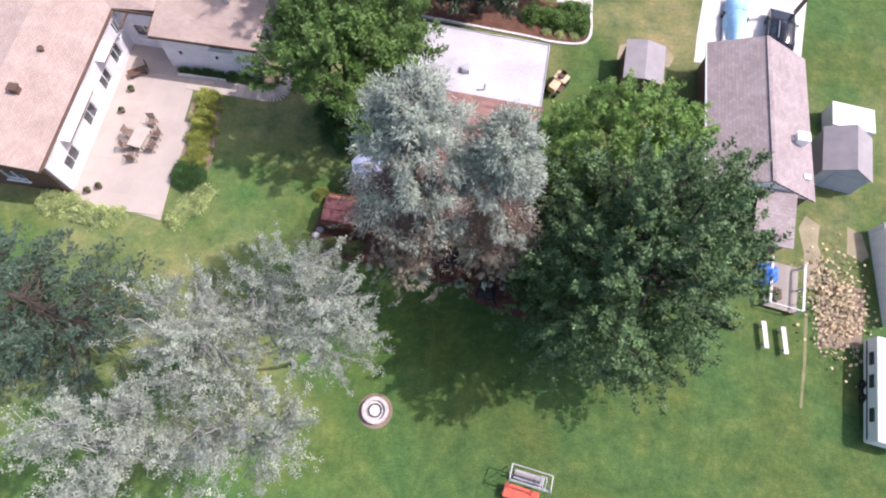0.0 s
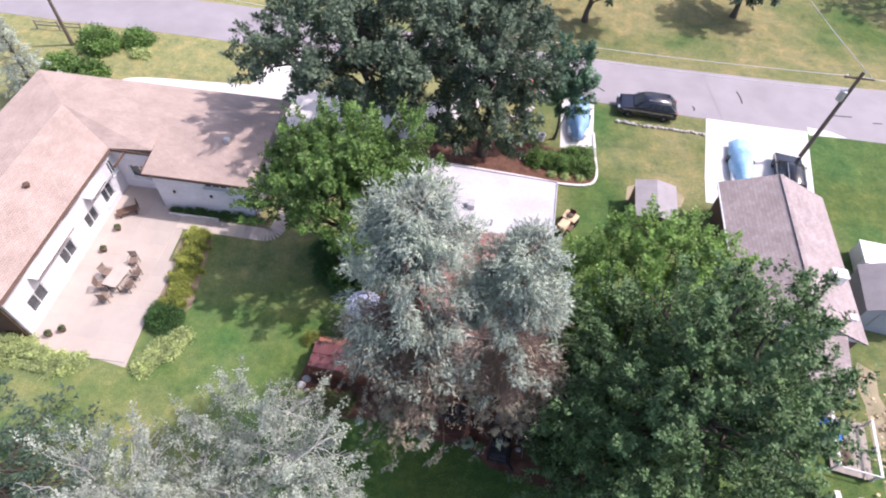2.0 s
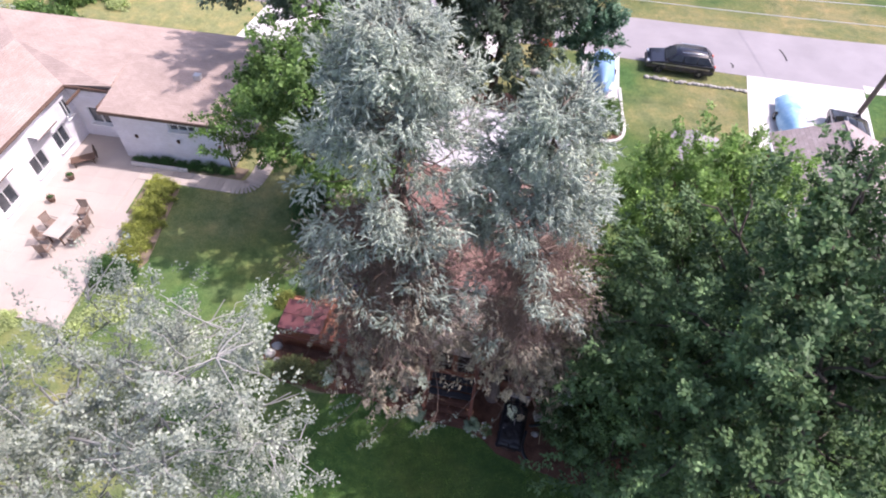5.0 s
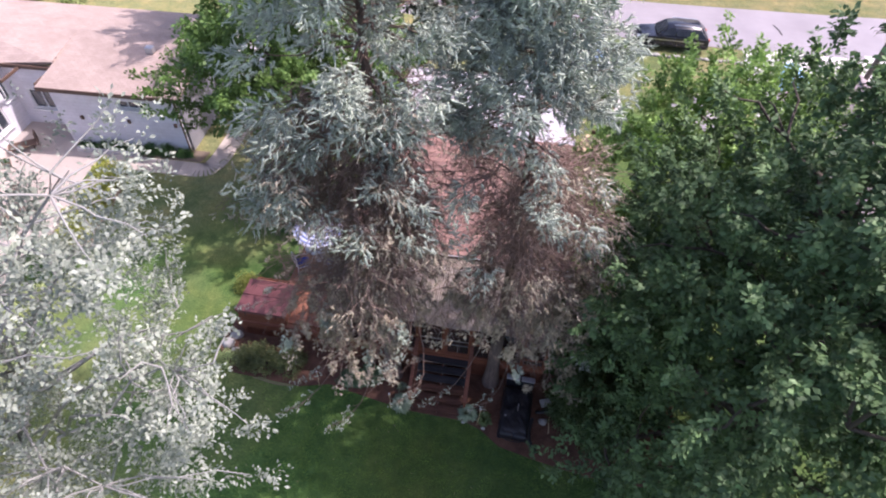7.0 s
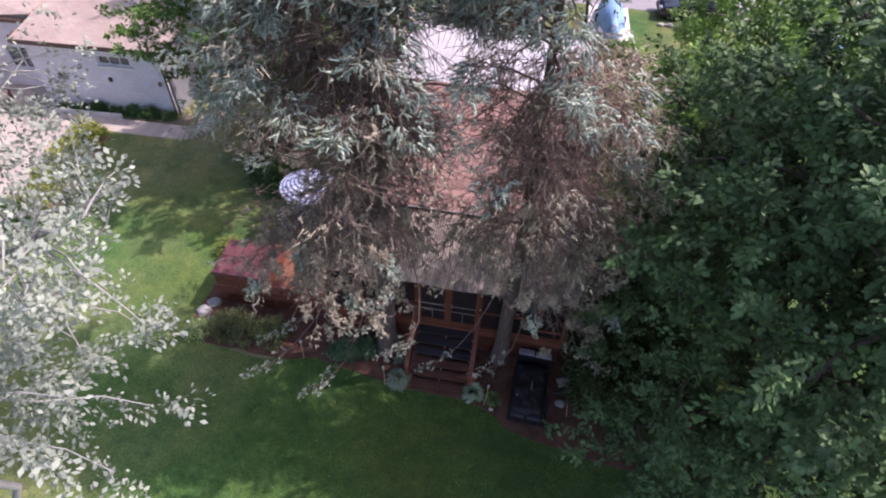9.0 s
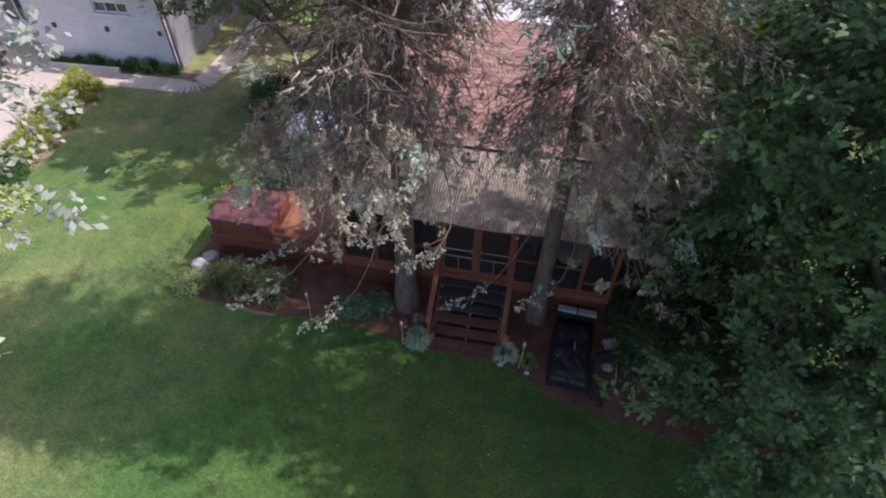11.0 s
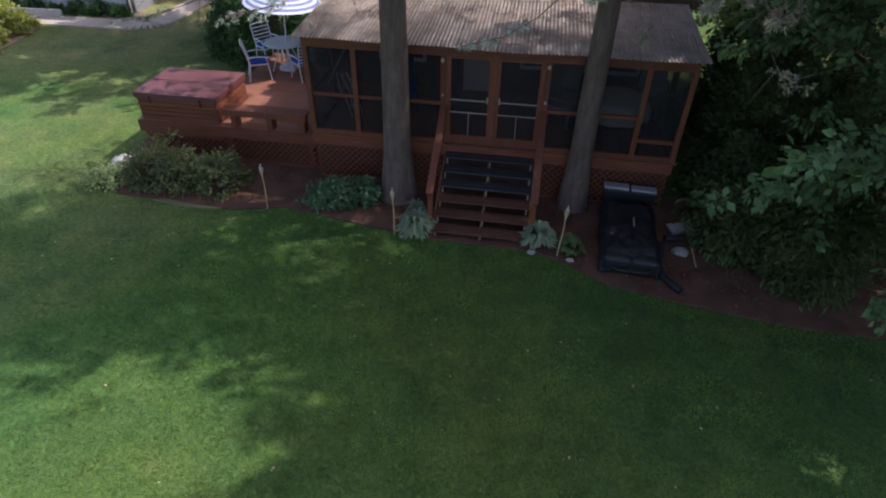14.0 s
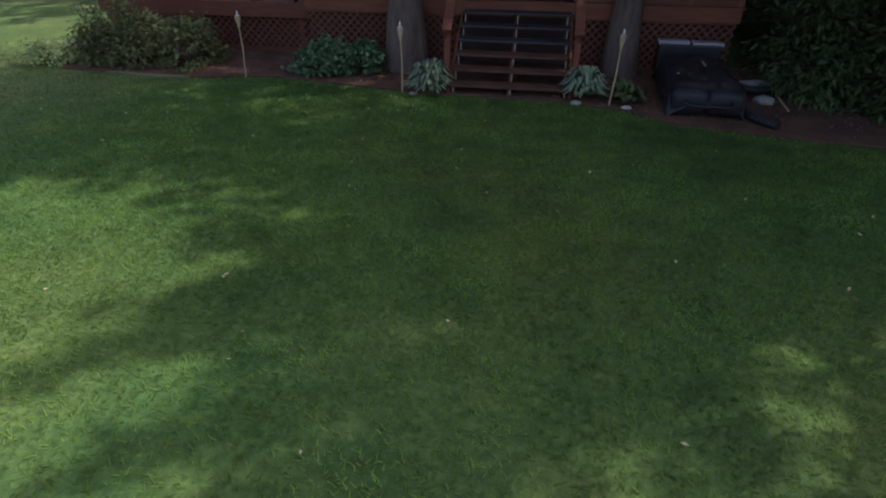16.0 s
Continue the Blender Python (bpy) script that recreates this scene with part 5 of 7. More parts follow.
for sy in (-1, 1):
    box(bm, (0, -0.17 + sy * 0.397, 1.545), (1.96, 0.785, 0.085), bevel=0.025)
box(bm, (0, -0.95, 1.475), (1.9, 0.015, 0.07))
box(bm, (0.96, -0.17, 1.475), (0.015, 1.52, 0.07))
cv = part("cover", bm, M_SPA, tub, "folding red-brown vinyl cover")
for sx in (-1, 1):
    part("strap", boxes(((sx * 0.6, -0.962, 1.43), (0.04, 0.01, 0.18))), M_BLACKP, cv)
part("skirt", boxes(((0, -0.93, 0.64), (1.94, 0.03, 0.16)), bevel=0.005), M_CEDAR, tub)

# patio set on the deck
def metal_chair(m):
    c = thing("metal_chair", m, "white tubular metal deck chair with blue cushions", "chair", "deck chairs")
    for sx in (-1, 1):
        part("leg", tubes_bm([(sx * 0.27, -0.26, 0), (sx * 0.27, -0.23, 0.42), (sx * 0.28, -0.2, 0.62)], 0.016, 8), M_METALW, c)
        part("leg", tubes_bm([(sx * 0.26, 0.3, 0), (sx * 0.25, 0.22, 0.42)], 0.016, 8), M_METALW, c)
        part("arm", tubes_bm(smooth_line([(sx * 0.28, -0.28, 0.6), (sx * 0.29, 0, 0.64), (sx * 0.27, 0.25, 0.62)], 4), 0.018, 8), M_METALW, c)
    part("back_frame", tubes_bm(smooth_line([(-0.25, 0.2, 0.4), (-0.26, 0.33, 0.9), (-0.18, 0.36, 0.96), (0.18, 0.36, 0.96), (0.26, 0.33, 0.9), (0.25, 0.2, 0.4)], 4), 0.016, 8), M_METALW, c)
    for k in range(5):
        z = 0.5 + k * 0.09
        part("back_slat", boxes(((0, 0.225 + (z - 0.4) * 0.24, z), (0.5, 0.012, 0.035))), M_METALW, c)
    part("seat_frame", boxes(((0, 0, 0.42), (0.52, 0.5, 0.025)), bevel=0.006), M_METALW, c)
    part("cushion", boxes(((0, -0.02, 0.47), (0.48, 0.48, 0.07)), bevel=0.025), M_CUSH, c, "royal blue cushion")
    return c


UC = Vector((-5.88, 4.0))
ch0 = metal_chair(on_cabin(UC.x - 0.45, UC.y - 0.75, DK, 118))
for dx, dy, rz in ((0.72, -0.55, 228), (0.75, 0.6, 305), (-0.7, 0.5, 54)):
    copy_thing(ch0, on_cabin(UC.x + dx, UC.y + dy, DK, rz))
tb = thing("patio_table", on_cabin(UC.x, UC.y, DK), "round glass-topped white metal patio table", "table")
part("tabletop", lathe(bmesh.new(), [(0.03, 0.712), (0.49, 0.712), (0.49, 0.724), (0.03, 0.724)], 28), M_TABLE, tb, "tinted blue glass top")
part("rim", lathe(bmesh.new(), [(0.488, 0.70), (0.52, 0.70), (0.525, 0.716), (0.52, 0.732), (0.488, 0.732)], 28), M_METALW, tb)
for k in range(4):
    a = math.pi / 4 + k * math.pi / 2
    part("leg", tubes_bm([(0.12 * math.cos(a), 0.12 * math.sin(a), 0.7), (0.42 * math.cos(a), 0.42 * math.sin(a), 0)], 0.018, 8), M_METALW, tb)
NS, UR, UT = 24, 1.0, 2.15
um = thing("patio_umbrella", on_cabin(UC.x + 0.02, UC.y, DK) @ Matrix.Rotation(radians(4), 4, "Y"), "blue and white striped patio umbrella, open", "umbrella")
part("base", lathe(bmesh.new(), [(0.24, 0), (0.24, 0.05), (0.06, 0.1), (0.03, 0.3)], 20), M_METALW, um)
part("pole", tubes_bm([(0, 0, 0.05), (0, 0, UT)], 0.02, 10), M_METALW, um)
for col, start_ in ((M_UMBB, 0), (M_UMBW, 1)):
    bm = bmesh.new()
    for g in range(NS):
        a0, a1 = 2 * math.pi * g / NS, 2 * math.pi * (g + 1) / NS
        for b in range(start_, 14, 2):
            f0, f1 = b / 14, (b + 1) / 14
            vs = []
            for f, a in ((f0, a0), (f1, a0), (f1, a1), (f0, a1)):
                f = max(f, 0.01)
                vs.append(bm.verts.new((UR * f * math.cos(a), UR * f * math.sin(a), UT - 0.42 * f ** 1.4)))
            bm.faces.new(vs)
    bmesh.ops.remove_doubles(bm, verts=bm.verts[:], dist=1e-5)
    bmesh.ops.solidify(bm, geom=bm.faces[:], thickness=0.006)
    part("canopy", bm, col, um, "striped cloth canopy")
for g in range(8):
    a = 2 * math.pi * g / 8
    part("rib", tubes_bm([(0, 0, UT - 0.03), (UR * math.cos(a), UR * math.sin(a), UT - 0.43)], 0.008, 5), M_METALW, um)
part("finial", lathe(bmesh.new(), [(0.01, UT - 0.01), (0.035, UT + 0.03), (0.03, UT + 0.07), (0.005, UT + 0.11)], 10), M_METALW, um)

# inside the porch
def porch_table(m):
    t = thing("porch_table", m, "round table under a pale cloth inside the porch", "table")
    bm = bmesh.new()
    rings = []
    for r, z in ((0.02, 0.755), (0.55, 0.755), (0.62, 0.72), (0.66, 0.55), (0.68, 0.35)):
        rings.append([bm.verts.new(((r + (0.04 * math.sin(k * 5 * math.pi / 12) if z < 0.7 else 0)) * math.cos(2 * math.pi * k / 36), (r + (0.04 * math.sin(k * 5 * math.pi / 12) if z < 0.7 else 0)) * math.sin(2 * math.pi * k / 36), z)) for k in range(36)])
    for a, b in zip(rings, rings[1:]):
        for k in range(36):
            bm.faces.new((a[k], a[(k + 1) % 36], b[(k + 1) % 36], b[k]))
    bm.faces.new(rings[0])
    part("tablecloth", bm, M_FLAGW, t, "draped pale cloth", True)
    part("pedestal", lathe(bmesh.new(), [(0.25, 0), (0.22, 0.04), (0.05, 0.1), (0.05, 0.72), (0.2, 0.74)], 16), M_BROWNW, t)
    return t


porch_table(on_cabin(2.65, 1.45, DZ))


def wicker_chair(m, mat, label):
    c = thing("porch_chair", m, label, "chair", "porch chairs")
    part("seat", boxes(((0, 0, 0.4), (0.58, 0.56, 0.12)), bevel=0.03), mat, c)
    bm = bmesh.new()
    box(bm, (0, 0.28, 0.75), (0.58, 0.07, 0.72), bevel=0.03)
    part("backrest", bm, mat, c)
    for sx in (-1, 1):
        part("arm", boxes(((sx * 0.3, 0, 0.62), (0.07, 0.58, 0.05)), bevel=0.015), mat, c)
        for sy in (-1, 1):
            part("leg", boxes(((sx * 0.26, sy * 0.24, 0.2), (0.05, 0.05, 0.42))), mat, c)
    return c


wicker_chair(on_cabin(1.55, 1.6, DZ, 60), M_GREYP, "grey woven chair inside the porch")
wicker_chair(on_cabin(3.3, 2.1, DZ, -30), M_GREYP, "grey woven chair inside the porch")
wicker_chair(on_cabin(-2.1, 1.7, DZ, 20), M_CUSH, "dark blue padded chair inside the porch")
wicker_chair(on_cabin(-1.2, 2.0, DZ, 0), M_INWALL, "brown wooden chair inside the porch")
grill = thing("covered_cabinet", on_cabin(1.55, 2.75, DZ), "grey metal cabinet against the porch wall", "cabinet")
part("body", boxes(((0, 0, 0.6), (0.7, 0.35, 1.2)), bevel=0.02), M_GREYP, grill)
part("door", boxes(((0, -0.19, 0.6), (0.62, 0.02, 1.05)), bevel=0.005), M_GREYP, grill)
# furled striped flag hanging from a slanted staff
flag = thing("flag", on_cabin(-3.35, 0.42, DZ), "furled red and white striped flag on a slanted staff", "flag")
part("staff", tubes_bm([(-0.05, 0, 1.0), (0.35, 0.15, 1.75)], 0.012, 8), M_GREYP, flag)
for k in range(7):
    bm = bmesh.new()
    x = 0.0 + k * 0.062
    pr = []
    for j in range(9):
        z = 1.15 - j * 0.115 + 0.012 * k
        xx = x + j * 0.036 + 0.015 * math.sin(j * 1.3 + k)
        yy = 0.06 + 0.03 * math.sin(j * 0.9 + k * 1.7)
        pr.append((bm.verts.new((xx, yy, z)), bm.verts.new((xx + 0.06, yy + 0.012 * math.cos(k * 2.1), z + 0.012))))
    for a, b in zip(pr, pr[1:]):
        bm.faces.new((a[0], a[1], b[1], b[0]))
    bmesh.ops.solidify(bm, geom=bm.faces[:], thickness=0.004)
    part("stripe", bm, M_FLAGW if k % 2 else M_FLAGR, flag)

# litter on the porch roof
rng = np.random.default_rng(7)
n = 8500
u = rng.uniform(-3.8, 3.8, n)
v = rng.uniform(-0.1, 2.75, n)
dens = np.array([noise.noise(Vector((a * 0.9, b * 1.6, 3.0))) for a, b in zip(u, v)]) + 0.28 * (v - 0.6) - 0.12
k = dens + rng.normal(size=n) * 0.12 > -0.02
u, v = u[k], v[k]
P = np.stack([u, v, 3.2 + (v + 0.16) * 0.0857 + 0.02], 1)
N = np.tile([0, 0, 1.0], (len(P), 1)) + rng.normal(size=P.shape) * 0.25
V, F = leaf_cards(P, N, 0.075, rng, 0.3)
lit = part("needle_litter", quads_mesh("needle_litter", V, F, M_LITTER), None, porch)
lit["kind"] = "stuff"

# ---- trees ----
conifer("blue_spruce", (-1.52, 14.7, 0), 17.6, 4.3, 4.4, "tall blue spruce with a bare trunk and dry lower branches", M_BARKS, L_SPRUCE, L_SPRUCED, 13.8, 3, 0.30, gap=0.42, many=(6, 9), lean=0.6, pad=1.05, fingers=44, needles=7, thick=0.028, long=0.06, power=0.58, sparse_to=6.4, droop=0.38, step=1.0, bare=0.45, clear=((8.5, -1.5, 1.15), (9.4, 0.1, 0.75), (10.0, -0.6, 0.6), (6.8, 2.6, 0.6), (10.4, -2.3, 0.65)), skirt=((10.6, 13.6, -1.7, 0.9, 0.82, 6), (8.8, 10.6, -1.2, 0.35, 0.82, 3), (7.4, 9.6, 2.7, 0.75, 0.9, 1)), boughs=tuple((8.1 + 0.35 * (i % 3), (-1.52 + r_ * math.cos(a_), 14.7 + r_ * math.sin(a_), 6.7 + 0.35 * (i % 3)), 0.25) for i, (a_, r_) in enumerate(((-2.1, 3.9), (-1.95, 4.3), (-1.8, 3.9), (-1.65, 4.4), (-1.5, 3.7), (-1.35, 4.3), (-1.2, 3.6), (-1.05, 3.4), (-1.9, 3.0), (-1.5, 2.9)))) + ((6.0, (-1.82, 9.96, 5.04), 0.5), (6.4, (-2.9, 10.8, 5.6), 0.5), (6.3, (-3.15, 10.13, 5.16), 0.5), (5.2, (-6.2, 14.5, 3.5), 0.5), (6.6, (-5.0, 18.0, 5.0), 0.2), (7.4, (-3.4, 18.6, 5.8), 0.2), (5.6, (-4.4, 15.4, 4.4), 0.2), (5.3, (-5.6, 14.9, 4.1), 0.2), (5.5, (-5.2, 15.9, 4.1), 0.2), (5.2, (-4.7, 14.2, 4.2), 0.2), (5.6, (-5.9, 16.0, 4.4), 0.2), (5.6, (-5.0, 13.9, 4.5), 0.2), (5.9, (-3.4, 17.2, 4.5), 0.2), (7.6, (0.06, 9.93, 6.9), 0.5), (7.8, (-0.66, 10.45, 6.76), 0.5), (8.9, (-0.34, 10.27, 7.83), 0.5), (6.8, (-0.73, 11.9, 6.0), 0.5)))
conifer("blue_spruce", (2.17, 14.8, 0), 16.2, 4.4, 2.9, "slender blue spruce with a bare trunk and dry lower branches", M_BARKS, L_SPRUCE, L_SPRUCED, 12.4, 9, 0.245, gap=0.42, many=(6, 8), lean=0.7, pad=0.98, fingers=44, needles=7, thick=0.028, long=0.06, power=0.54, sparse_to=6.6, droop=0.38, step=1.0, bare=0.45, clear=((8.4, -1.7, 1.1), (9.2, 3.0, 0.85), (9.8, -2.5, 0.55)), skirt=((8.6, 11.4, -1.4, 0.9, 1.0, 4), (8.0, 12.0, 1.7, 1.1, 1.15, 3)), boughs=tuple((8.0 + 0.3 * (i % 3), (2.17 + r_ * math.cos(a_), 14.8 + r_ * math.sin(a_), 6.7 + 0.3 * (i % 3)), 0.2) for i, (a_, r_) in enumerate(((-2.3, 3.2), (-2.05, 3.5), (-1.8, 3.2), (-1.5, 3.6), (-1.25, 3.2), (-1.0, 3.3), (-0.7, 3.0), (-0.3, 2.8)))) + ((5.6, (0.42, 11.25, 4.43), 0.5), (6.0, (1.81, 10.9, 5.1), 0.5), (5.6, (3.75, 12.0, 4.67), 0.2), (5.8, (4.2, 12.3, 3.9), 0.1), (6.4, (4.6, 13.4, 4.6), 0.1), (6.6, (4.4, 12.6, 5.4), 0.1), (7.0, (4.9, 14.2, 5.4), 0.1)))
broadleaf("maple", (9.9, 12.8, 0), (9.9, 12.6, 9.2), (5.1, 5.2, 6.6), "large dark green maple with a full low crown", M_BARK, L_MAPLE, 820, 20, 12, 0.14, 1.9, 0.38, 0.15, 0.34, 11, 36, 0.2, 36, 0.1, -0.85, 0.45, ((5.7, 11.2, 3.7, 1.4, 1.6, 1.7), (7.2, 10.0, 4.0, 2.0, 2.0, 2.0), (6.4, 13.4, 4.4, 1.5, 1.6, 2.2), (10.5, 9.4, 4.4, 2.4, 2.0, 2.2), (6.9, 15.6, 4.2, 1.5, 1.7, 2.4), (7.6, 17.4, 3.4, 1.5, 1.6, 2.4), (9.2, 15.6, 2.8, 2.0, 2.0, 2.2), (8.0, 8.5, 9.6, 1.7, 1.6, 2.0), (6.7, 9.6, 9.2, 1.5, 1.6, 2.0), (6.6, 16.0, 8.4, 1.5, 1.7, 2.5), (7.2, 17.4, 6.2, 1.5, 1.6, 2.2), (5.9, 14.9, 6.4, 1.1, 1.4, 1.9), (13.0, 12.2, 3.6, 2.0, 2.4, 2.2), (12.4, 9.4, 3.8, 2.0, 1.8, 2.0), (12.8, 15.2, 3.4, 2.0, 2.0, 2.2), (10.2, 13.6, 14.2, 1.9, 1.9, 1.5), (7.2, 9.6, 2.9, 1.4, 1.3, 1.3), (8.6, 10.6, 2.6, 1.5, 1.4, 1.3), (10.6, 10.2, 3.6, 1.8, 1.6, 1.6), (8.9, 10.8, 12.4, 1.8, 1.7, 1.6), (10.9, 10.6, 11.8, 1.8, 1.7, 1.8), (6.4, 13.0, 9.8, 1.4, 1.6, 1.8), (8.2, 15.4, 11.8, 1.6, 1.6, 1.6), (5.4, 12.4, 7.4, 1.3, 1.5, 1.6)), taper=0.35, fill=0.12, lump=(0.22, 0.36))
broadleaf("ash_tree", (9.5, 20.2, 0), (9.5, 20.3, 7.0), (3.9, 3.6, 4.1), "fresh light green tree beside the cabin", M_BARK, L_LIGHT, 300, 16, 11, 0.155, 1.5, 0.42, 0.16, 0.22, 12, 20, 0.12, 20, 0.1, -0.7, 0.9, ((6.5, 18.4, 4.6, 1.7, 1.9, 2.6), (6.3, 21.2, 4.6, 1.7, 1.9, 2.5)))
broadleaf("garden_tree", (-7.6, 24.0, 0), (-7.3, 24.3, 7.1), (4.9, 4.4, 4.0), "bright green spreading tree beside the white wing", M_BARK, L_GREEN, 360, 15, 12, 0.165, 1.5, 0.45, 0.17, 0.22, 13, 22, 0.12, 14, 0.1, -0.8, 0.35, ((-5.0, 21.8, 5.2, 1.6, 1.6, 1.8), (-10.6, 23.2, 6.0, 1.8, 1.6, 1.6), (-3.6, 25.2, 7.4, 2.0, 1.9, 2.0), (-4.6, 26.2, 9.0, 1.8, 1.8, 1.6)))
broadleaf("oak", (-7.5, 34.5, 0), (-8.2, 34.2, 8.8), (6.0, 4.8, 5.0), "large grey-green street oak", M_BARK, L_OAK, 300, 12, 16, 0.22, 1.4, 0.5, 0.24, 0.34, 14, 20, 0.7, 18, 0.1, -0.5, 0.35, ((-12.6, 35.2, 8.6, 2.4, 2.2, 2.2), (-9.6, 31.2, 11.2, 2.8, 2.4, 1.8), (-3.6, 34.0, 5.6, 2.6, 2.2, 2.4), (-8.5, 35.0, 5.4, 2.6, 2.2, 2.0), (-15.0, 33.8, 8.2, 1.4, 1.6, 1.6), (-14.4, 31.4, 9.0, 1.5, 1.5, 1.4)), voids=((-12.8, 33.4, 8.2, 1.7), (-12.4, 35.4, 9.0, 1.2), (-11.2, 33.2, 7.4, 1.1)))
broadleaf("oak", (0.2, 35.5, 0), (-0.3, 35.5, 8.4), (4.3, 4.4, 5.6), "large grey-green street oak", M_BARK, L_OAK, 230, 12, 15, 0.22, 1.4, 0.5, 0.24, 0.34, 15, 20, 0.3, 18, 0.1, -0.6, 0.35, ((1.8, 34.2, 5.2, 1.9, 1.8, 2.0), (-1.0, 33.6, 5.2, 2.2, 1.8, 2.6), (0.8, 33.4, 4.0, 2.0, 1.6, 1.8)))
broadleaf("oak", (-3.5, 41.2, 0), (-3.5, 41.2, 8.0), (5.5, 3.0, 4.6), "large grey-green street oak", M_BARK, L_OAK, 180, 11, 16, 0.24, 1.4, 0.55, 0.28, 0.3, 16, 10, 0.3, 14, 0.08, -0.5, 0.35)
broadleaf("young_linden", (5.7, 38.3, 0), (5.7, 38.3, 5.2), (2.1, 1.9, 3.9), "slim blue-green young tree by the street", M_BARK, leafy("leaves_blue_green", (0.06, 0.14, 0.09), (0.17, 0.29, 0.21), 0.25, 0.3), 90, 12, 16, 0.18, 1.0, 0.35, 0.19, 0.12, 17, 9, 0.15, 9, 0.12, -0.9, 0.5)
for x, y, r, h, sd in ((8.5, 56.0, 5.0, 9.5, 18), (23.5, 60.0, 4.2, 8.0, 19), (44.0, 68.0, 8.0, 11.0, 20), (3.0, 62.0, 5.0, 9.0, 26)):
    broadleaf("far_tree", (x, y, 0), (x, y, h * 0.56), (r, r * 0.85, h * 0.44), "dark leafy tree across the street", M_BARK, L_OAK, 100, 9, 11, 0.34, 1.4, 0.6, 0.32, 0.28, sd, 9, 0.2, 10, 0.08)
SILVER = (((-7.6, 7.0, 0), (-4.8, 7.6, 12.2), (2.7, 2.6, 3.0), 21), ((-9.4, 5.6, 0), (-8.8, 6.0, 12.2), (2.5, 2.5, 3.6), 22), ((-7.4, 2.6, 0), (-6.9, 2.9, 11.8), (3.1, 2.7, 3.4), 23), ((-11.2, 1.2, 0), (-10.7, 1.5, 12.0), (2.9, 2.7, 3.6), 24))
for b, c, r, sd in SILVER:
    broadleaf("silver_birch", b, c, r, "airy pale birch with silvery leaves and white limbs", M_BARKW, L_SILVER, 180 if sd == 21 else 150, 15, 13, 0.066 if sd == 21 else 0.072, 1.8, 0.24, 0.12, 0.11, sd, 13, 0.6, 26, 1.0, -0.75, 0.8, fill=0.25, lump=(0.24, 0.42), head=(b[0] + 0.4, b[1] + 0.2, c[2] + 1.0), extra=((-3.7, 6.3, 11.4, 1.6, 1.4, 1.5), (-3.5, 7.5, 14.9, 0.9, 0.9, 1.0), (-3.4, 7.8, 11.3, 0.8, 0.8, 0.7)) if sd == 21 else (), voids=((-2.7, 8.7, 12.5, 0.9), (-2.5, 8.1, 13.1, 0.8), (-3.5, 9.0, 12.0, 0.85), (-1.8, 7.2, 14.1, 0.6), (-3.1, 8.0, 13.1, 0.8), (-4.1, 8.9, 12.2, 0.7)) if sd == 21 else ((-9.7, 7.0, 11.0, 0.9), (-8.6, 6.6, 12.8, 0.8)), reach=0.3)
conifer("dark_fir", (-19.6, 7.2, 0), 13.0, 0.6, 5.0, "broad dark green fir beside the patio", M_BARK, L_CONIFER, None, 0, 31, 0.28, gap=0.5, step=0.6, pad=0.85, fingers=8, needles=6, thick=0.055, long=0.16, droop=0.3, power=0.65)
conifer("small_spruce", (-35.0, 35.6, 0), 6.5, 0.4, 2.2, "blue-grey spruce behind the tan roof", M_BARK, L_SPRUCE, None, 0, 32, 0.16, gap=0.42, step=0.5, pad=0.65, fingers=9, needles=6, thick=0.04, long=0.09, droop=0.3, power=0.8)

# ---- shrubs and beds ----
k = 0
for i in range(7):
    k += 1
    y = 18.9 + i * 0.86
    shrub("hedge_shrub", (-17.0 - 0.1 * i + 0.1 * (i % 2), y + 0.15, 0), (0.98, 0.66, 1.1), "yellow-green hedge shrub beside the patio", L_HEDGE, 100 + i, 70, 45, 0.09, 0.16, "hedge", "patio hedge")
shrub("clipped_shrub", (-17.0, 18.1, 0), (1.3, 1.25, 1.35), "round clipped dark green shrub at the patio corner", L_BALL, 120, 330, 60, 0.07, 0.12, upright=0.3)
shrub("low_shrub", (-16.6, 17.1, 0), (0.7, 0.6, 0.7), "low dark green shrub", L_BALL, 121, 70, 40, 0.07, 0.14)
for i, (x, y, r) in enumerate(((-16.3, 16.3, 0.7), (-15.8, 16.9, 0.55), (-16.8, 15.6, 0.6), (-17.1, 15.0, 0.5), (-24.2, 14.8, 0.8), (-23.0, 14.5, 0.7), (-21.9, 14.4, 0.75), (-20.9, 14.6, 0.6), (-25.2, 14.9, 0.7))):
    shrub("perennial_clump", (x, y, 0), (r * 1.3, r * 1.3, 0.6), "pale yellow-green leafy perennial clump", L_YELLOW, 130 + i, 70, 40, 0.12, 0.16, "plant", "patio perennials", stems=False)
for i in range(7):
    shrub("wall_shrub", (-19.8 + i * 0.86, 26.17, 0.02), (0.5, 0.34, 0.5 + 0.1 * (i % 3)), "small dark shrub below the white wall", L_BALL, 150 + i, 40, 40, 0.07, 0.12, "shrub", "wall shrubs")
for i, (x, y, r, h) in enumerate(((-7.1, 14.55, 0.55, 1.0), (-6.4, 14.5, 0.62, 1.3), (-5.4, 14.55, 0.66, 1.2))):
    shrub("azalea", (x, y, 0), (r, 0.62, h), "loose green shrub in the mulch bed", L_AZALEA, 170 + i, 90, 26, 0.085, 0.12, "shrub", "deck shrubs", aspect=0.5)
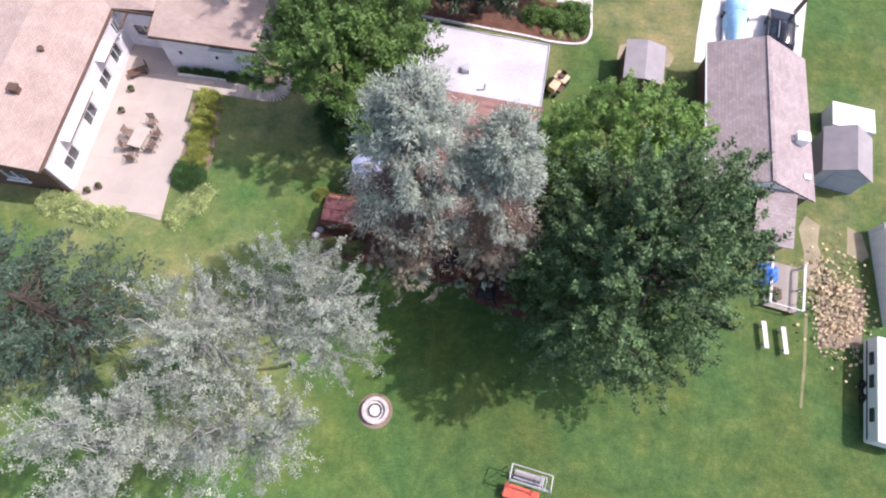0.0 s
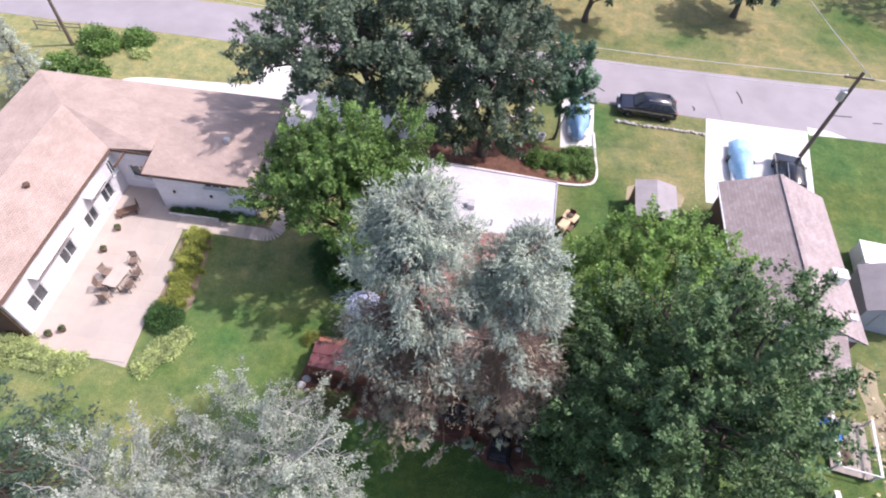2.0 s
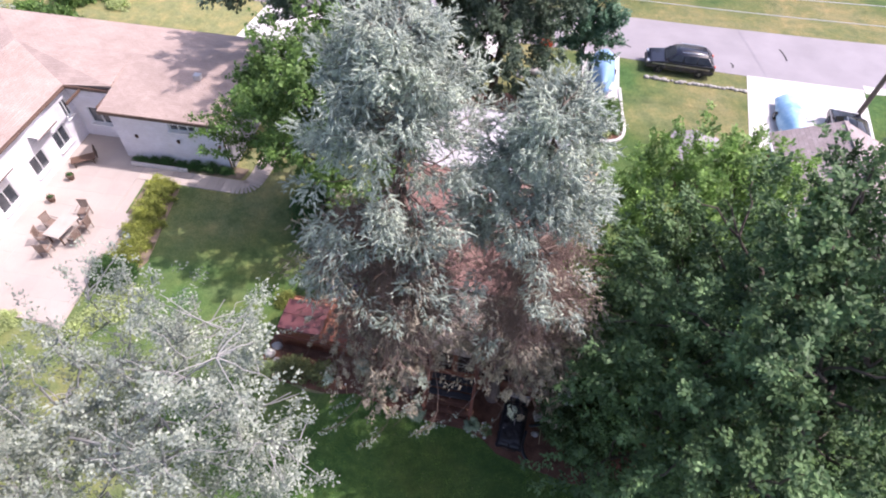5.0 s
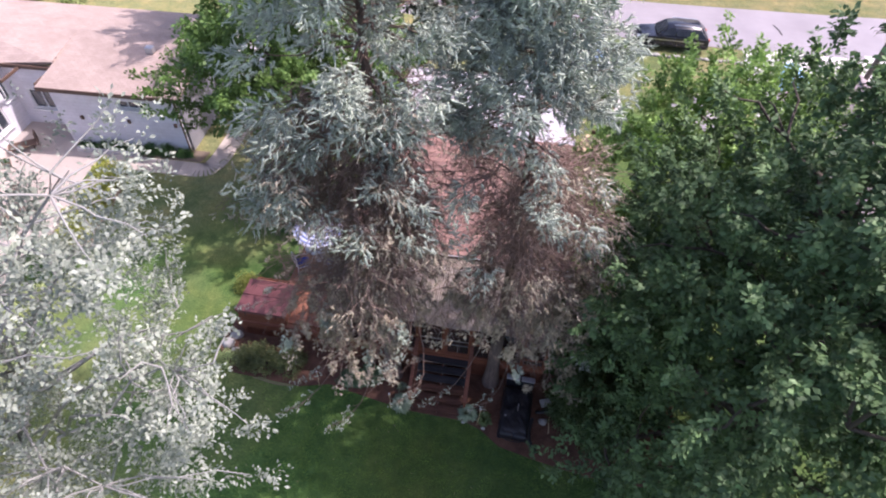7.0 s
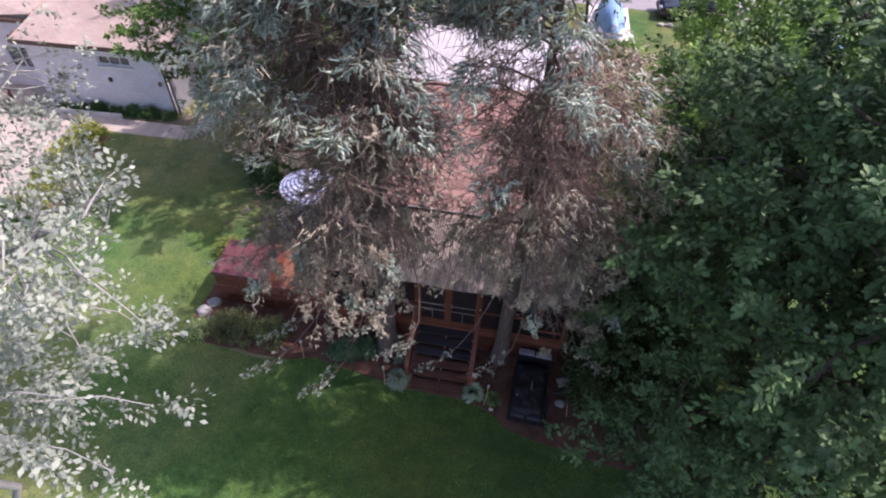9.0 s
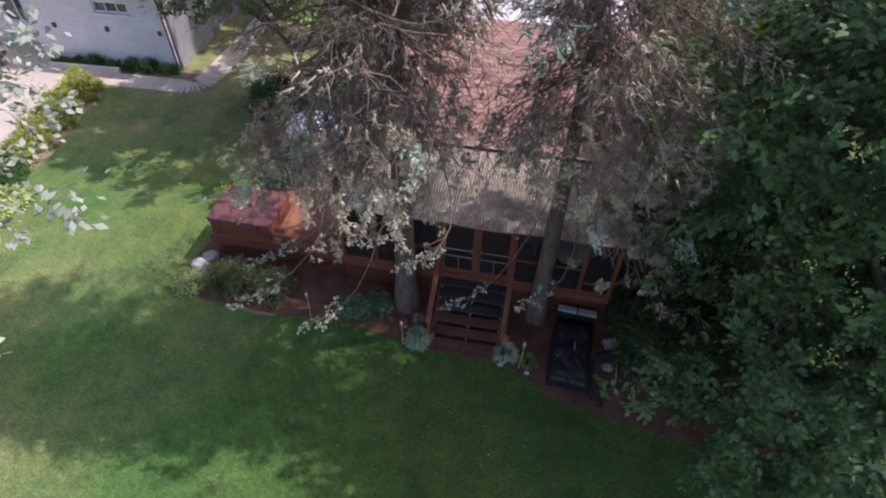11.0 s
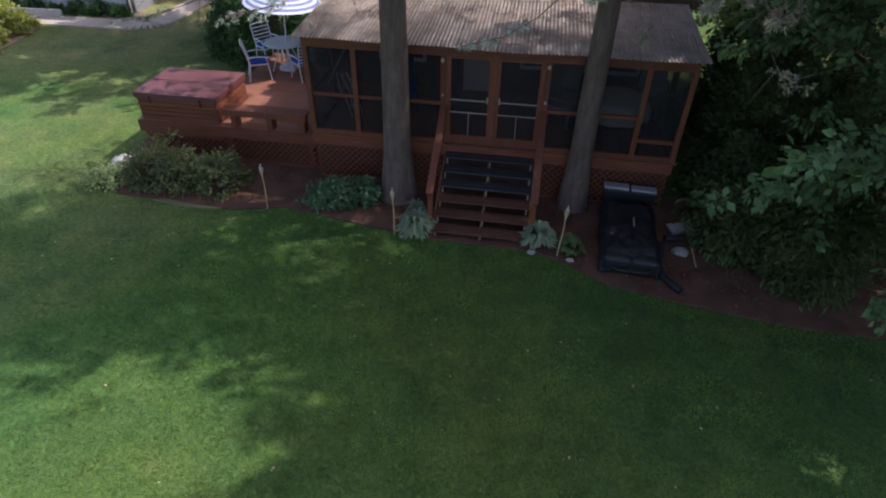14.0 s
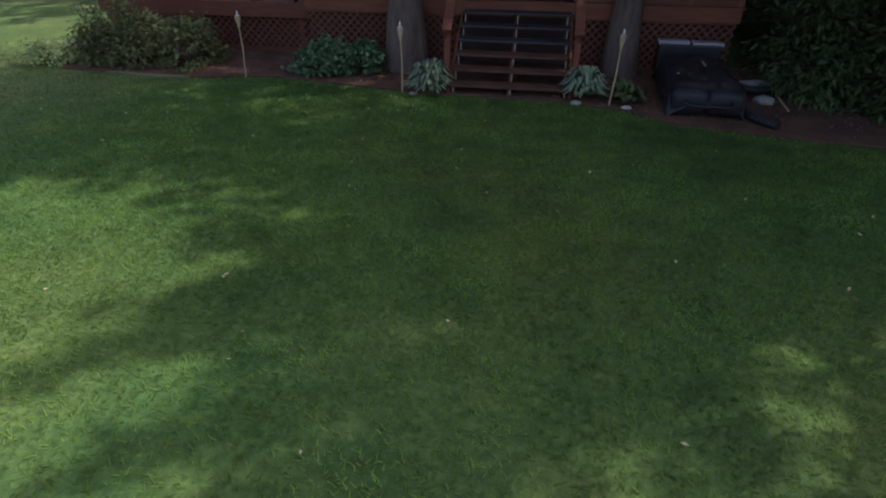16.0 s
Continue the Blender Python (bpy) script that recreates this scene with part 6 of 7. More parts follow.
for i, (x, y, r, h) in enumerate(((-7.4, 22.0, 0.95, 2.2), (-6.1, 22.5, 0.9, 2.4), (-5.1, 21.3, 0.9, 2.6), (-4.6, 20.3, 0.7, 2.6), (-8.6, 22.9, 0.9, 2.0), (-9.3, 24.3, 0.8, 1.6), (-8.4, 24.6, 0.8, 1.9))):
    shrub("laurel", (x, y, 0), (r, r, h), "dense dark green shrub behind the deck", L_BALL, 240 + i, 160, 44, 0.09, 0.2, "shrub", "shrubs behind the deck")
shrub("pale_shrub", (-7.93, 14.4, 0), (0.45, 0.45, 0.5), "pale flowering low shrub at the bed corner", L_YELLOW, 175, 40, 30, 0.07, 0.12)
def hosta(m, r, h, leaf, seed, n=90, wide=0.34, label="green hosta clump with arching leaves in the mulch"):
    """A rosette of arching pointed leaves, each folded along its rib."""
    rng = np.random.default_rng(seed)
    ob = thing("hosta", m, label, "plant", "front bed plants")
    V, F = [], []
    for i in range(n):
        a, lift = rng.uniform(0, 2 * math.pi), rng.uniform(0.25, 1.0)
        d, w = np.array([math.cos(a), math.sin(a), 0]), np.array([-math.sin(a), math.cos(a), 0])
        L = r * rng.uniform(0.75, 1.1)
        out, top = L * (1.15 - 0.5 * lift), h * lift * rng.uniform(0.8, 1.1)
        o = len(V)
        for f, wf in ((0.15, 0.15), (0.45, 0.8), (0.72, 0.85), (1.0, 0.05)):
            c = d * out * f + np.array([0, 0, max(0.02, top * (math.sin(f * 2.25) * 1.05) + 0.02)])
            ww = w * L * wide * wf * 0.5
            V += [c - ww + np.array([0, 0, 0.02 * wf]), c, c + ww + np.array([0, 0, 0.02 * wf])]
        for k in range(3):
            q = o + k * 3
            F += [(q, q + 1, q + 4, q + 3), (q + 1, q + 2, q + 5, q + 4)]
    part("foliage", quads_mesh("foliage", np.array(V), np.array(F), leaf), None, ob).data.shade_smooth()
    return ob


for i, (x, y, r, h) in enumerate(((-2.95, 14.2, 0.52, 0.66), (-2.3, 14.35, 0.5, 0.62))):
    shrub("leafy_plant", (x, y, 0.02), (r, r * 0.85, h), "leafy blue-green plant mound in the mulch", L_MOUND, 180 + i, 70, 30, 0.095, 0.1, "plant", "front bed plants", stems=False, aspect=0.5)
for i, (x, y, r, h, n) in enumerate(((-0.96, 13.45, 0.44, 0.40, 240), (1.42, 13.3, 0.42, 0.42, 220), (-1.08, 14.1, 0.25, 0.28, 60))):
    hosta(Matrix.Translation((x, y, 0.02)), r, h, L_HOSTA, 190 + i, n, 0.17, "pale grey-green hosta with narrow arching leaves")
hosta(Matrix.Translation((2.04, 13.2, 0.02)), 0.34, 0.28, L_RHODO, 186, 70, 0.42, "small mid-green hosta beside the steps")
for i, (x, y, r, h) in enumerate(((5.1, 14.1, 0.95, 2.2), (6.3, 13.2, 1.15, 2.5), (5.6, 15.8, 1.0, 3.2), (7.4, 14.6, 1.3, 3.2), (6.4, 17.4, 1.2, 3.8), (6.3, 19.4, 1.3, 4.2), (7.6, 21.4, 1.5, 4.2), (8.8, 18.4, 1.4, 3.6), (9.6, 21.0, 1.5, 3.8), (11.2, 20.6, 1.5, 3.6))):
    shrub("yew", (x, y, 0), (r, r, h), "tall dark evergreen shrub beside the porch", L_YEW, 190 + i, 230, 48, 0.13, 0.2, "shrub", "porch evergreens", aspect=0.3, droop=0.5)
for i, (x, y) in enumerate(((6.4, 35.2), (7.3, 35.3), (8.1, 35.2), (5.5, 35.4), (4.4, 35.5), (6.9, 36.4), (7.9, 36.4))):
    shrub("island_shrub", (x, y, 0), (0.85, 0.9, 1.25), "bright green leafy shrub on the mulch island", L_GREEN, 200 + i, 90, 40, 0.12, 0.2, "shrub", "island shrubs")
for i, (x, y) in enumerate(((5.6, 34.2), (6.6, 34.1), (7.6, 34.2))):
    shrub("flower_clump", (x, y, 0), (0.4, 0.35, 0.4), "pale flowering clump at the bed edge", L_YELLOW, 210 + i, 24, 24, 0.1, 0.12, "plant", "island flowers", stems=False)
for i, (x, y, r) in enumerate(((-34.0, 43.0, 1.9), (-32.6, 38.9, 1.5), (-31.0, 44.2, 1.4), (-35.4, 39.5, 1.6))):
    shrub("yard_shrub", (x, y, 0), (r, r, r * 0.9), "rounded green front-yard shrub", L_GREEN, 220 + i, 120, 40, 0.2, 0.36, "shrub", "front-yard shrubs")
shrub("flower_clump", (-30.0, 42.4, 0), (1.0, 0.9, 0.6), "pale flowering clump by the curved drive", L_YELLOW, 226, 40, 30, 0.14, 0.2, stems=False)
shrub("lawn_shrub", (-8.3, 18.0, 0), (0.5, 0.5, 0.9), "small yellow-green shrub by the deck", L_HEDGE, 230, 50, 36, 0.08, 0.14)

# ---- vehicles ----
def wheel(parent, x, y, r=0.34, w=0.22):
    t = part("wheel", lathe(bmesh.new(), [(r * 0.62, -w / 2), (r * 0.95, -w / 2), (r, -w / 2 + 0.03), (r, w / 2 - 0.03), (r * 0.95, w / 2), (r * 0.62, w / 2)], 24), M_RUBBER, parent, at=Matrix.Translation((x, y, r)) @ Matrix.Rotation(math.pi / 2, 4, "X"))
    bm = lathe(bmesh.new(), [(r * 0.6, -w * 0.46), (r * 0.62, 0), (r * 0.6, w * 0.46)], 20)
    for k in range(5):
        box(bm, (r * 0.3, 0, 0), (r * 0.55, 0.06, w), Matrix.Rotation(k * 2 * math.pi / 5, 4, "Z"))
    part("rim", bm, M_CHROME, t)
    return t


def suv(m, paint, label, L=4.75, W=1.86):
    """A parked sport-utility car, its nose towards -x."""
    c = thing("parked_suv", m, label, "car")
    h = L / 2
    prof = [(-h, 0.42), (-h + 0.03, 0.72), (-h + 0.25, 0.88), (-h + 1.15, 1.0), (h - 0.12, 1.05), (h - 0.02, 0.9), (h, 0.5), (h - 0.1, 0.3), (-h + 0.15, 0.28)]
    bm = bmesh.new()
    f0 = bm.faces.new([bm.verts.new((x, -W / 2, z)) for x, z in prof])
    r = bmesh.ops.extrude_face_region(bm, geom=[f0])
    bmesh.ops.translate(bm, verts=[v for v in r["geom"] if isinstance(v, bmesh.types.BMVert)], vec=(0, W, 0))
    bmesh.ops.bevel(bm, geom=bm.edges[:], offset=0.06, segments=3, affect="EDGES", profile=0.6)
    part("body", bm, paint, c, "", True)
    cab = [(-h + 1.2, 1.0, 0.9), (-h + 1.95, 1.58, 0.68), (-h + 2.5, 1.66, 0.66), (h - 0.75, 1.64, 0.66), (h - 0.12, 1.04, 0.86)]
    bm = bmesh.new()
    rows = [(bm.verts.new((x, -w, z)), bm.verts.new((x, w, z))) for x, z, w in cab]
    for a, b in zip(rows, rows[1:]):
        bm.faces.new((a[0], a[1], b[1], b[0]))
    bm.faces.new([p[0] for p in rows])
    bm.faces.new([p[1] for p in rows][::-1])
    bm.faces.new((rows[0][0], rows[-1][0], rows[-1][1], rows[0][1]))
    bmesh.ops.recalc_face_normals(bm, faces=bm.faces[:])
    bmesh.ops.bevel(bm, geom=bm.edges[:], offset=0.04, segments=2, affect="EDGES")
    part("cabin", bm, paint, c, "", True)
    bm = bmesh.new()
    bm.faces.new([bm.verts.new(p) for p in ((-h + 1.24, -0.76, 1.08), (-h + 1.24, 0.76, 1.08), (-h + 1.88, 0.62, 1.55), (-h + 1.88, -0.62, 1.55))])
    bmesh.ops.translate(bm, verts=bm.verts[:], vec=(-0.02, 0, 0.012))
    bmesh.ops.solidify(bm, geom=bm.faces[:], thickness=0.012)
    part("windscreen", bm, M_PANE, c)
    for sy in (-1, 1):
        for x0, x1, x2, x3 in ((-h + 1.42, -h + 2.4, -h + 2.4, -h + 1.98), (-h + 2.5, -h + 3.35, -h + 3.35, -h + 2.5), (-h + 3.45, h - 0.3, h - 0.72, -h + 3.45)):
            bm = bmesh.new()
            bm.faces.new([bm.verts.new((x, sy * (0.905 if z < 1.2 else 0.70), z)) for x, z in ((x0, 1.1), (x1, 1.1), (x2, 1.53), (x3, 1.53))])
            bmesh.ops.solidify(bm, geom=bm.faces[:], thickness=0.01)
            part("side_window", bm, M_PANE, c)
        for x in (-h + 0.9, h - 0.95):
            wheel(c, x, sy * (W / 2 - 0.1))
        part("sill_trim", boxes(((0.0, sy * (W / 2 + 0.012), 0.78), (L - 0.7, 0.03, 0.05)), bevel=0.008), M_CHROME, c)
        part("mirror", boxes(((-h + 1.6, sy * 1.02, 1.08), (0.14, 0.2, 0.13)), bevel=0.03), paint, c)
        part("headlight", boxes(((-h + 0.06, sy * 0.68, 0.76), (0.18, 0.34, 0.13)), bevel=0.03), M_CHROME, c)
        part("tail_light", boxes(((h - 0.05, sy * 0.75, 0.92), (0.1, 0.2, 0.24)), bevel=0.02), M_REDP, c)
        part("roof_rail", tubes_bm([(-h + 2.2, sy * 0.6, 1.7), (h - 0.9, sy * 0.6, 1.69)], 0.022, 6), M_CHROME, c)
    bm = bmesh.new()
    bm.faces.new([bm.verts.new(p) for p in ((h - 0.2, -0.68, 1.14), (h - 0.2, 0.68, 1.14), (h - 0.66, 0.58, 1.56), (h - 0.66, -0.58, 1.56))])
    bmesh.ops.solidify(bm, geom=bm.faces[:], thickness=0.012)
    bmesh.ops.translate(bm, verts=bm.verts[:], vec=(0.03, 0, 0.02))
    part("rear_window", bm, M_PANE, c)
    for x in (-h + 0.02, h - 0.02):
        part("bumper", boxes(((x, 0, 0.44), (0.12, W - 0.2, 0.2)), bevel=0.03), M_BLACKP, c)
    return c


suv(Matrix.Translation((13.2, 42.95, 0.012)) @ Matrix.Rotation(radians(-3), 4, "Z"), M_CARNAVY, "dark navy sport-utility car parked at the roadside")
suv(Matrix.Translation((23.3, 36.6, 0.02)) @ Matrix.Rotation(radians(-99), 4, "Z"), M_CARBLK, "black sport-utility car on the concrete driveway")


def covered_boat(m, L, W, H, mat, label, name="covered_boat", seed=5):
    """A boat under a tight sheet, on trailer wheels."""
    c = thing(name, m, label, "boat")
    rng = np.random.default_rng(seed)
    bm = bmesh.new()
    rings = []
    for i in range(15):
        t = i / 14
        w = W / 2 * min(1, 0.35 + 1.6 * t) * (1 - 0.12 * t)
        h = H * (0.72 + 0.28 * math.sin(math.pi * min(1, t * 1.15)))
        ring = []
        for k in range(11):
            a = k / 10 * 2 - 1
            ring.append(bm.verts.new((a * w, -L / 2 + L * t, 0.35 + (h - 0.35) * (1 - abs(a) ** 2.4) + rng.normal() * 0.018)))
        ring.append(bm.verts.new((w * 0.85, -L / 2 + L * t, 0.3)))
        ring.insert(0, bm.verts.new((-w * 0.85, -L / 2 + L * t, 0.3)))
        rings.append(ring)
    for a, b in zip(rings, rings[1:]):
        for k in range(12):
            bm.faces.new((a[k], a[k + 1], b[k + 1], b[k]))
    bm.faces.new(rings[0])
    bm.faces.new(rings[-1][::-1])
    part("cover", bm, mat, c, "", True)
    part("hull", boxes(((0, 0.1, 0.34), (W * 0.8, L * 0.8, 0.3)), bevel=0.08), M_WHITEP, c)
    for sx in (-1, 1):
        wheel(c, sx * W * 0.42, L * 0.15, 0.26, 0.18).matrix_basis = Matrix.Translation((sx * W * 0.45, L * 0.15, 0.26)) @ Matrix.Rotation(math.pi / 2, 4, "Y")
    return c


covered_boat(Matrix.Translation((20.0, 37.3, 0.02)) @ Matrix.Rotation(radians(-8), 4, "Z"), 5.2, 2.0, 1.35, M_TARP, "boat under a light blue tarp on the driveway")
covered_boat(Matrix.Translation((7.6, 40.4, 0.02)) @ Matrix.Rotation(radians(-4), 4, "Z"), 4.6, 1.9, 1.5, M_BLUEC, "low trailer under a slate blue cover by the street", "covered_trailer", 6)


# ---- outbuildings and yard things ----
def shed(name, m, w, d, h, rise, wall_mat, roof_mat, label):
    s = thing(name, m, label, "shed")
    part("wall", boxes(((0, 0, h / 2), (w, d, h)), bevel=0.01), wall_mat, s)
    for y in (-d / 2, d / 2 - 0.06):
        bm = bmesh.new()
        bm.faces.new([bm.verts.new(p) for p in ((-w / 2, y, h), (w / 2, y, h), (0, y, h + rise))])
        r = bmesh.ops.extrude_face_region(bm, geom=bm.faces[:])
        bmesh.ops.translate(bm, verts=[v for v in r["geom"] if isinstance(v, bmesh.types.BMVert)], vec=(0, 0.06, 0))
        part("gable", bm, wall_mat, s)
    o, e = 0.12, 0.14
    k = rise / (w / 2)
    roof_plane(s, [(-w / 2 - o, d / 2 + e, h - o * k + 0.05), (-w / 2 - o, -d / 2 - e, h - o * k + 0.05), (0, -d / 2 - e, h + rise + 0.05), (0, d / 2 + e, h + rise + 0.05)], 0.05, roof_mat)
    roof_plane(s, [(w / 2 + o, -d / 2 - e, h - o * k + 0.05), (w / 2 + o, d / 2 + e, h - o * k + 0.05), (0, d / 2 + e, h + rise + 0.05), (0, -d / 2 - e, h + rise + 0.05)], 0.05, roof_mat)
    dr = part("door", boxes(((0, -d / 2 - 0.02, 0.95), (w * 0.5, 0.04, 1.85)), bevel=0.006), wall_mat, s)
    part("door_handle", boxes(((w * 0.18, -d / 2 - 0.06, 0.95), (0.04, 0.05, 0.14)), bevel=0.008), M_CHROME, dr)
    return s


M_SHEDG = plain("shed_grey", (0.34, 0.36, 0.40), (0.44, 0.46, 0.50), 1.2, 15, 0.6, 0.1)
M_SHEDGR = plain("shed_roof_grey", (0.23, 0.21, 0.215), (0.32, 0.295, 0.305), 1.2, 20, 0.85, 0.2)
shed("garden_shed", Matrix.Translation((26.2, 25.6, 0)) @ Matrix.Rotation(radians(-8), 4, "Z"), 3.1, 3.3, 2.0, 0.9, M_SHEDG, M_SHEDGR, "blue-grey garden shed with a steep roof")
st = thing("storage_box", Matrix.Translation((27.6, 29.3, 0)) @ Matrix.Rotation(radians(-6), 4, "Z"), "large white flat-topped storage unit behind the shed", "shed")
part("body", boxes(((0, 0, 0.62), (2.9, 1.9, 1.24)), bevel=0.03), M_WHITEP, st)
part("roof", boxes(((0, 0, 1.27), (3.0, 2.0, 0.07)), bevel=0.02), M_WHITEP, st)
part("door", boxes(((-1.47, 0, 0.62), (0.03, 0.9, 1.1)), bevel=0.005), M_WHITEP, st)
shed("tool_shed", Matrix.Translation((12.4, 31.0, 0)) @ Matrix.Rotation(radians(-4), 4, "Z"), 2.6, 3.2, 1.95, 0.3, M_BROWNW, M_SHEDGR, "brown tool shed with a grey shingle roof")
ty = thing("old_tyre", Matrix.Translation((12.2, 33.5, 0.0)), "old car tyre lying in the grass", "tyre")
bm = bmesh.new()
tube(bm, [(0.27 * math.cos(a * math.pi / 12), 0.27 * math.sin(a * math.pi / 12), 0.11) for a in range(25)], 0.1, 8, False)
part("tread", bm, M_RUBBER, ty)
for x, y in ((14.1, 32.9), (14.05, 30.8)):
    st_ = thing("tree_stump", Matrix.Translation((x, y, 0)), "pale sawn stump round beside the shed", "stump", "stumps")
    part("bark", lathe(bmesh.new(), [(0.5, 0), (0.48, 0.2), (0.46, 0.3)], 16), M_BARK, st_)
    part("cut_face", lathe(bmesh.new(), [(0.45, 0.3), (0.44, 0.31)], 16), M_TAN, st_)

# excavator-like yellow toy tractor and bin by the cabin
tr = thing("garden_tractor", Matrix.Translation((6.6, 29.3, 0)) @ Matrix.Rotation(radians(60), 4, "Z"), "tan and brown garden tractor by the cabin wall", "tractor")
part("hood", boxes(((-0.55, 0, 0.7), (0.9, 0.6, 0.5)), bevel=0.08), M_TAN, tr)
part("fender", boxes(((0.45, 0, 0.72), (0.8, 1.0, 0.14)), bevel=0.05), M_TAN, tr)
part("seat", boxes(((0.45, 0, 0.92), (0.4, 0.42, 0.12)), ((0.66, 0, 1.1), (0.08, 0.42, 0.35)), bevel=0.03), M_BROWNW, tr)
part("steering_wheel", lathe(bmesh.new(), [(0.15, 0), (0.17, 0.01), (0.17, 0.03), (0.15, 0.04)], 16), M_RUBBER, tr, at=Matrix.Translation((0.02, 0, 1.08)))
part("mower_deck", boxes(((0, 0, 0.28), (0.9, 1.1, 0.18)), bevel=0.05), M_BROWNW, tr)
for sy in (-1, 1):
    wheel(tr, 0.5, sy * 0.45, 0.3, 0.24)
    wheel(tr, -0.75, sy * 0.38, 0.2, 0.14)
bn = thing("blue_barrel", Matrix.Translation((5.4, 25.5, 0)), "small deep blue plastic barrel", "barrel")
part("body", lathe(bmesh.new(), [(0.24, 0), (0.28, 0.1), (0.29, 0.45), (0.28, 0.8), (0.24, 0.88)], 20), M_TARPB, bn)
part("lid", lathe(bmesh.new(), [(0.25, 0.88), (0.26, 0.92), (0.2, 0.93)], 20), M_TARPB, bn)

# stone row by the street
rng = np.random.default_rng(40)
for i in range(24):
    x = 10.9 + i * 0.3
    y = 41.3 - 0.03 * (x - 10.9) + rng.uniform(-0.12, 0.12)
    bm = bmesh.new()
    bmesh.ops.create_icosphere(bm, subdivisions=2, radius=1)
    s = rng.uniform(0.11, 0.22)
    for v_ in bm.verts:
        v_.co *= 1 + 0.25 * noise.noise(v_.co * 1.5 + Vector((i * 7.1, 0, 0)))
    bmesh.ops.scale(bm, vec=(s * 1.2, s, s * 0.7), verts=bm.verts[:])
    solid("border_stone", bm, M_STONE, "pale rounded border stone in a row", "stone", "", "street stones", Matrix.Translation((x, y, s * 0.4)), True)

# utility pole and wires
pole = thing("utility_pole", Matrix.Translation((24.9, 39.3, 0)), "dark wooden utility pole with a grey transformer", "utility pole")
part("pole", tubes_bm([(0, 0, -0.2), (0.05, 0, 4), (0.1, 0, 8.2)], [0.17, 0.15, 0.11], 12), M_POLE, pole)
tf = part("transformer", lathe(bmesh.new(), [(0.2, 0), (0.24, 0.05), (0.24, 0.75), (0.2, 0.8), (0.05, 0.84)], 18), M_GALV, pole, "grey transformer can", at=Matrix.Translation((-0.3, -0.1, 5.9)))
part("bushing", lathe(bmesh.new(), [(0.04, 0), (0.06, 0.06), (0.03, 0.1), (0.05, 0.15)], 8), M_WHITEP, tf, at=Matrix.Translation((0.05, 0, 0.84)))
part("crossarm", boxes(((0.1, 0, 7.7), (2.0, 0.1, 0.12)), bevel=0.01), M_POLE, pole)
part("insulator", lathe(bmesh.new(), [(0.04, 0), (0.06, 0.05), (0.03, 0.1), (0.05, 0.14)], 8), M_WHITEP, pole, at=Matrix.Translation((-0.8, 0, 7.76)))
pole2 = thing("utility_pole", Matrix.Translation((-36.3, 42.8, 0)), "dark wooden utility pole by the street", "utility pole")
part("pole", tubes_bm([(0, 0, -0.2), (0, 0, 9.2)], [0.16, 0.1], 12), M_POLE, pole2)
part("crossarm", boxes(((0, 0, 8.6), (2.0, 0.1, 0.12)), bevel=0.01), M_POLE, pole2)
for k, (a, b, sag) in enumerate((((-36.3, 42.8, 7.6), (24.9, 39.3, 6.6), 1.0), ((-36.3, 42.8, 8.7), (24.2, 39.3, 7.8), 1.2), ((25.0, 39.3, 7.8), (80, 38, 8.8), 0.8), ((25.8, 39.3, 7.8), (22, 66, 8.6), 0.5))):
    pts = []
    for i in range(25):
        t = i / 24
        p = Vector(a).lerp(Vector(b), t)
        p.z -= sag * 4 * t * (1 - t)
        pts.append(p)
    solid("overhead_wire", tubes_bm(pts, 0.022, 5), M_WIRE, "thin pale overhead wire", "cable", "", "street wires")
gate = thing("rail_fence", Matrix.Translation((-40.4, 44.5, 0)) @ Matrix.Rotation(radians(4), 4, "Z"), "low wooden rail fence by the street", "fence")
for x in (0, 2.0, 4.0):
    part("post", boxes(((x, 0, 0.45), (0.12, 0.12, 0.9)), bevel=0.01), M_WOODG, gate)
for z in (0.4, 0.75):
    part("rail", boxes(((2, 0, z), (4.2, 0.05, 0.1)), bevel=0.008), M_WOODG, gate)

# clutter between the street trees
rb = thing("red_crate", Matrix.Translation((3.45, 44.2, 0)) @ Matrix.Rotation(radians(20), 4, "Z"), "bright red plastic crate by the street", "crate")
for c_, s_ in (((0, -0.38, 0.32), (0.9, 0.04, 0.6)), ((0, 0.38, 0.32), (0.9, 0.04, 0.6)), ((-0.43, 0, 0.32), (0.04, 0.72, 0.6)), ((0.43, 0, 0.32), (0.04, 0.72, 0.6))):
    part("side_panel", boxes((c_, s_), bevel=0.01), M_REDP, rb)
part("lid", boxes(((0, 0, 0.64), (0.96, 0.86, 0.05)), bevel=0.015), M_REDP, rb)
for x, y, h_ in ((3.42, 38.05, 0.5), (4.67, 37.95, 0.6)):
    wp = thing("white_planter", Matrix.Translation((x, y, 0.0)), "white garden planter under the young tree", "planter", "island planters")
    part("pot", lathe(bmesh.new(), [(0.2, 0), (0.26, h_ * 0.6), (0.3, h_), (0.25, h_), (0.22, h_ * 0.8)], 16), M_WHITEP, wp)
    part("soil", lathe(bmesh.new(), [(0.22, h_ * 0.78), (0.2, h_ * 0.84)], 12), M_SOIL, wp)
rng = np.random.default_rng(44)
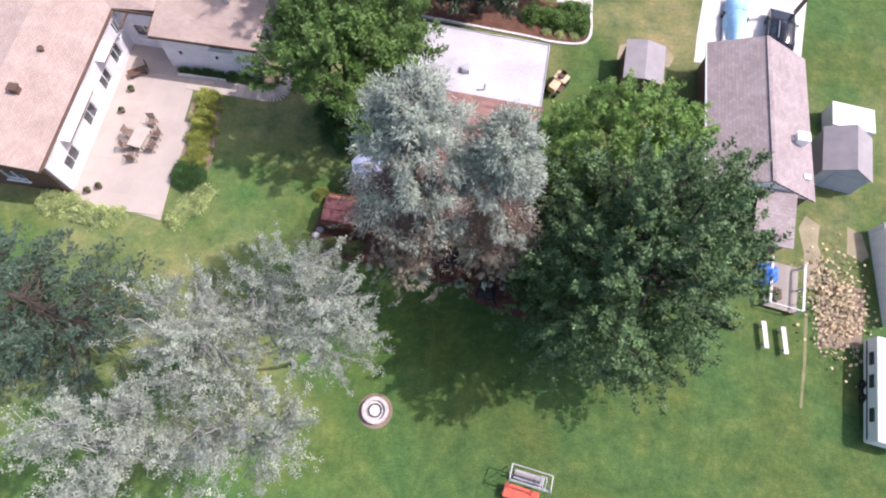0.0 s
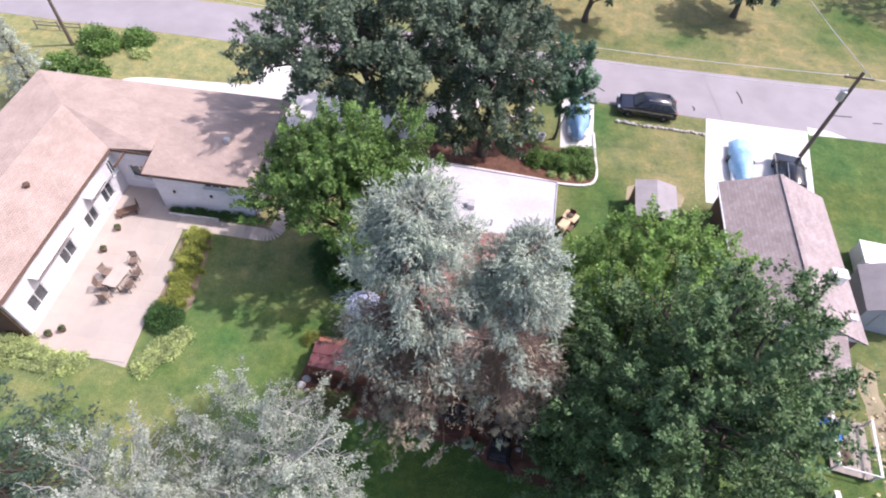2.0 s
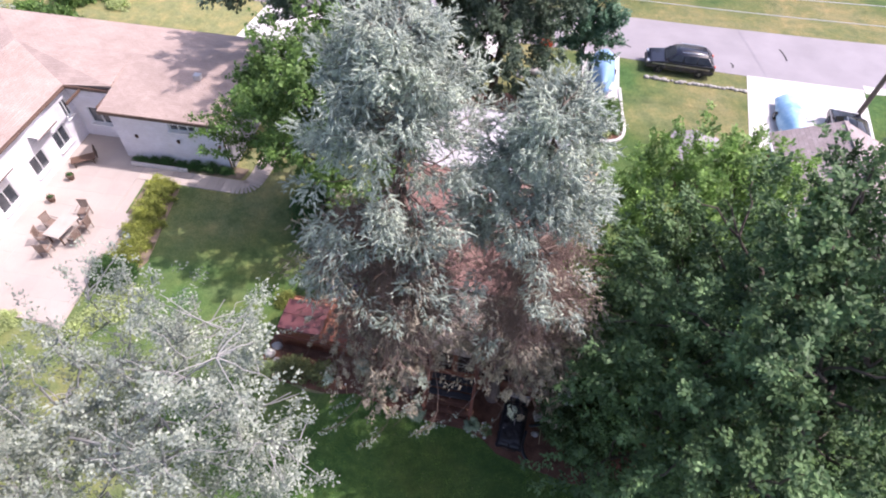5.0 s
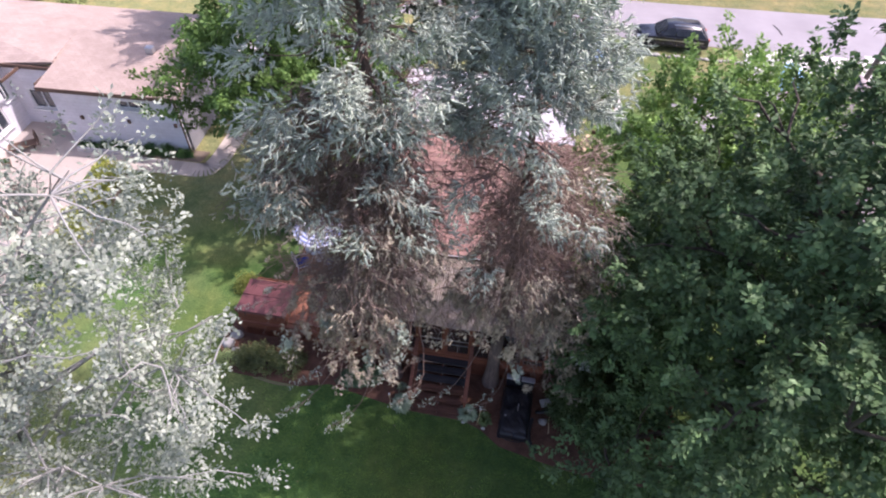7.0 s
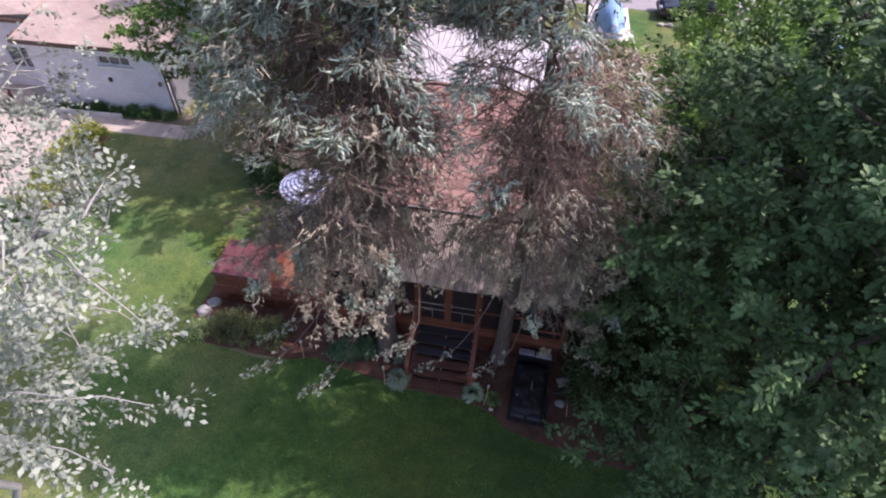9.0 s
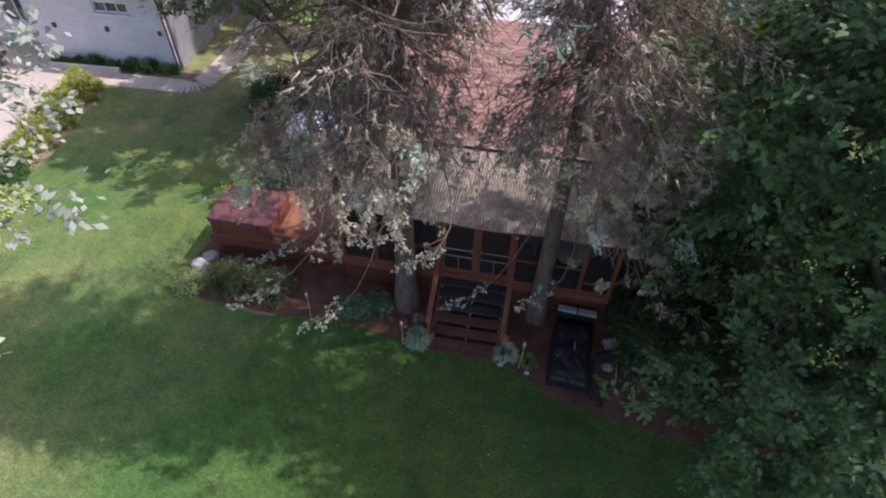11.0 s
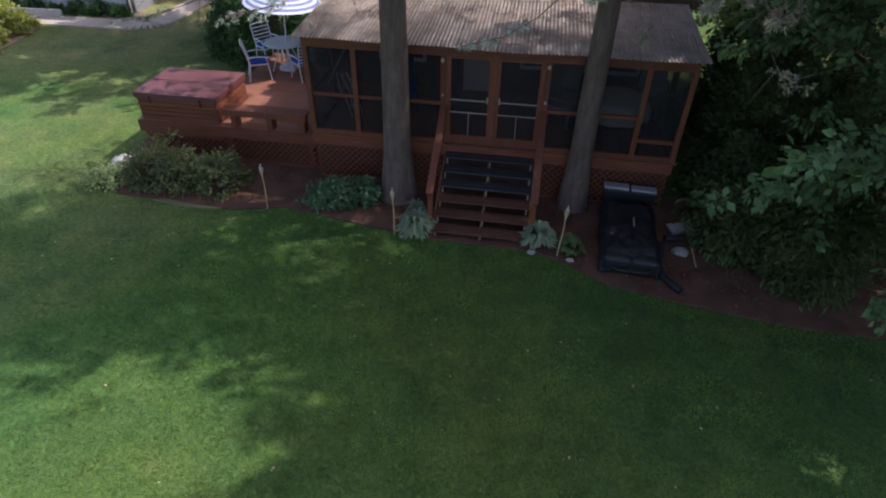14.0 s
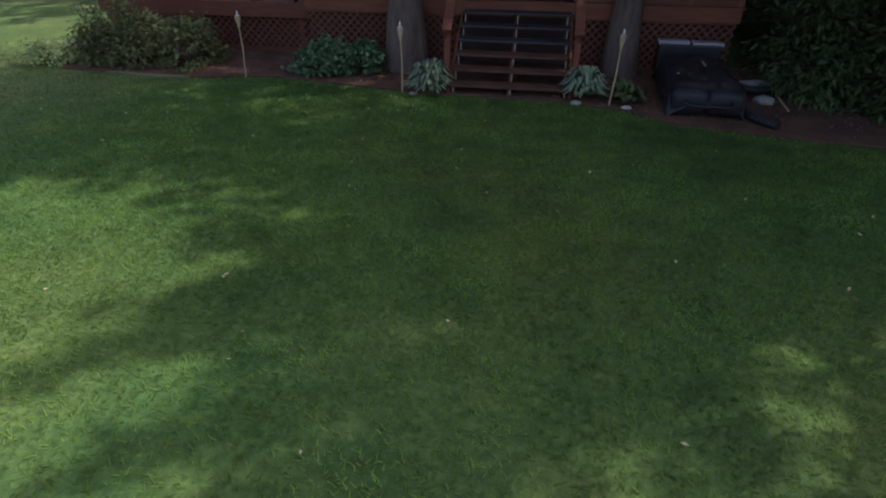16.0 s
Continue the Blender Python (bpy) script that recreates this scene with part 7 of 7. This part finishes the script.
for i in range(9):
    bm = bmesh.new()
    bmesh.ops.create_icosphere(bm, subdivisions=2, radius=1)
    s = rng.uniform(0.2, 0.38)
    for v_ in bm.verts:
        v_.co *= 1 + 0.3 * noise.noise(v_.co * 1.5 + Vector((i * 3.7, 5, 0)))
    bmesh.ops.scale(bm, vec=(s * 1.3, s, s * 0.7), verts=bm.verts[:])
    solid("landscape_stone", bm, M_STONE, "pale landscape stone under the street trees", "stone", "", "island stones", Matrix.Translation((1.9 + i * 0.24 + rng.uniform(-0.2, 0.2), 39.6 + i * 0.22 + rng.uniform(-0.3, 0.3), s * 0.35)), True)

# fire pit
fp = thing("fire_pit", Matrix.Translation((-2.46, 5.0, 0)), "round block fire pit filled with pale ash", "fire pit")
blk = finish(boxes(((0, 0, 0.09), (0.2, 0.3, 0.17)), bevel=0.02), M_FIRE, "block")
for r_ in range(2):
    for i in range(14):
        a = 2 * math.pi * (i + 0.5 * r_) / 14
        part("block", blk, None, fp, at=Matrix.Translation((0.66 * math.cos(a), 0.66 * math.sin(a), 0.175 * r_)) @ Matrix.Rotation(a, 4, "Z"))
part("ash_bed", lathe(bmesh.new(), [(0.56, 0.0), (0.56, 0.12), (0.3, 0.2), (0.05, 0.23)], 20), M_ASH, fp)
bm = bmesh.new()
tube(bm, [(0.36 * math.cos(a * math.pi / 12), 0.36 * math.sin(a * math.pi / 12), 0.27) for a in range(25)], 0.035, 8, False)
part("fire_ring", bm, M_RUBBER, fp)
solid("fire_pit_apron", sheet([(-2.46 + 1.0 * math.cos(a * math.pi / 12), 5.0 + 1.0 * math.sin(a * math.pi / 12)) for a in range(24)], 0.01, 0.04), M_SOIL, "bare soil ring round the fire pit", "ground patch", "structure")

# glider swing with a red canopy
sw = thing("garden_swing", Matrix.Translation((6.4, 2.15, 0)) @ Matrix.Rotation(radians(-9), 4, "Z"), "grey metal garden swing with a red seat cushion", "swing")
for sx in (-1, 1):
    part("side_frame", tubes_bm(smooth_line([(sx * 1.1, -0.75, 0), (sx * 1.1, -0.1, 1.65), (sx * 1.1, 0.1, 1.65), (sx * 1.1, 0.75, 0)], 4), 0.03, 8), M_GALV, sw)
part("top_bar", tubes_bm([(-1.12, 0, 1.66), (1.12, 0, 1.66)], 0.03, 8), M_GALV, sw)
for a_, b_ in (((-1.12, 0.05, 1.72), (1.12, 0.05, 1.72)), ((-1.12, 0.85, 1.6), (1.12, 0.85, 1.6)), ((-1.12, 0.05, 1.72), (-1.12, 0.85, 1.6)), ((1.12, 0.05, 1.72), (1.12, 0.85, 1.6))):
    part("canopy_bar", tubes_bm([a_, b_], 0.035, 8), M_GALV, sw)
part("rear_seat", boxes(((0.1, 0.45, 0.45), (1.7, 0.5, 0.08)), bevel=0.03), M_GREYP, sw, "faded grey seat boards")
for k in range(3):
    part("side_slat", tubes_bm([(0.98 - 0.14 * k, 0.1, 0.9), (0.98 - 0.14 * k, 0.75, 0.9)], 0.025, 6), M_GALV, sw)
part("seat", boxes(((-0.15, -0.5, 0.5), (1.95, 0.74, 0.12)), bevel=0.04), M_REDP, sw, "faded red seat cushion")
part("backrest", boxes(*[((0, 0.36 + k * 0.02, 0.55 + k * 0.11), (1.7, 0.02, 0.09)) for k in range(4)]), M_WOODG, sw)
for sx in (-1, 1):
    for y in (-0.2, 0.35):
        part("hanger", tubes_bm([(sx * 0.85, y, 0.5), (sx * 0.85, 0, 1.65)], 0.012, 6), M_GALV, sw)

# pale benches, blue sheet and garden clutter by the grey house
for x, y in ((20.5, 12.7), (21.7, 12.5)):
    b = thing("plank_bench", Matrix.Translation((x, y, 0)) @ Matrix.Rotation(radians(2), 4, "Z"), "pale weathered plank bench on the lawn", "bench", "lawn benches")
    part("seat", boxes(((0, 0, 0.42), (0.3, 1.7, 0.06)), bevel=0.01), M_CONC, b)
    for sy in (-1, 1):
        part("leg", boxes(((0, sy * 0.6, 0.2), (0.26, 0.12, 0.4)), bevel=0.01), M_CONC, b)
rd = thing("rear_deck", Matrix.Translation((21.9, 16.1, 0)) @ Matrix.Rotation(radians(-8), 4, "Z"), "small pale board deck behind the grey house", "deck")
dbm = finish(boxes(((0, 0, 0), (0.135, 3.2, 0.035)), bevel=0.004), M_WOODG, "deck_board")
for i in range(15):
    part("deck_board", dbm, None, rd, at=Matrix.Translation((-1.0 + i * 0.142, 0, 0.22)))
for x in (-1.02, 1.05):
    part("rail", boxes(((x, 0, 0.95), (0.16, 3.2, 0.05)), bevel=0.01), M_CONC, rd)
    for y in (-1.5, 0, 1.5):
        part("post", boxes(((x, y, 0.5), (0.09, 0.09, 1.0)), bevel=0.008), M_CONC, rd)
part("rail", boxes(((0, -1.6, 0.95), (2.1, 0.07, 0.06)), bevel=0.01), M_CONC, rd)


def crumpled(name, m, r, h, mat, label, category, seed):
    bm = bmesh.new()
    bmesh.ops.create_icosphere(bm, subdivisions=4, radius=1)
    for v_ in bm.verts:
        v_.co *= 1 + 0.3 * noise.noise(v_.co * 2.2 + Vector((seed, 0, 0))) + 0.12 * noise.noise(v_.co * 6 + Vector((0, seed, 0)))
        v_.co = Vector((v_.co.x * r, v_.co.y * r, max(0, v_.co.z) * h))
    return solid(name, bm, mat, label, category, m=m, smooth=True)


crumpled("crumpled_tarp", Matrix.Translation((20.8, 16.7, 0.24)), 0.75, 0.9, M_TARPB, "crumpled deep blue tarp on the rear deck", "tarp", 3.0)
crumpled("covered_bundle", Matrix.Translation((21.3, 15.5, 0.24)), 0.5, 0.5, M_BROWNW, "dark covered bundle on the rear deck", "bundle", 5.0)
rng = np.random.default_rng(50)
n = 900
P = np.stack([rng.normal(25.4, 1.0, n), rng.normal(15.3, 1.7, n), rng.uniform(0.02, 0.45, n)], 1)
V, F = leaf_cards(P, np.tile([0, 0, 1.0], (n, 1)) + rng.normal(size=(n, 3)) * 0.6, 0.22, rng, 0.8)
ob = solid("dry_leaf_bed", quads_mesh("dry_leaf_bed", V, F, L_LITTERB), None, "pale dry broad leaves of a withered garden row", "plants", "stuff")
tl = thing("parked_trailer", Matrix.Translation((27.3, 10.0, 0)) @ Matrix.Rotation(radians(-8), 4, "Z"), "grey-white camping trailer by the boundary", "trailer")
part("body", boxes(((0, 0, 0.95), (2.1, 6.3, 1.2)), bevel=0.12), M_WHITEP, tl)
part("trim", boxes(((-1.06, 0, 0.7), (0.02, 6.0, 0.1)), bevel=0.004), M_BLACKP, tl)
for y in (-1.6, 0.4, 1.8):
    part("side_window", boxes(((-1.06, y, 1.1), (0.03, 0.8, 0.4)), bevel=0.008), M_PANE, tl)
for y in (-0.5, 0.3):
    for sx in (-1, 1):
        wheel(tl, 0, 0, 0.32, 0.2).matrix_basis = Matrix.Translation((sx * 0.98, y, 0.32)) @ Matrix.Rotation(math.pi / 2, 4, "Y")
part("roof_hatch", boxes(((0, 0.8, 1.59), (0.6, 0.6, 0.1)), bevel=0.02), M_GREYP, tl)
wf = thing("boundary_fence", Matrix.Translation((28.4, 17.8, 0)), "pale board fence at the lot boundary", "fence")
for i in range(16):
    part("board", boxes(((0, -3.2 + i * 0.42, 0.75), (0.03, 0.4, 1.5)), bevel=0.006), M_WHITEP, wf)
part("rail", boxes(((0.05, 0, 0.4), (0.05, 6.8, 0.09)), ((0.05, 0, 1.2), (0.05, 6.8, 0.09))), M_WOODG, wf)

# patio furniture by the white house
pt = thing("garden_table", Matrix.Translation((-20.85, 20.1, 0.06)) @ Matrix.Rotation(radians(-8), 4, "Z"), "pale rectangular garden table on the patio", "table")
part("tabletop", boxes(((0, 0, 0.73), (0.95, 1.6, 0.05)), bevel=0.015), M_PATH, pt)
for sx in (-1, 1):
    for sy in (-1, 1):
        part("leg", boxes(((sx * 0.38, sy * 0.65, 0.36), (0.06, 0.06, 0.72))), M_BROWNW, pt)


M_CHAIRB = plain("chair_brown", (0.16, 0.11, 0.085), (0.28, 0.20, 0.16), 2, 12, 0.8, 0.3, vary=0.1)


def garden_chair(m):
    c = thing("garden_chair", m, "brown-grey garden chair drawn up to the patio table", "chair", "garden chairs")
    part("seat", boxes(((0, 0, 0.44), (0.52, 0.5, 0.06)), bevel=0.015), M_CHAIRB, c)
    part("backrest", boxes(*[((-0.2 + k * 0.1, 0.27, 0.72), (0.06, 0.03, 0.54)) for k in range(5)], ((0, 0.28, 1.0), (0.54, 0.04, 0.07))), M_CHAIRB, c)
    for sx in (-1, 1):
        part("arm", boxes(((sx * 0.28, 0, 0.64), (0.05, 0.5, 0.04)), bevel=0.01), M_WOODG, c)
        for sy in (-1, 1):
            part("leg", boxes(((sx * 0.23, sy * 0.22, 0.22), (0.05, 0.05, 0.44))), M_WOODG, c)
    return c


g0 = garden_chair(Matrix.Translation((-21.7, 20.4, 0.06)) @ Matrix.Rotation(radians(80), 4, "Z"))
for x, y, rz in ((-21.6, 19.5, 105), (-20.0, 20.6, -85), (-20.05, 19.7, -100), (-20.55, 21.5, 10), (-21.05, 18.75, 190)):
    copy_thing(g0, Matrix.Translation((x, y, 0.06)) @ Matrix.Rotation(radians(rz), 4, "Z"))
lg = thing("lounge_chair", Matrix.Translation((-22.9, 25.4, 0.06)) @ Matrix.Rotation(radians(-55), 4, "Z"), "dark folding lounge chair in the patio corner", "chair")
part("frame", boxes(((0, 0, 0.35), (0.6, 1.3, 0.05)), bevel=0.01), M_BROWNW, lg)
part("backrest", boxes(((0, 0.75, 0.62), (0.6, 0.05, 0.6)), bevel=0.01), M_BROWNW, lg)
for sx in (-1, 1):
    for y_ in (-0.5, 0.5):
        part("leg", boxes(((sx * 0.25, y_, 0.17), (0.05, 0.05, 0.34))), M_BROWNW, lg)
for x, y in ((-22.9, 24.0), (-22.95, 22.2), (-22.5, 16.4), (-23.1, 16.0)):
    p_ = thing("flower_pot", Matrix.Translation((x, y, 0.06)), "dark pot with a small plant on the patio", "flower pot", "patio pots")
    part("pot", lathe(bmesh.new(), [(0.14, 0), (0.2, 0.28), (0.22, 0.32), (0.18, 0.32), (0.17, 0.28)], 16), M_BROWNW, p_)
    part("soil", lathe(bmesh.new(), [(0.16, 0.26), (0.15, 0.29)], 12), M_SOIL, p_)
    rg = np.random.default_rng(int(y * 10))
    D = unit(rg.normal(size=(90, 3)))
    D[:, 2] = np.abs(D[:, 2])
    part("foliage", quads_mesh("foliage", *leaf_cards(D * rg.uniform(0.05, 0.22, (90, 1)) + [0, 0, 0.34], D, 0.09, rg), L_BALL), None, p_)

# ---- front bed things ----
def torch(m, h):
    t = thing("garden_torch", m, "bamboo garden torch stuck in the mulch", "torch", "bed torches")
    part("cane", tubes_bm([(0, 0, -0.05), (0.012, 0.006, h * 0.5), (0, 0, h - 0.16)], [0.013, 0.012, 0.011], 8), M_BAMBOO, t)
    part("basket", lathe(bmesh.new(), [(0.012, h - 0.2), (0.038, h - 0.08), (0.045, h - 0.02), (0.035, h - 0.01)], 12), M_BAMBOO, t, "woven bamboo basket")
    part("oil_can", lathe(bmesh.new(), [(0.033, h - 0.06), (0.035, h + 0.0), (0.015, h + 0.02), (0.012, h + 0.05)], 12), M_CHROME, t)
    part("wick", lathe(bmesh.new(), [(0.008, h + 0.05), (0.008, h + 0.075)], 6), M_WHITEP, t)
    return t


torch(Matrix.Translation((-4.16, 13.85, 0)) @ Matrix.Rotation(radians(2), 4, "Y"), 1.0)
torch(Matrix.Translation((-1.38, 13.3, 0)), 1.0)
torch(Matrix.Translation((1.78, 13.0, 0)) @ Matrix.Rotation(radians(-6), 4, "X") @ Matrix.Rotation(radians(4), 4, "Y"), 1.02)

# black sled tub with a folded cover
sl = thing("utility_sled", Matrix.Translation((3.15, 13.6, 0.03)) @ Matrix.Rotation(radians(-6), 4, "Z"), "black plastic utility sled with a folded dark cover", "sled")
bm = bmesh.new()
for sx in (-1, 1):
    box(bm, (sx * 0.24, -0.1, 0.2), (0.5, 1.9, 0.36), bevel=0.09)
part("tub", bm, M_BLACKP, sl, "two-lobed black plastic tub", True)
bm = bmesh.new()
bmesh.ops.create_grid(bm, x_segments=30, y_segments=50, size=1)
for v_ in bm.verts:
    x, y = v_.co.x * 0.54, v_.co.y * 1.02
    v_.co = Vector((x + 0.04 * noise.noise(Vector((x * 4, y * 4, 9.0))), y - 0.03 + 0.05 * noise.noise(Vector((x * 4, y * 3, 5.0))), 0.44 + 0.08 * noise.noise(Vector((x * 3.2, y * 2.4, 1.0))) + 0.035 * noise.noise(Vector((x * 8, y * 6, 4.0))) - 0.30 * (abs(v_.co.x) ** 7 + abs(v_.co.y) ** 9)))
bmesh.ops.solidify(bm, geom=bm.faces[:], thickness=0.02)
part("folded_cover", bm, M_BLACKP, sl, "crumpled black cloth cover", True)
bm = boxes(((-0.27, 1.14, 0.56), (0.5, 0.2, 0.07)), ((0.27, 1.14, 0.55), (0.5, 0.2, 0.07)), bevel=0.02)
part("rear_seat", bm, M_GREYP, sl, "pair of grey seat tops")
part("seat_base", boxes(((0, 1.13, 0.3), (1.0, 0.24, 0.48)), bevel=0.03), M_BLACKP, sl)
part("strap", boxes(((-0.36, -0.3, 0.43), (0.035, 0.16, 0.012)), bevel=0.004), M_GREYP, sl, "pale webbing strap")
part("strap", boxes(((0.04, 0.0, 0.50), (0.03, 0.3, 0.012)), bevel=0.004), M_GREYP, sl, "pale webbing strap")
part("tow_handle", tubes_bm(smooth_line([(-0.3, -1.02, 0.25), (-0.25, -1.14, 0.2), (0.25, -1.14, 0.2), (0.3, -1.02, 0.25)], 4), 0.015, 8), M_BLACKP, sl)
hose = smooth_line([(3.74, 13.4, 0.22), (3.64, 13.05, 0.14), (3.62, 12.75, 0.1), (3.7, 12.45, 0.09), (3.88, 12.2, 0.08)], 12)
solid("drain_hose", tubes_bm(hose, [0.062 + 0.008 * (i % 2) for i in range(len(hose))], 12), M_BLACKP, "black corrugated drain hose in the mulch", "hose")
hose = smooth_line([(3.86, 13.68, 0.16), (4.05, 13.72, 0.12), (4.25, 13.8, 0.1), (4.45, 13.85, 0.1)], 10)
solid("drain_hose", tubes_bm(hose, [0.055 + 0.008 * (i % 2) for i in range(len(hose))], 12), M_BLACKP, "black corrugated drain hose in the mulch", "hose")
rng = np.random.default_rng(61)
for i, (x, y, s) in enumerate(((4.12, 13.39, 0.13),  (-7.9, 15.6, 0.2), (-8.1, 15.2, 0.22), (-7.7, 14.9, 0.16), (1.3, 13.05, 0.06), (2.02, 12.9, 0.06), (-1.2, 13.25, 0.05))):
    bm = bmesh.new()
    bmesh.ops.create_icosphere(bm, subdivisions=3, radius=1)
    for v_ in bm.verts:
        v_.co *= 1 + 0.3 * noise.noise(v_.co * 1.3 + Vector((i * 5.3, 2, 0)))
    bmesh.ops.scale(bm, vec=(s * 1.25, s, s * 0.6), verts=bm.verts[:])
    solid("garden_rock", bm, M_STONE, "pale garden rock in the mulch", "rock", "", "bed rocks", Matrix.Translation((x, y, s * 0.4)), True)
solid("bare_margin", sheet([(-6.7, 13.86), (-6.3, 13.76), (-5.7, 13.66), (-5.2, 13.68), (-5.1, 13.74), (-5.6, 13.78), (-6.0, 13.82), (-6.4, 13.92)], 0.032, 0.05), M_WORN, "pale dry soil margin between the bed and the lawn", "ground patch", "structure")
solid("paving_slab", boxes(((0, 0, 0), (0.42, 0.3, 0.06)), bevel=0.012), M_STONE, "flat pale slab lying in the mulch", "slab", m=Matrix.Translation((4.25, 14.14, 0.085)) @ Matrix.Rotation(0.3, 4, "Z") @ Matrix.Rotation(0.06, 4, "X"))
solid("bamboo_stick", tubes_bm([(4.35, 13.57, 0.1), (4.34, 13.27, 0.07), (4.32, 12.97, 0.05)], 0.014, 6), M_BAMBOO, "pale stick lying in the mulch", "stick")

# ---- close lawn ----
rng = np.random.default_rng(70)


def grass(n, x0, x1, y0, y1, h, w):
    x, y = rng.uniform(x0, x1, n), rng.uniform(y0, y1, n)
    lim = np.interp(x, [-9, -7.6, -4.9, -3.8, -1.9, -0.6, 1.3, 1.9, 2.6, 3.9, 5.6, 9], [16, 14.0, 13.72, 13.95, 13.5, 13.2, 13.05, 12.8, 12.25, 11.9, 11.6, 11.4])
    k = (y < lim + rng.normal(size=n) * 0.05) & (np.minimum((x - x0) / 4, (x1 - x) / 2) > rng.random(n)) & ((y - y0) / 4 > rng.random(n))
    x, y = x[k], y[k]
    n = len(x)
    hh = h * rng.uniform(0.5, 1.3, n)
    a = rng.uniform(0, 2 * np.pi, n)
    b = rng.uniform(0, 2 * np.pi, n)
    dx, dy = np.cos(a) * w, np.sin(a) * w
    lx, ly = np.cos(b) * hh * 1.1, np.sin(b) * hh * 1.1
    V = np.stack([np.stack([x - dx, y - dy, np.zeros(n)], 1), np.stack([x + dx, y + dy, np.zeros(n)], 1), np.stack([x + lx, y + ly, hh], 1)], 1).reshape(-1, 3)
    return V, np.arange(3 * n).reshape(n, 3)


V, F = join_arrays([grass(200000, -7.5, 7.0, 4.5, 14.0, 0.04, 0.006), grass(50000, -13, 10, 1, 16, 0.035, 0.008)])
solid("grass_blades", quads_mesh("grass_blades", V, F, L_GRASS), None, "short mown grass in front of the porch", "grass", "stuff")
n = 150
P = np.stack([rng.uniform(-8, 6.5, n), rng.uniform(5.5, 13.4, n), np.full(n, 0.045)], 1)
V, F = leaf_cards(P, np.tile([0, 0, 1.0], (n, 1)) + rng.normal(size=(n, 3)) * 0.35, 0.04, rng, 0.6)
solid("fallen_leaves", quads_mesh("fallen_leaves", V, F, L_LITTERB), None, "scattered pale fallen leaves on the lawn", "leaves", "stuff")
n = 5000
P = np.stack([rng.uniform(-8, 7.5, n), rng.uniform(12.2, 15.6, n), np.full(n, 0.05)], 1)
lim = np.interp(P[:, 0], [-9, -7.6, -4.9, -3.8, -1.9, -0.6, 1.3, 1.9, 2.6, 3.9, 5.6, 9], [16, 14.1, 13.82, 14.05, 13.6, 13.3, 13.2, 12.9, 12.4, 12.1, 11.8, 11.6])
P = P[P[:, 1] > lim]
V, F = leaf_cards(P, np.tile([0, 0, 1.0], (len(P), 1)) + rng.normal(size=(len(P), 3)) * 0.5, 0.06, rng, 0.35)
solid("bark_chips", quads_mesh("bark_chips", V, F, plain("bark_chip", (0.06, 0.03, 0.02), (0.22, 0.125, 0.09), 6, 40, 0.95, 0.3, vary=0.4, island=True)), None, "loose bark chips and dry needles on the bed", "mulch", "stuff")

# ---- brown shingles of the cabin roof ----
sh_w = 0.9
rows_n = 28
slope = Vector((0, RV - EV, RZ2 - EZ))
sl_len, ang = slope.length, math.atan2(RZ2 - EZ, RV - EV)
step_ = sl_len / rows_n
sh_me = finish(boxes(*[((-sh_w / 3 + k * sh_w / 3, step_ * 0.6, 0), (sh_w / 3 - 0.005, step_ * 1.25, 0.012)) for k in range(3)]), M_SHINGLE, "shingle")
for r_ in range(rows_n):
    for i in range(10):
        x = -3.5 + i * (sh_w + 0.012) + (0.15 if r_ % 2 else -0.15) * 1.0
        if x > 4.0:
            continue
        part("shingle", sh_me, None, cabin, at=Matrix.Translation((x, EV + (RV - EV) * r_ / rows_n - 0.02, EZ + (RZ2 - EZ) * r_ / rows_n + 0.022)) @ Matrix.Rotation(ang - 0.035, 4, "X"))
